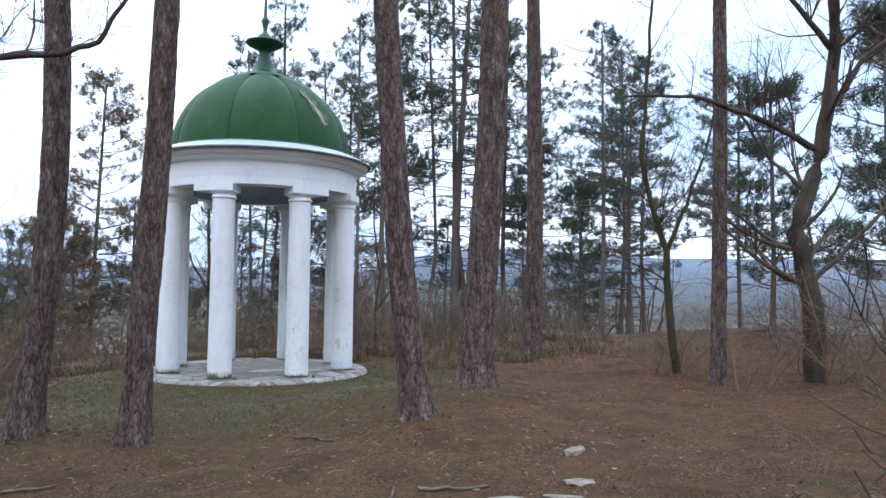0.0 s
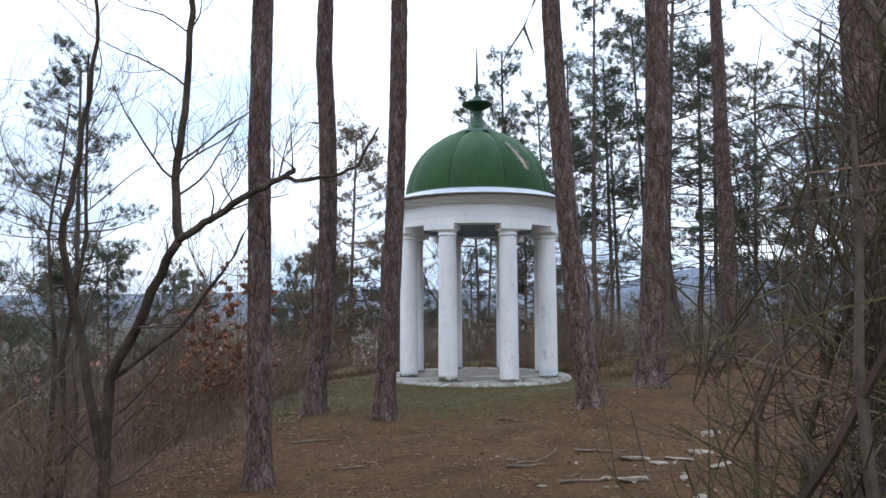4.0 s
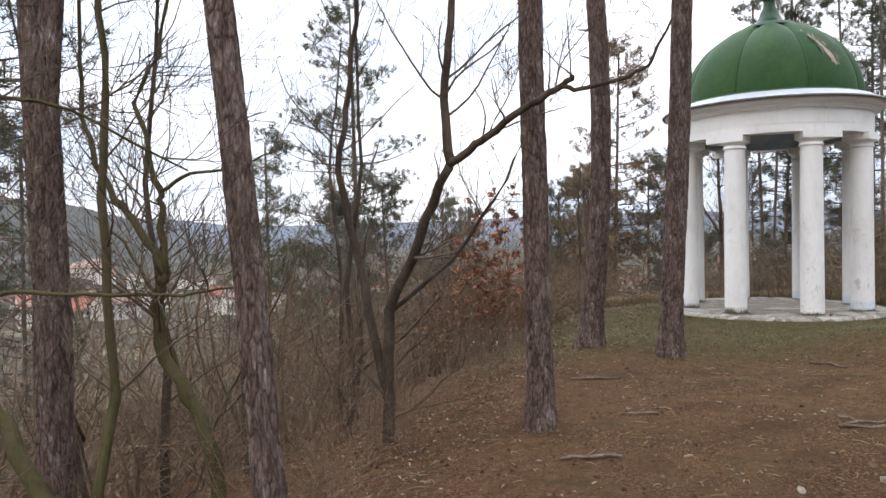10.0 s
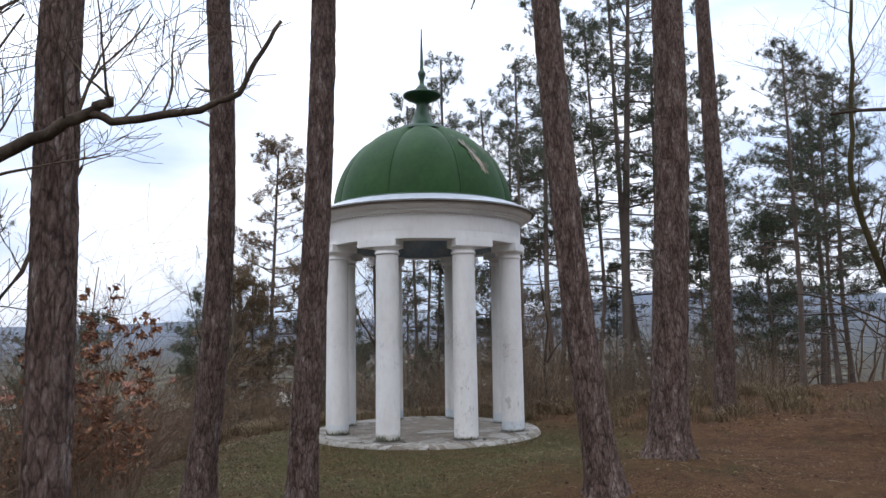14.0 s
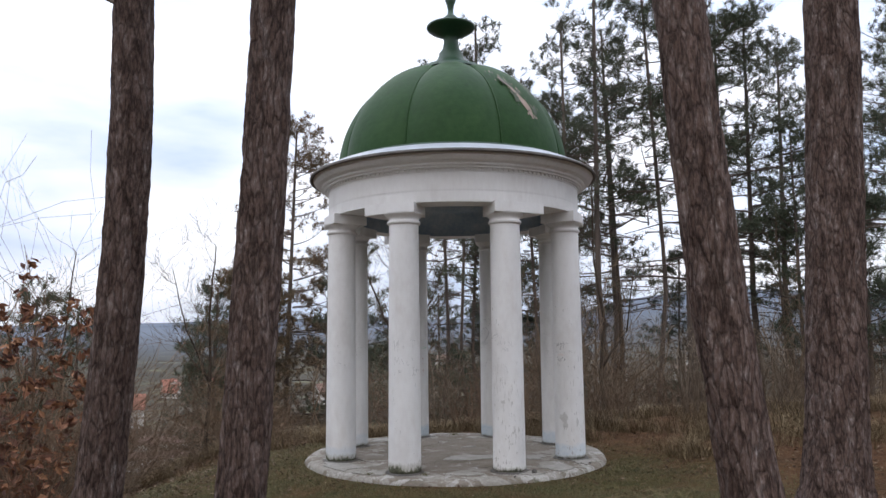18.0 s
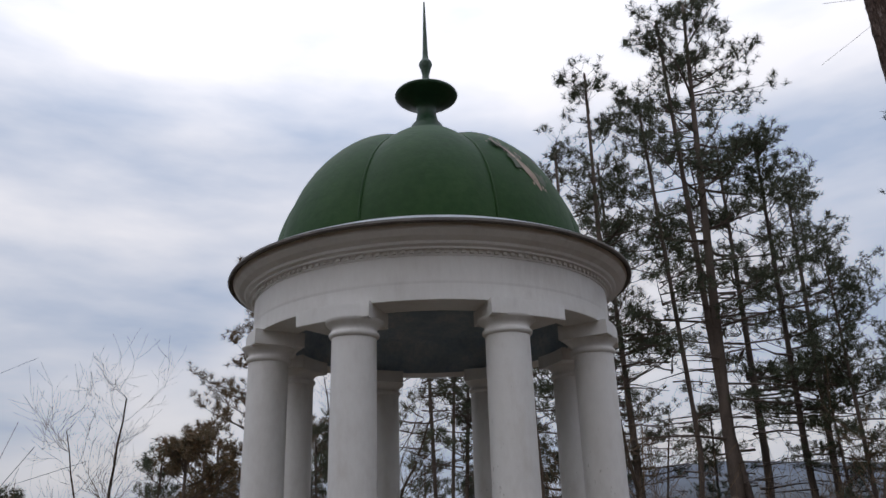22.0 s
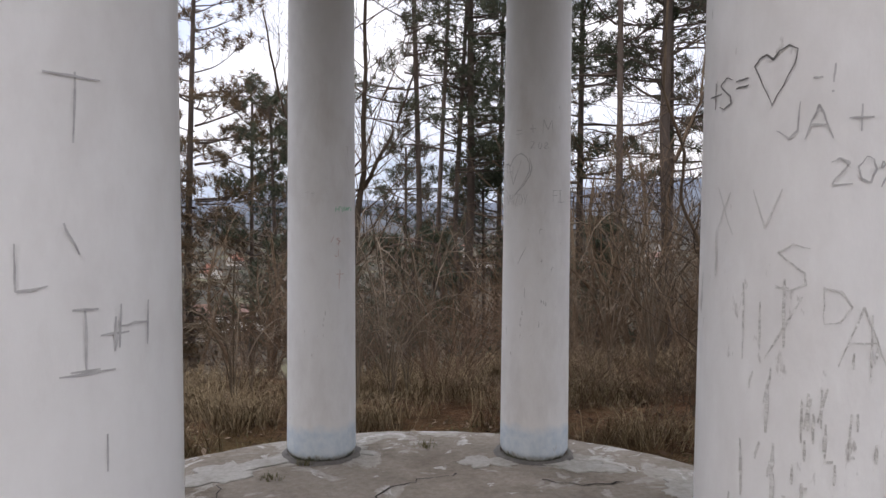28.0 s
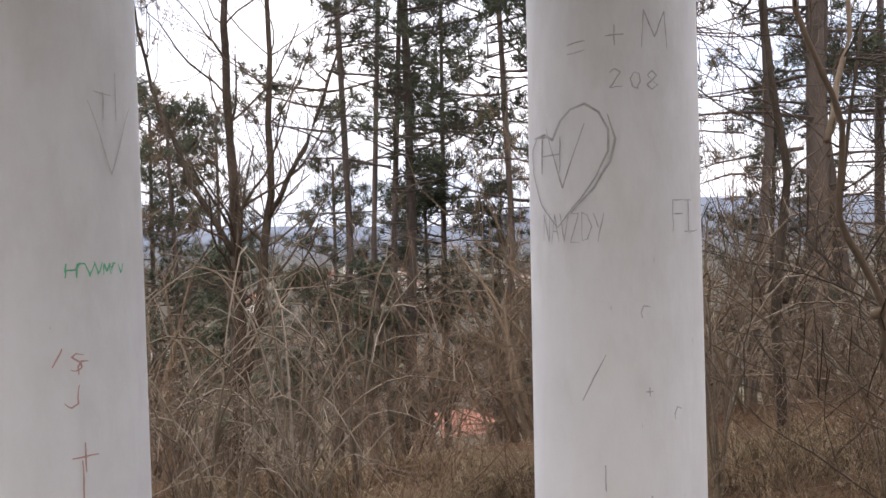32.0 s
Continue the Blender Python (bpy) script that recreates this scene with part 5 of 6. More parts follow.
# crooked, many-stemmed shrubs that lean out towards the path
for x, y, stems, hgt, i in ((0.6, -13.55, 8, 1.15, 7), (0.78, -14.05, 6, 1.7, 8), (0.98, -13.15, 7, 1.9, 1), (1.4, -13.05, 6, 2.5, 2), (1.75, -13.55, 6, 2.7, 3), (1.45, -12.4, 5, 2.1, 4), (2.05, -13.1, 5, 3.0, 5), (2.75, -12.3, 5, 3.0, 6)):
    random.seed(930 + i)
    t = thing("shrub", pose(x, y, ground_z(x, y) - 0.03), "tall leafless shrub of crooked mossy stems", "shrub", "large shrubs")
    picks = [(TAU * (j + rnd(-0.3, 0.3)) / stems, rnd(0.02, 0.2), rnd(0.75, 1.2) * hgt, rnd(0.15, 0.75), rnd(0.007, 0.014) * min(1.9, hgt)) for j in range(stems)]
    for j, (w, r, h, l, rad) in enumerate(picks):
        for k in range(14):
            q = branchy(i * 1501 + j + 40 * k, (r * math.cos(w), r * math.sin(w), 0), (l * math.cos(w), l * math.sin(w), 1), h, rad, 3, 0.9, 0.06, (3, 5), 0.34, 0.3, 0.0021)
            if x + min(p.x for p in q.v) > (0.12 if hgt < 1.8 else 0.3) and x - 0.62 * y + min(p.x - 0.62 * p.y for p in q.v) > 8.3:
                tagged(part("stem", q, (MOSSY, LIMB, TWIG_DARK)[j % 3], t), kind="stuff")
                break


def leaf(s, p, size, normal):
    """One folded leaf."""
    n = normal.normalized()
    a = n.cross(Vector((rnd(-1, 1), rnd(-1, 1), rnd(-1, 1)))).normalized()
    b = n.cross(a)
    fold = n * size * rnd(0.05, 0.3)
    o = len(s.v)
    s.v.extend((p - a * size, p + b * size * 0.45 + fold - a * size * 0.1, p + a * size, p - b * size * 0.45 + fold - a * size * 0.1))
    s.f.extend(((o, o + 1, o + 2), (o, o + 2, o + 3)))


# oak saplings that kept their dead leaves
for x, y, hgt, n, seed in ((-4.5, -2.45, 2.85, 1900, 1), (-3.9, -3.0, 1.3, 200, 2), (-5.1, -0.7, 1.2, 160, 3), (-3.6, -3.4, 0.9, 90, 4), (-5.6, -2.4, 1.6, 170, 5), (-5.0, -1.9, 1.8, 200, 6)):
    t = thing("oak_sapling", pose(x, y, ground_z(x, y) - 0.03), "young oak with rust-red withered leaves", "sapling", "oak saplings")
    b = brush(700 + seed, 7, 0.15, hgt, 0.012, 2, (4, 6), 0.35)
    for q in b:
        tagged(part("stem", q, TWIG_RED, t), kind="stuff")
    random.seed(70 + seed)
    s = Soup()
    tips = [v for q in b for v in q.v if hgt * 0.25 < v.z < hgt * 1.05 and math.hypot(v.x, v.y) < 0.3 * hgt]
    for i in range(n):
        p = Vector(random.choice(tips)) + Vector((rnd(-1, 1), rnd(-1, 1), rnd(-1, 0.3))) * 0.06
        leaf(s, p, rnd(0.032, 0.07), Vector((rnd(-1, 1), rnd(-1, 1), rnd(-0.4, 1))))
    tagged(part("leafage", s, OAK_LEAF, t), kind="stuff")


# ---- ground cover ----
def scatter(n, xr, yr, keep):
    out = []
    while len(out) < n:
        x, y = rnd(*xr), rnd(*yr)
        if math.hypot(x, y) > 1.95 and keep(x, y):
            out.append((x, y))
    return out


random.seed(21)
s = Soup()
for x, y in scatter(17000, (-4.5, 7), (-16, 2.5), lambda x, y: random.random() < 0.25 + 0.75 * smoothstep(-1.0, 3.0, abs(x - 1.2) - 0.4) * (0.5 if math.hypot(x, y) < 4.5 else 1)):
    leaf(s, Vector((x, y, ground_z(x, y) + 0.012)), 0.006 + 0.018 * random.random() ** 2, Vector((rnd(-0.5, 0.5), rnd(-0.5, 0.5), 1)))
for x, y in scatter(15000, (-7, -2.2), (-14, 4), lambda x, y: True):
    leaf(s, Vector((x, y, ground_z(x, y) + 0.012)), rnd(0.010, 0.027), Vector((rnd(-0.3, 0.8), rnd(-0.5, 0.5), 1)))
for x, y in scatter(7000, (-7, 9), (-2, 8), lambda x, y: True):
    leaf(s, Vector((x, y, ground_z(x, y) + 0.015)), rnd(0.014, 0.036), Vector((rnd(-0.6, 0.6), rnd(-0.6, 0.6), 1)))
tagged(part("fallen_leaves", s, LITTER), "brown fallen leaves scattered over the ground", "leaf litter", kind="stuff")

# crumbs of earth, and dry stalks and twigs trodden flat
CLOD = surface("crumbled_earth", ((0.035, 0.018, 0.010), (0.085, 0.046, 0.024), (0.15, 0.088, 0.05)), 20, 0.95, 0, random_mix=0.6, island=True)
random.seed(27)
s = Soup()
for x, y in scatter(7000, (-3.6, 3.6), (-13.5, -3.2), lambda x, y: noise.noise(Vector((x * 1.1, y * 1.1, 7))) > rnd(-0.45, 0.35)):
    r, z, o, w = 0.006 + 0.022 * random.random() ** 3, ground_z(x, y) - 0.004, len(s.v), rnd(0, TAU)
    for k in range(5):
        q = r * rnd(0.7, 1.3)
        s.v.append((x + q * math.cos(w + TAU * k / 5), y + q * math.sin(w + TAU * k / 5), z))
    s.v.append((x + rnd(-0.3, 0.3) * r, y + rnd(-0.3, 0.3) * r, z + r * rnd(0.5, 1.1)))
    s.f.extend((o + k, o + (k + 1) % 5, o + 5) for k in range(5))
tagged(part("soil_crumbs", s, CLOD), "brown crumbs of earth on the trodden ground", "soil", kind="stuff")
s = Soup()
for x, y in scatter(2600, (-3.6, 3.6), (-13.5, -2.6), lambda x, y: noise.noise(Vector((x * 0.9, y * 0.9, 11))) > rnd(-0.4, 0.4)):
    w, h = rnd(0, TAU), 0.03 + 0.13 * random.random() ** 2
    p, e = Vector((x, y, 0)), Vector((x + h * math.cos(w), y + h * math.sin(w), 0))
    m = (p + e) / 2 + Vector((rnd(-0.2, 0.2) * h, rnd(-0.2, 0.2) * h, 0))
    pts = [Vector((q.x, q.y, ground_z(q.x, q.y) + d)) for q, d in ((p, 0.006), (m, rnd(0.006, 0.025)), (e, 0.006))]
    r = rnd(0.0015, 0.004)
    s.tube(pts, [r, r, r * 0.6], 4, False)
tagged(part("dry_litter", s, DRY_GRASS), "dry stalks and twigs lying on the earth", "plant litter", kind="stuff")


def blades(n, xr, yr, keep, h0, h1, lean, width):
    s = Soup()
    for x, y in scatter(n, xr, yr, keep):
        z = ground_z(x, y) - 0.01
        for j in range(3):
            w, h = rnd(0, TAU), rnd(h0, h1)
            d = Vector((math.cos(w), math.sin(w), 0))
            q = Vector((-d.y, d.x, 0)) * width
            p = Vector((x + rnd(-0.03, 0.03), y + rnd(-0.03, 0.03), z))
            m = p + d * h * lean * 0.35 + Vector((0, 0, h * 0.65))
            e = p + d * h * lean + Vector((0, 0, h * rnd(0.7, 1.0)))
            o = len(s.v)
            s.v.extend((p - q, p + q, m + q * 0.7, m - q * 0.7, e))
            s.f.extend(((o, o + 1, o + 2, o + 3), (o + 3, o + 2, o + 4)))
    return s


tagged(part("grass", blades(24000, (-5, 5), (-7.0, 3.0), lambda x, y: random.random() < smoothstep(4.6, 2.4, math.hypot(x + 0.9, y + 1.8)) * (0.75 + 0.9 * noise.noise(Vector((x * 1.2, y * 1.2, 5)))), 0.012, 0.05, 1.1, 0.0025), GRASS),
       "short patchy green and straw winter grass", "grass", kind="stuff")
tagged(part("dry_grass", blades(17000, (-5.5, 7.5), (-1.2, 5.2), lambda x, y: math.hypot(x, y) > 2.1 and (y > 1.2 or x > 2.6) and random.random() < 0.03 + 1.7 * noise.noise(Vector((x * 1.9, y * 1.9, 2))) + 0.2 * smoothstep(1.6, 3.0, y), 0.05, 0.29, 1.1, 0.0028), DRY_GRASS),
       "long dry straw-coloured grass behind the temple", "grass", kind="stuff")

# ---- marks, stains and cracks on the temple ----
STROKES = {
    "M": (((0, 0), (0.1, 1), (0.5, 0.3), (0.9, 1), (1, 0)),), "T": (((0.5, 0), (0.55, 1)), ((0, 0.98), (1, 0.92))), "I": (((0.5, 0), (0.5, 1)), ((0.2, 0), (0.8, 0.02)), ((0.25, 1), (0.75, 1))),
    "H": (((0, 0), (0.05, 1)), ((0.95, 0), (1, 1)), ((0, 0.5), (1, 0.52))), "L": (((0.1, 1), (0.1, 0), (0.9, 0.1)),), "N": (((0, 0), (0.1, 1), (0.85, 0), (1, 1)),),
    "A": (((0, 0), (0.5, 1), (1, 0)), ((0.2, 0.4), (0.8, 0.4))), "V": (((0, 1), (0.45, 0), (1, 1)),), "Z": (((0, 1), (0.9, 1), (0, 0), (1, 0)), ((0.25, 1.3), (0.45, 1.12), (0.7, 1.32))),
    "D": (((0.05, 0), (0.05, 1), (0.6, 0.9), (0.95, 0.5), (0.6, 0.08), (0.05, 0)),), "Y": (((0, 1), (0.5, 0.5)), ((1, 1), (0.35, 0))), "J": (((0.9, 1), (0.85, 0.2), (0.5, 0), (0.1, 0.25)),),
    "S": (((0.95, 0.9), (0.5, 1), (0.1, 0.8), (0.8, 0.4), (0.85, 0.15), (0.4, 0), (0.05, 0.1)),), "2": (((0.05, 0.8), (0.4, 1), (0.85, 0.8), (0.05, 0.0), (1, 0.05)),),
    "0": (((0.5, 1), (0.1, 0.6), (0.25, 0.1), (0.65, 0), (0.95, 0.5), (0.8, 0.9), (0.5, 1)),), "%": (((0.1, 0), (0.9, 1)), ((0.15, 0.95), (0.35, 0.8), (0.1, 0.7), (0.15, 0.95)), ((0.8, 0.3), (0.95, 0.15), (0.7, 0.05), (0.8, 0.3))),
    "+": (((0.5, 0.05), (0.5, 0.95)), ((0, 0.5), (1, 0.52))), "=": (((0, 0.65), (1, 0.72)), ((0, 0.3), (1, 0.36))), "F": (((0.1, 0), (0.1, 1), (0.9, 1)), ((0.1, 0.55), (0.7, 0.55))),
    "8": (((0.5, 0.5), (0.15, 0.75), (0.5, 1), (0.85, 0.75), (0.5, 0.5), (0.1, 0.25), (0.5, 0), (0.9, 0.25), (0.5, 0.5)),), "-": (((0.1, 0.5), (0.9, 0.52)),), "!": (((0.5, 0.35), (0.6, 1)), ((0.5, 0), (0.52, 0.08))),
    "/": (((0.1, 0), (0.8, 1)),), "|": (((0.5, 0), (0.5, 1)),), "\\": (((0.8, 0), (0.2, 1)),), "_": (((0, 0.5), (1, 0.55)),), "c": (((0.9, 0.8), (0.4, 0.9), (0.1, 0.5), (0.2, 0.1)),),
    "O": (((0.5, 1), (0.05, 0.5), (0.5, 0), (0.95, 0.5), (0.5, 1)),), "E": (((0.9, 1), (0.1, 1), (0.1, 0), (0.9, 0)), ((0.1, 0.5), (0.7, 0.5))),
    "small heart": (((0.42, 0.02), (0.18, 0.42), (0.0, 0.72), (0.12, 0.84), (0.3, 0.88), (0.44, 0.78), (0.56, 0.92), (0.8, 1.0), (0.98, 0.92), (0.9, 0.66), (0.42, 0.0)),),
    "heart": (((0.44, 0), (0.2, 0.2), (0.04, 0.48), (0.03, 0.68), (0.14, 0.78), (0.28, 0.79), (0.40, 0.74), (0.5, 0.88), (0.62, 0.97), (0.76, 1.0), (0.9, 0.92), (0.98, 0.78), (0.97, 0.6), (0.87, 0.42), (0.7, 0.23), (0.44, 0)), ((0.98, 0.9), (1.04, 0.7), (0.99, 0.52), (0.84, 0.32), (0.6, 0.12))),
}


def on_column(k, face, u, z, lift=0.0015):
    """A place on column k: u metres round the shaft from the side that faces the world angle `face`, in the column's own frame."""
    r = shaft_radius(z)
    w = face + u / r - column_angle(k)
    return Vector(((r + lift) * math.cos(w), (r + lift) * math.sin(w), z))


FRONT = -math.pi / 2


def mark(k, char, u, z, size, width=0.004, material=None, face=FRONT, aspect=0.75, tilt=0.0):
    """One hand-scratched character on a column."""
    s = Soup()
    for line in STROKES[char]:
        pts = []
        for (x0, y0), (x1, y1) in zip(line, line[1:]):
            for i in range(5):
                pts.append((x0 + (x1 - x0) * i / 4, y0 + (y1 - y0) * i / 4))
        o, n = len(s.v), len(pts)
        for i, (x, y) in enumerate(pts):
            a, b = pts[max(0, i - 1)], pts[min(n - 1, i + 1)]
            dx, dy = b[0] - a[0], b[1] - a[1]
            q = math.hypot(dx, dy) or 1.0
            wd = width * (0.35 + 0.65 * math.sin(math.pi * (i + 1) / (n + 1))) * (0.85 + 0.3 * noise.noise(Vector((x * 5, y * 5, z * 9))))
            cx = u + (x - 0.5) * size * aspect + tilt * (y - 0.5) * size + 0.002 * noise.noise(Vector((x * 4, y * 4, u * 50)))
            cz = z + (y - 0.5) * size + 0.002 * noise.noise(Vector((y * 4, x * 4, u * 70)))
            s.v.append(on_column(k, face, cx - dy / q * wd / 2, cz + dx / q * wd / 2))
            s.v.append(on_column(k, face, cx + dy / q * wd / 2, cz - dx / q * wd / 2))
        for i in range(n - 1):
            s.f.append((o + 2 * i, o + 2 * i + 1, o + 2 * i + 3, o + 2 * i + 2))
    part("scratched_mark", s, material or PENCIL, column_parts[k])


def blot(k, u, z, w, h, material, seed, face=FRONT, name="stain"):
    """An irregular flat stain on a column."""
    s = Soup()
    n, rings = 26, 4
    s.v.append(on_column(k, face, u, z, 0.001))
    for j in range(1, rings + 1):
        for i in range(n):
            a = TAU * i / n
            q = (0.7 + 0.55 * noise.noise(Vector((math.cos(a) * 1.3, math.sin(a) * 1.3, seed))) + 0.25 * noise.noise(Vector((math.cos(a) * 4, math.sin(a) * 4, seed + 5)))) * j / rings
            s.v.append(on_column(k, face, u + w * q * math.cos(a), max(0.003, z + h * q * math.sin(a)), 0.001))
    for i in range(n):
        i2 = (i + 1) % n
        s.f.append((0, 1 + i, 1 + i2))
        for j in range(rings - 1):
            s.f.append((1 + j * n + i, 1 + (j + 1) * n + i, 1 + (j + 1) * n + i2, 1 + j * n + i2))
    part(name, s, material, column_parts[k])


CHARCOAL = surface("dark_charcoal_marks", ((0.10, 0.095, 0.09), (0.26, 0.25, 0.24)), 30, 0.9, 0, 60)
FR_, RF_, RB_, BR_, BL_, LB_, LF_, FL_ = range(8)
# front west column
for c, u, z, sz in (("/", -0.12, 1.37, 0.09), ("|", -0.105, 1.35, 0.11), ("M", -0.13, 1.36, 0.11), ("|", -0.145, 1.36, 0.12), ("+", -0.042, 1.345, 0.055), ("T", 0.063, 1.375, 0.088), ("M", -0.115, 1.19, 0.085), ("\\", -0.047, 1.18, 0.075), ("L", 0.015, 1.175, 0.06),
                    ("=", -0.085, 1.075, 0.05), ("I", 0.075, 1.08, 0.08), ("+", 0.112, 1.085, 0.05), ("H", 0.14, 1.095, 0.06), ("_", 0.078, 1.035, 0.09), ("|", -0.14, 1.04, 0.07), ("/", -0.118, 0.55, 0.03), ("|", 0.10, 0.93, 0.05), ("|", -0.16, 0.78, 0.06), ("\\", 0.06, 1.21, 0.04)):
    mark(FL_, c, u + 0.04, z + 0.028, sz, 0.0038)
# front east column
for c, u, z, sz in (("+", -0.215, 1.425, 0.045), ("S", -0.189, 1.425, 0.046), ("=", -0.157, 1.435, 0.03), ("small heart", -0.106, 1.438, 0.08), ("-", -0.052, 1.43, 0.018), ("!", -0.035, 1.428, 0.036),
                    ("J", -0.088, 1.375, 0.048), ("A", -0.05, 1.372, 0.046), ("+", 0.0, 1.375, 0.04), ("S", 0.055, 1.37, 0.05), ("L", 0.09, 1.365, 0.05), ("2", -0.022, 1.305, 0.036), ("0", 0.008, 1.307, 0.034), ("%", 0.036, 1.302, 0.036),
                    ("/", -0.185, 1.255, 0.05), ("\\", -0.185, 1.253, 0.07), ("|", -0.205, 1.19, 0.07), ("V", -0.114, 1.255, 0.055), ("S", -0.078, 1.175, 0.065), ("-", -0.09, 1.145, 0.03), ("|", -0.147, 1.095, 0.11), ("|", -0.12, 1.09, 0.07), ("/", -0.085, 1.09, 0.09), ("D", -0.022, 1.125, 0.05), ("A", 0.01, 1.085, 0.08), ("|", 0.02, 1.07, 0.09), ("V", 0.135, 1.155, 0.03), ("T", 0.15, 1.155, 0.03), ("|", 0.06, 0.85, 0.08), ("|", 0.15, 0.80, 0.05), ("|", 0.12, 0.82, 0.04)):
    mark(FR_, c, u - 0.043, z + 0.028, sz, 0.0034, CHARCOAL if z > 1.42 and u < -0.1 else GREY_STAIN if c in "/|\\DVT" or z < 1.2 else PENCIL)
random.seed(13)
for u, z, n in ((-0.09, 0.95, 12), (-0.13, 0.89, 7), (-0.157, 0.97, 4), (-0.19, 0.87, 4), (-0.05, 0.88, 6), (-0.03, 1.02, 6)):
    for i in range(n):
        mark(FR_, random.choice("||||/-"), u + rnd(-0.018, 0.018), z + rnd(-0.07, 0.07), rnd(0.02, 0.06), rnd(0.003, 0.006), GREY_STAIN, aspect=0.3)
random.seed(12)
for i in range(16):
    mark(FR_, random.choice("|||\\"), rnd(-0.16, 0.16), rnd(0.3, 1.15), rnd(0.03, 0.10), rnd(0.004, 0.010), GREY_STAIN, aspect=0.12)
for i in range(14):
    mark(RF_, random.choice("|||/"), rnd(-0.15, 0.17), rnd(0.25, 1.3), rnd(0.03, 0.09), rnd(0.003, 0.008), random.choice((GREY_STAIN, PENCIL)), aspect=0.25)
blot(FR_, -0.07, 0.76, 0.035, 0.03, GREY_STAIN, 20)
blot(RF_, -0.12, 1.245, 0.07, 0.02, PINK_STAIN, 31)
blot(RF_, -0.105, 0.50, 0.09, 0.07, GREY_STAIN, 3)
blot(RF_, -0.085, 0.41, 0.035, 0.08, GREY_STAIN, 4)
blot(RF_, 0.065, 0.44, 0.02, 0.06, GREY_STAIN, 6)
# half-legible reddish scrawl on the east column
random.seed(71)
for row, (z, n, u0) in enumerate(((1.375, 7, -0.20), (1.325, 3, -0.17), (1.275, 10, -0.19), (1.215, 6, -0.16))):
    for i in range(n):
        mark(RF_, random.choice("/|V\\c-_V|"), u0 + 0.027 * i + rnd(-0.006, 0.006), z + rnd(-0.006, 0.006), rnd(0.02, 0.042), rnd(0.003, 0.006), random.choice((CHARCOAL, PENCIL, GREY_STAIN)), tilt=rnd(-0.4, 0.4))
for c, u, z, sz in (("J", -0.08, 1.19, 0.03), ("V", -0.05, 1.18, 0.035), ("/", -0.02, 1.19, 0.04), ("+", 0.01, 1.185, 0.03), ("c", -0.06, 1.11, 0.02), ("-", 0.05, 1.10, 0.02), ("|", 0.125, 1.09, 0.04), ("Z", -0.04, 1.32, 0.025), ("|", 0.0, 1.36, 0.07), ("M", -0.08, 1.36, 0.03), ("=", -0.03, 1.37, 0.03)):
    mark(RF_, c, u - 0.08, z, sz * 1.15, 0.0045, CHARCOAL)
# back east column
for c, u, z, sz in (("=", -0.095, 1.70, 0.05), ("+", -0.022, 1.715, 0.045), ("M", 0.055, 1.725, 0.07), ("2", -0.02, 1.635, 0.035), ("0", 0.015, 1.63, 0.03), ("8", 0.048, 1.63, 0.035), ("heart", -0.132, 1.475, 0.235), ("T", -0.188, 1.505, 0.075), ("H", -0.16, 1.50, 0.07), ("V", -0.126, 1.495, 0.12),
                    ("F", 0.105, 1.375, 0.06), ("I", 0.13, 1.375, 0.06), ("L", 0.15, 1.372, 0.06), ("c", 0.025, 1.195, 0.03), ("/", -0.07, 1.07, 0.09), ("+", 0.03, 1.045, 0.02), ("|", -0.055, 0.88, 0.05), ("|", 0.02, 0.72, 0.04), ("c", 0.09, 1.0, 0.03)):
    mark(BR_, c, u - 0.03, z, sz, 0.006 if c == "heart" else 0.0034, aspect=0.85 if c == "heart" else 0.75)
for i, c in enumerate("NAVZDY"):
    mark(BR_, c, -0.205 + 0.0235 * i, 1.358 - 0.002 * (i % 2), 0.055, 0.0028, aspect=0.36)
for i in range(3):
    mark(BR_, "|", 0.0 + 0.012 * i, 0.84 - 0.008 * i, 0.018, 0.006)
# back west column
for i in range(7):
    mark(BL_, "HcVnMcV"[i] if "HcVnMcV"[i] in STROKES else "V", 0.105 + 0.016 * i, 1.302 + 0.003 * (i % 2), 0.026 - 0.0015 * i, 0.0035, GREEN_INK)
for c, u, z, sz in (("V", 0.19, 1.54, 0.13), ("T", 0.17, 1.60, 0.05), ("|", 0.2, 1.62, 0.09), ("+", -0.02, 1.38, 0.03), ("_", -0.05, 1.385, 0.03)):
    mark(BL_, c, u, z, sz, 0.003, GREY_STAIN)
for c, u, z, sz in (("/", 0.02, 1.15, 0.03), ("S", 0.05, 1.14, 0.03), ("c", 0.06, 1.13, 0.03), ("J", 0.04, 1.08, 0.04), ("+", 0.06, 0.97, 0.06), ("|", 0.055, 0.93, 0.07)):
    mark(BL_, c, u + 0.06, z, sz, 0.0035, RED_INK)
# faint marks on the east column's inner side
INNER = radians(-128)
for c, u, z, sz in (("c", -0.02, 1.66, 0.13), ("M", -0.03, 1.49, 0.03), ("A", 0.0, 1.49, 0.03), ("N", 0.03, 1.488, 0.03), ("E", -0.01, 1.435, 0.035), ("8", -0.06, 1.30, 0.05), ("|", -0.02, 1.31, 0.07), ("H", 0.05, 1.17, 0.05), ("/", 0.0, 1.1, 0.05), ("2", 0.1, 1.06, 0.04), ("8", 0.13, 1.06, 0.04), ("|", 0.03, 0.95, 0.04)):
    mark(RB_, c, u, z, sz, 0.003, GREY_STAIN, face=INNER)
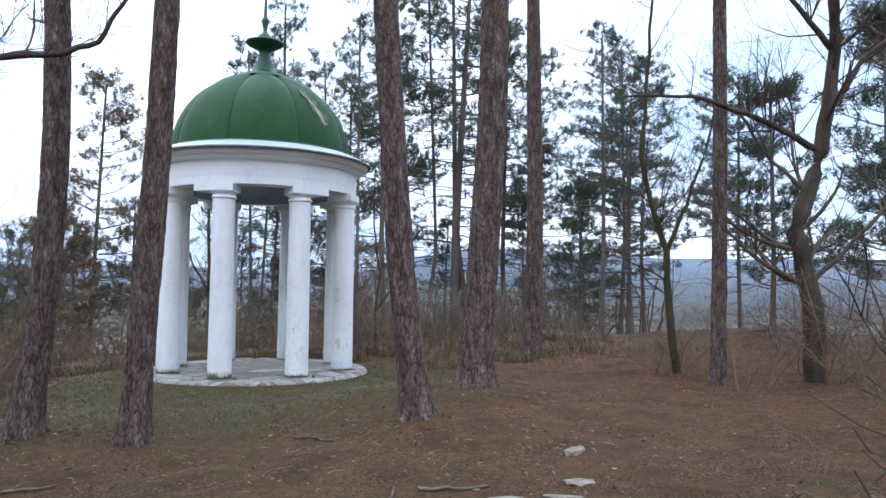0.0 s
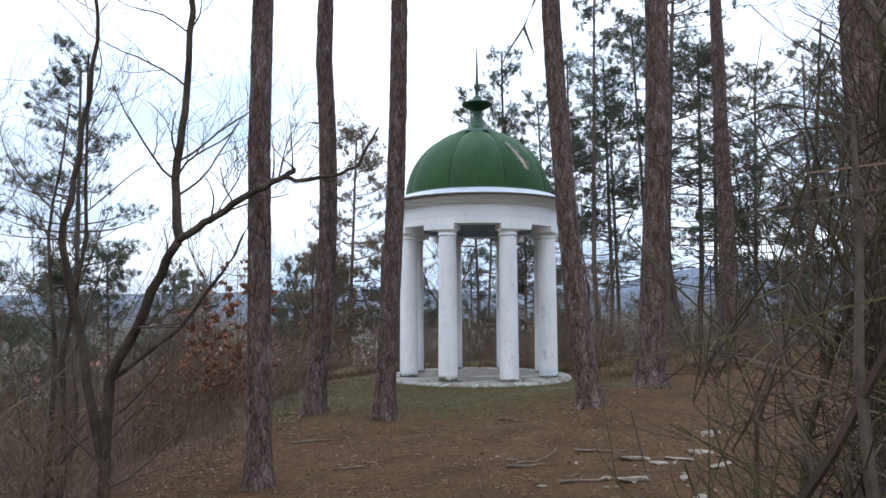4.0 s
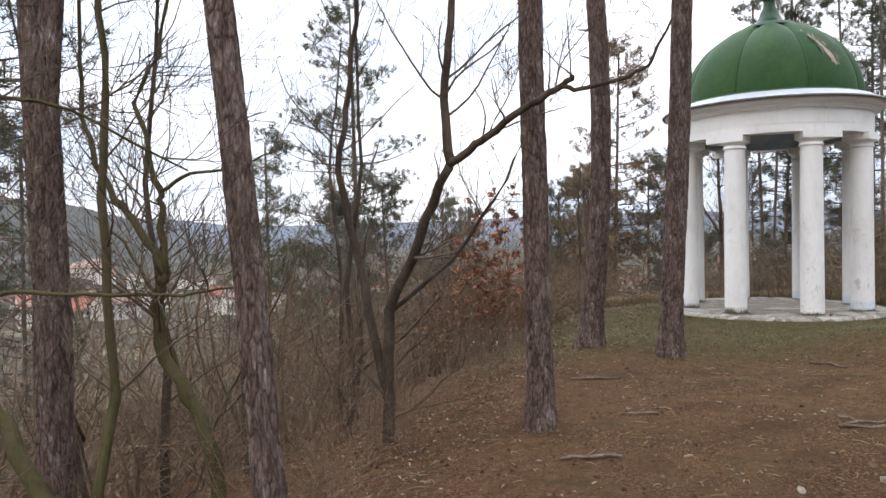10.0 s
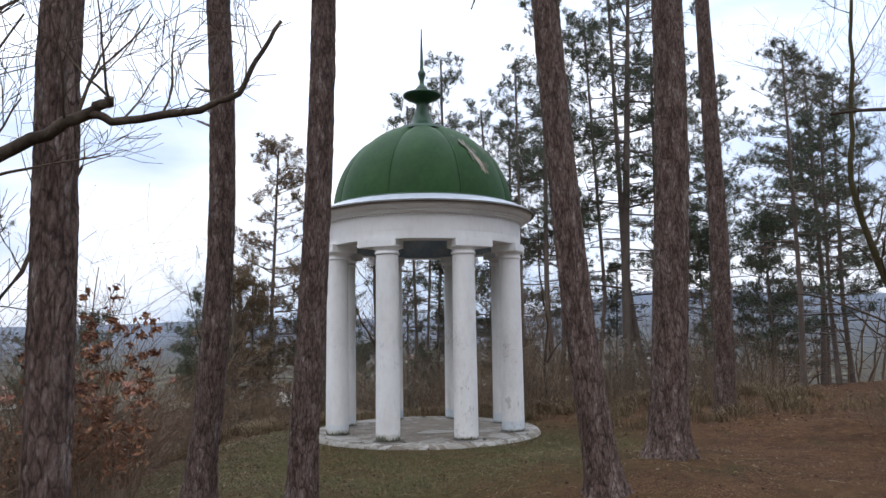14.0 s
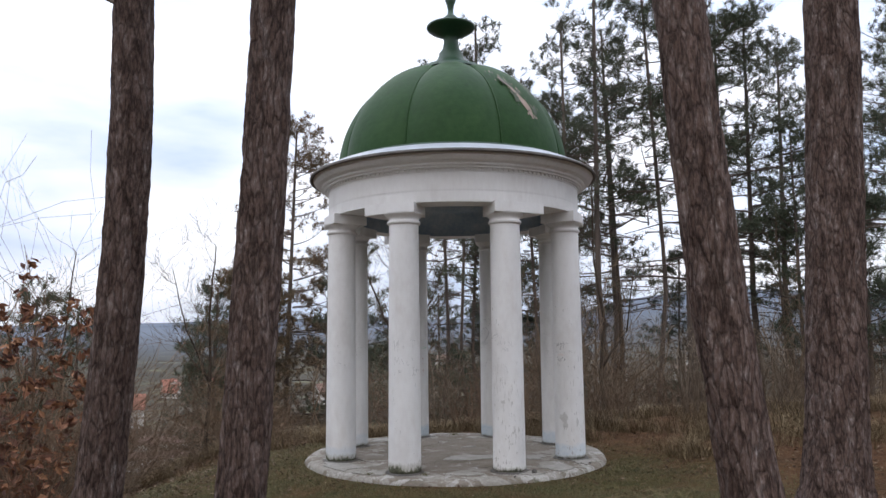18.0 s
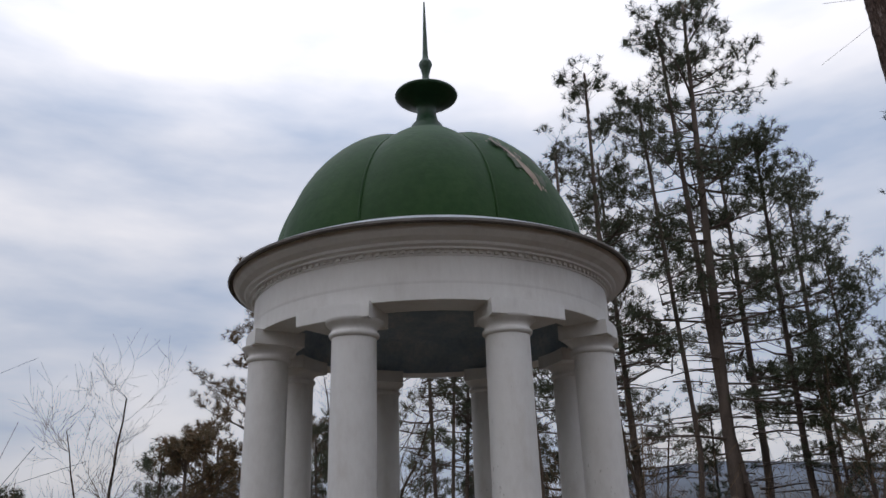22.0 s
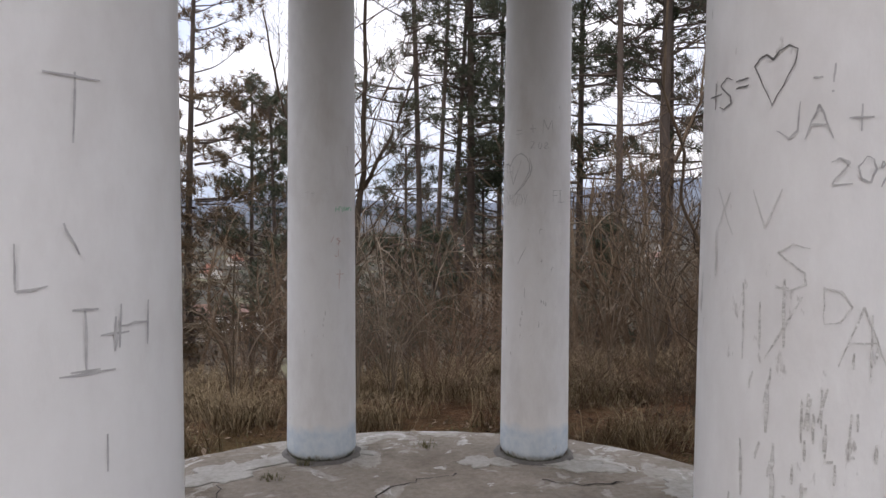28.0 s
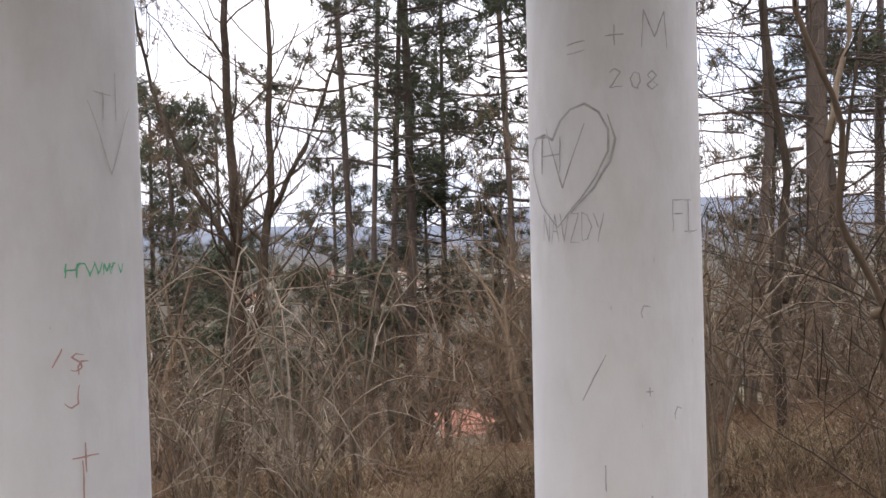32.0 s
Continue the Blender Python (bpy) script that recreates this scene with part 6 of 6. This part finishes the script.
# marks on the west columns
for k, base in ((LF_, 1.3), (LB_, 1.35), (RB_, 1.4)):
    for i in range(9):
        mark(k, random.choice("HTLNM+=/"), rnd(-0.13, 0.13), base + rnd(-0.18, 0.15), rnd(0.025, 0.05), 0.0025, random.choice((PENCIL, GREY_STAIN)))


for k in range(8):
    collar, n = Soup(), 48
    for i in range(n):
        a = TAU * i / n
        q = 0.012 * noise.noise(Vector((math.cos(a) * 3, math.sin(a) * 3, k * 2.0)))
        for r, z in ((0.215 + 2 * q, 0.0), (0.204 + q, 0.009), (0.18, 0.013)):
            collar.v.append(Vector((r * math.cos(a), r * math.sin(a), z)))
    for i in range(n):
        a, b2 = 3 * i, 3 * ((i + 1) % n)
        collar.f.extend(((a, a + 1, b2 + 1, b2), (a + 1, a + 2, b2 + 2, b2 + 1)))
    part("mortar_collar", collar, DARK_CONCRETE, column_parts[k])

# bare streak on the dome
s = Soup()
n = 14
for i in range(n + 1):
    f = i / n
    az = FRONT + radians(41.8 - 13 * f ** 1.5)
    r, z = dome_point(0.235 + 0.33 * f)
    w = radians((0.5 + 2.6 * math.sin(math.pi * min(1, f * 1.4)) ** 1.0 * (1 - 0.7 * f)) * (0.8 + 0.6 * noise.noise(Vector((f * 5, 1, 1)))))
    for q in (-w, w):
        s.v.append(Vector(((r * 1.009 + 0.003) * math.cos(az + q), (r * 1.009 + 0.003) * math.sin(az + q), z + 0.001)))
for i in range(n):
    s.f.append((2 * i, 2 * i + 1, 2 * i + 3, 2 * i + 2))
part("bare_streak", s, BARE, temple, "long bare patch where the green paint is gone")
spots = [(36.0, 0.42, 4.5, 0.10, 2.0, 0), (31, 0.54, 3.0, 0.09, 4.0, 0), (45, 0.32, 2.5, 0.06, 7.0, 0), (50, 0.5, 3.5, 0.10, 9.0, 0)]
random.seed(77)
for i in range(34):
    f = random.random()
    spots.append((41 - 13 * f ** 1.5 + random.gauss(0, 3.2), 0.25 + 0.36 * f + random.gauss(0, 0.03), rnd(0.15, 0.7), rnd(0.006, 0.022), 20.0 + i, random.choice((1, 1, 2))))
for az0, u0, wd, hg, sd, mat in spots:
    s, m2 = Soup(), 20
    r, z = dome_point(u0)
    s.v.append(Vector(((r * 1.009 + 0.004 + 0.0005 * mat) * math.cos(FRONT + radians(az0)), (r * 1.009 + 0.004 + 0.0005 * mat) * math.sin(FRONT + radians(az0)), z)))
    for i in range(m2):
        a = TAU * i / m2
        q = 0.7 + 0.8 * noise.noise(Vector((math.cos(a) * 1.6, math.sin(a) * 1.6, sd)))
        r, z = dome_point(u0 + hg * q * math.sin(a))
        w = FRONT + radians(az0 + wd * q * math.cos(a))
        s.v.append(Vector(((r * 1.009 + 0.0025 + 0.0005 * mat) * math.cos(w), (r * 1.009 + 0.0025 + 0.0005 * mat) * math.sin(w), z + 0.001)))
    for i in range(m2):
        s.f.append((0, 1 + i, 1 + (i + 1) % m2))
    part("faded_patch", s, (DULL_GREEN, BARE, RUST)[mat], temple, "faded and flaking paint on the dome")

# cracks and chipped paint on the floor slab
random.seed(31)
for pts in (((-0.6, 0.26), (-0.48, 0.36), (-0.38, 0.47), (-0.29, 0.6), (-0.18, 0.88), (-0.04, 0.98), (0.18, 1.08)), ((-0.5, -0.98), (-0.36, -0.9), (-0.24, -0.78), (0.05, -0.72), (0.3, -0.7)), ((-1.24, -0.38), (-1.2, -0.55), (-1.08, -0.72), (-0.95, -0.82)),
            ((0.1, -1.12), (0.3, -1.2), (0.48, -1.1), (0.7, -1.08)), ((0.55, 0.98), (0.75, 0.9), (0.98, 0.95)), ((-0.8, 0.55), (-0.95, 0.7), (-0.98, 0.95))):
    line = []
    for (x0, y0), (x1, y1) in zip(pts, pts[1:]):
        for i in range(6):
            line.append(Vector((x0 + (x1 - x0) * i / 6 + rnd(-0.02, 0.02), y0 + (y1 - y0) * i / 6 + rnd(-0.02, 0.02), 0.0035)))
    s = Soup()
    for i, p in enumerate(line):
        d = (line[min(i + 1, len(line) - 1)] - line[max(i - 1, 0)]).normalized()
        q = Vector((-d.y, d.x, 0)) * rnd(0.0015, 0.007)
        s.v.extend((p - q, p + q))
    for i in range(len(line) - 1):
        s.f.append((2 * i, 2 * i + 1, 2 * i + 3, 2 * i + 2))
    part("floor_crack", s, CRACK, platform)


# remnants of the old coat, proud of the bare screed
COAT = surface("old_pale_floor_coat", ((0.20, 0.185, 0.16), (0.29, 0.275, 0.245), (0.38, 0.362, 0.33)), 7, 0.85, 0.6, 34, fine=6, fine_mix=0.5)
for i, (x, y, rx, ry, turn) in enumerate(((-1.33, -1.05, 0.34, 0.26, 40), (-0.95, -1.42, 0.28, 0.15, 15), (-1.52, -0.5, 0.16, 0.34, 10), (0.30, 1.24, 0.17, 0.12, 0), (0.78, 1.17, 0.30, 0.13, -20), (-0.98, 1.12, 0.34, 0.18, 35), (1.12, -1.22, 0.30, 0.18, -40),
                                          (1.45, -0.75, 0.15, 0.30, 10), (0.72, -1.52, 0.30, 0.10, -15), (0.22, -0.5, 0.42, 0.22, 10), (0.17, 0.36, 0.13, 0.05, 20), (1.22, 0.85, 0.2, 0.16, 60), (-0.45, 1.45, 0.2, 0.09, -15), (-0.55, -0.45, 0.2, 0.1, 30), (0.95, -0.5, 0.16, 0.22, 0), (0.1, -1.55, 0.22, 0.1, 0))):
    s, n = Soup(), 44
    rim = []
    for j in range(n):
        a = TAU * j / n
        q = 0.75 + 0.5 * noise.noise(Vector((math.cos(a) * 1.4, math.sin(a) * 1.4, i * 3.1))) + 0.3 * noise.noise(Vector((math.cos(a) * 5, math.sin(a) * 5, i * 1.7)))
        u, v = rx * q * math.cos(a), ry * q * math.sin(a)
        c, d = math.cos(radians(turn)), math.sin(radians(turn))
        px, py = x + u * c - v * d, y + u * d + v * c
        k = min(1.0, 1.82 / math.hypot(px, py))
        rim.append(Vector((px * k, py * k, 0.0)))
    mid = Vector((x, y, 0.0))
    for h, inset in ((-0.012, 0.0), (0.0035, 0.0), (0.006, 0.06)):
        s.v.extend(p.lerp(mid, inset) + Vector((0, 0, h)) for p in rim)
    s.v.append(mid + Vector((0, 0, 0.0065)))
    for j in range(n):
        j2 = (j + 1) % n
        for k in range(2):
            s.f.append((k * n + j, k * n + j2, (k + 1) * n + j2, (k + 1) * n + j))
        s.f.append((2 * n + j, 2 * n + j2, 3 * n))
    part("coat_patch", s, COAT, platform)

# tufts of moss and grass rooted in the cracks of the floor
random.seed(33)
for x, y, w in ((-0.75, 1.0, 0.07), (-0.02, 1.5, 0.09), (-0.62, 1.2, 0.05), (-0.95, -1.55, 0.07), (-0.35, -1.62, 0.06)):
    s = Soup()
    for j in range(70):
        a, r = rnd(0, TAU), w * random.random() ** 0.6
        p = Vector((r * math.cos(a), 0.6 * r * math.sin(a), 0.002))
        d = Vector((math.cos(a) * rnd(0, 0.6), math.sin(a) * rnd(0, 0.6), 1)) * rnd(0.012, 0.035)
        q = Vector((-d.y, d.x, 0)).normalized() * 0.0022 if d.xy.length > 1e-6 else Vector((0.002, 0, 0))
        o = len(s.v)
        s.v.extend((p - q, p + q, p + d))
        s.f.append((o, o + 1, o + 2))
    tagged(part("moss_tuft", s, GRASS, m=pose(x, y, 0.003)), "small tuft of moss and grass growing from the floor", "moss", "floor tufts", "stuff")

# ---- stones, chips and fallen wood ----
def chunk(seed, w, d, h):
    """An angular broken piece."""
    bm = bmesh.new()
    bmesh.ops.create_icosphere(bm, subdivisions=1, radius=1.0)
    for v in bm.verts:
        q = 1 + 0.45 * noise.noise(v.co * 1.1 + Vector((seed * 3.7, 0, 0))) + 0.15 * noise.noise(v.co * 3 + Vector((seed, 5, 0)))
        v.co = Vector((max(-0.8, min(0.8, v.co.x * q)) * w, max(-0.8, min(0.8, v.co.y * q)) * d, max(-0.7, min(0.7, v.co.z * q)) * h))
    me = bpy.data.meshes.new("stone")
    bm.to_mesh(me)
    bm.free()
    return me


CHUNKS = [chunk(i, 0.085 + 0.025 * (i % 3), 0.05 + 0.02 * (i % 2), 0.02 + 0.01 * (i % 3)) for i in range(9)]
for me in CHUNKS:
    me.materials.append(STONE)
random.seed(44)


def stone(x, y, sc, label="pale flat broken stone lying on the earth"):
    ob = new("stone", random.choice(CHUNKS))
    ob.matrix_basis = pose(x, y, ground_z(x, y) + 0.012 * sc, rnd(-10, 10), rnd(-10, 10), rnd(0, 360)) @ Matrix.Scale(sc, 4)
    tagged(ob, label, "stone", "broken stones")


# the pile of long broken slabs beside the path
SLABS = [chunk(20 + i, 0.15 + 0.04 * (i % 3), 0.06 + 0.02 * (i % 2), 0.024) for i in range(5)]
for me in SLABS:
    me.materials.append(STONE)
for x, y, turn, sc in ((1.1, -9.1, 80, 0.55), (1.3, -9.21, 4, 1.15), (1.71, -9.24, 70, 0.8), (1.45, -8.54, -6, 1.1), (2.12, -8.89, 40, 0.9), (2.12, -8.29, 12, 0.95), (1.22, -10.23, -4, 1.0), (1.5, -10.06, 60, 0.75), (0.87, -10.25, 25, 0.85),
                       (0.88, -10.49, -10, 0.7), (0.9, -10.7, 30, 0.95), (0.48, -10.82, 15, 0.8), (0.12, -11.2, -15, 0.7), (0.3, -11.64, 30, 0.75), (1.62, -8.75, 20, 0.7), (1.85, -8.6, -20, 0.8), (1.7, -9.7, 50, 0.7), (1.3, -9.75, 0, 0.6)):
    ob = new("stone", random.choice(SLABS))
    ob.matrix_basis = pose(x, y, ground_z(x, y) + 0.014 * sc, rnd(-8, 8), rnd(-6, 6), turn) @ Matrix.Scale(sc, 4)
    tagged(ob, "long flat pale broken stone lying on the earth", "stone", "broken stones")
for i in range(22):
    stone(1.45 + random.gauss(0, 0.45), -9.2 + random.gauss(0, 0.8), rnd(0.2, 0.55))
for i in range(9):
    stone(0.75 + random.gauss(0, 0.35), -10.6 + random.gauss(0, 0.7), rnd(0.3, 0.8))
for i in range(46):
    stone(rnd(-2.2, 3.5), rnd(-13, -3.5), rnd(0.15, 0.4), "small pale stone on the path")
for i in range(16):
    f = random.random()
    stone(-0.2 + 0.4 * f + random.gauss(0, 0.07), -8.6 + 0.5 * f + random.gauss(0, 0.07), rnd(0.12, 0.32), "small white chip of stone on the earth")
stone(2.45, -7.5, 1.3, "flat dark-edged stone on the path")
for x, y, sc in ((0.83, -1.56, 0.42), (0.60, -1.77, 0.16)):
    ob = new("stone", CHUNKS[4].copy())
    ob.data.materials[0] = DARK_CONCRETE
    ob.matrix_basis = pose(x, y, 0.022 * sc / 0.42, 0, 0, 40) @ Matrix.Diagonal((sc * 0.75, sc * 1.5, sc * 3.0, 1))
    tagged(ob, "dark fist-sized stone lying on the temple floor", "stone")

FALLEN = surface("weathered_fallen_wood", ((0.05, 0.036, 0.027), (0.125, 0.09, 0.068), (0.24, 0.185, 0.145)), 8, 0.9, 0.5, 50)
forked = Soup()
for pts, r0, r1 in ((((0.28, -8.62), (0.42, -8.52), (0.56, -8.56), (0.66, -8.45), (0.74, -8.3), (0.79, -8.12)), 0.011, 0.006), (((0.42, -8.52), (0.36, -8.4), (0.24, -8.35)), 0.009, 0.005), (((0.3, -8.6), (0.5, -8.68), (0.62, -8.66)), 0.014, 0.008)):
    forked.tube([Vector((x, y, ground_z(x, y) + 0.02 + 0.03 * i / len(pts))) for i, (x, y) in enumerate(pts)], [r0 + (r1 - r0) * i / (len(pts) - 1) for i in range(len(pts))], 7)
tagged(part("fallen_branch", forked, FALLEN, smooth=True), "weathered forked dead branch lying on the earth", "branch", "fallen branches")
random.seed(51)
for x, y, length, r, turn in ((-1.18, -8.5, 0.3, 0.010, 5), (-1.34, -9.72, 0.42, 0.013, 15), (1.2, -8.2, 0.5, 0.014, -10), (0.9, -9.2, 0.4, 0.012, 5),
                              (-1.8, -7.2, 0.5, 0.012, 10), (0.4, -6.3, 0.5, 0.01, 130)):
    d = Vector((math.cos(radians(turn)), math.sin(radians(turn)), 0))
    pts = []
    for i in range(6):
        p = Vector((x, y, 0)) + d * length * (i / 5 - 0.5) + Vector((-d.y, d.x, 0)) * rnd(-0.03, 0.03)
        pts.append(Vector((p.x, p.y, ground_z(p.x, p.y) + r * 0.8 + rnd(0, 0.015))))
    s = Soup()
    s.tube(pts, [r * rnd(0.6, 1.1) for _ in pts], 7)
    s.tube([pts[2], pts[2] + d * length * 0.2 + Vector((-d.y, d.x, 0)) * length * 0.22 + Vector((0, 0, 0.03))], [r * 0.6, r * 0.3], 5)
    tagged(part("fallen_branch", s, FALLEN, smooth=True), "weathered fallen branch on the ground", "branch", "fallen branches")


# ---- houses in the valley ----
def house(w, d, h, pitch, wall_mat, roof_mat):
    t = thing("house", pose(0, 0, -500), "distant plastered house with a tiled gable roof", "house", "valley houses")
    s = Soup()
    x, y, top = w / 2, d / 2, h + pitch
    for a, b in (((-x, -y), (x, -y)), ((x, -y), (x, y)), ((x, y), (-x, y)), ((-x, y), (-x, -y))):
        s.poly([Vector((*a, -3)), Vector((*b, -3)), Vector((*b, h)), Vector((*a, h))])
    s.poly([Vector((x, -y, h)), Vector((x, y, h)), Vector((x, 0, top))])
    s.poly([Vector((-x, y, h)), Vector((-x, -y, h)), Vector((-x, 0, top))])
    part("wall", s, wall_mat, t)
    s, e, k = Soup(), 0.5, 0.25
    ez = h - pitch * e / y
    for sg in (-1, 1):
        a = [Vector((-x - e, sg * (y + e), ez)), Vector((x + e, sg * (y + e), ez)), Vector((x + e, 0, top)), Vector((-x - e, 0, top))]
        b = [p + Vector((0, 0, k)) for p in a]
        for f in ((a[0], a[1], b[1], b[0]), (b[0], b[1], b[2], b[3]), (a[3], a[2], a[1], a[0]), (a[0], b[0], b[3], a[3]), (a[1], a[2], b[2], b[1])):
            s.poly(list(f))
    part("roof", s, roof_mat, t)
    for i in range(int(w // 3)):
        for lev in range(int(h // 2.7)):
            for sg in (-1, 1):
                s = Soup()
                cx, cz = -x + 1.7 + 3 * i, 1.5 + 2.8 * lev
                s.poly([Vector((cx - 0.55, sg * (y + 0.03), cz - 0.7)), Vector((cx + 0.55, sg * (y + 0.03), cz - 0.7)), Vector((cx + 0.55, sg * (y + 0.03), cz + 0.7)), Vector((cx - 0.55, sg * (y + 0.03), cz + 0.7))][::-sg])
                part("window", s, DARK_GLASS, t)
    s = Soup()
    s.lathe(((0.5, top - 1.2), (0.5, top + 0.9), (0.0, top + 0.9)), 4)
    part("chimney", s, roof_mat, t, m=pose(x * 0.4, 0.6, 0))
    return t


ROOF = surface("orange_roof_tiles", ((0.17, 0.062, 0.04), (0.27, 0.105, 0.066)), 0.4, 0.8, 0, random_mix=0.3)
ROOF_DARK = surface("brown_roof_tiles", ((0.10, 0.06, 0.05), (0.2, 0.11, 0.08)), 0.4, 0.8, 0, random_mix=0.3)
RENDER_WALL = surface("house_render", ((0.30, 0.275, 0.24), (0.58, 0.55, 0.5)), 0.2, 0.9, 0, random_mix=0.5)
DARK_GLASS = surface("dark_window_glass", ((0.02, 0.025, 0.03), (0.05, 0.06, 0.07)), 0.5, 0.2, 0)
HOUSES = [house(11, 8.5, 5.4, 3.6, RENDER_WALL, ROOF), house(14, 9, 5.6, 3.2, RENDER_WALL, ROOF_DARK), house(9, 8, 3.2, 3.8, RENDER_WALL, ROOF), house(24, 11, 5.0, 1.6, RENDER_WALL, ROOF_DARK)]
random.seed(61)
near_houses = ((10.85, 75.0, 2, 0.75, -3.3), (-99.4, 220.0, 0, 1.05, 0.3), (-66.0, 165.0, 3, 0.7, 0.0), (-52.0, 160.0, 1, 0.8, 0.5), (-60.0, 150.0, 3, 0.6, -0.5), (-84.0, 168.0, 1, 0.8, 1.0), (-46.0, 175.0, 3, 0.7, 1.0))
spots = []
for i in range(46):
    az, r = radians(rnd(-66, -8)), rnd(230, 520)
    spots.append((r * math.sin(az), r * math.cos(az), random.choice((0, 0, 1, 2, 2, 3))))
for i in range(8):
    az, r = radians(rnd(-6, 32)), rnd(420, 700)
    spots.append((r * math.sin(az), r * math.cos(az), random.choice((0, 1, 2, 3))))
for x, y, v, sc, dz in near_houses:
    copy_thing(HOUSES[v], pose(x, y, ground_z(x, y) + dz, 0, 0, 20) @ Matrix.Scale(sc, 4))
for x, y, v in spots:
    copy_thing(HOUSES[v], pose(x, y, ground_z(x, y) + 0.3, 0, 0, rnd(0, 180)))
for h in HOUSES:
    for o in (*h.children_recursive, h):
        bpy.data.objects.remove(o)
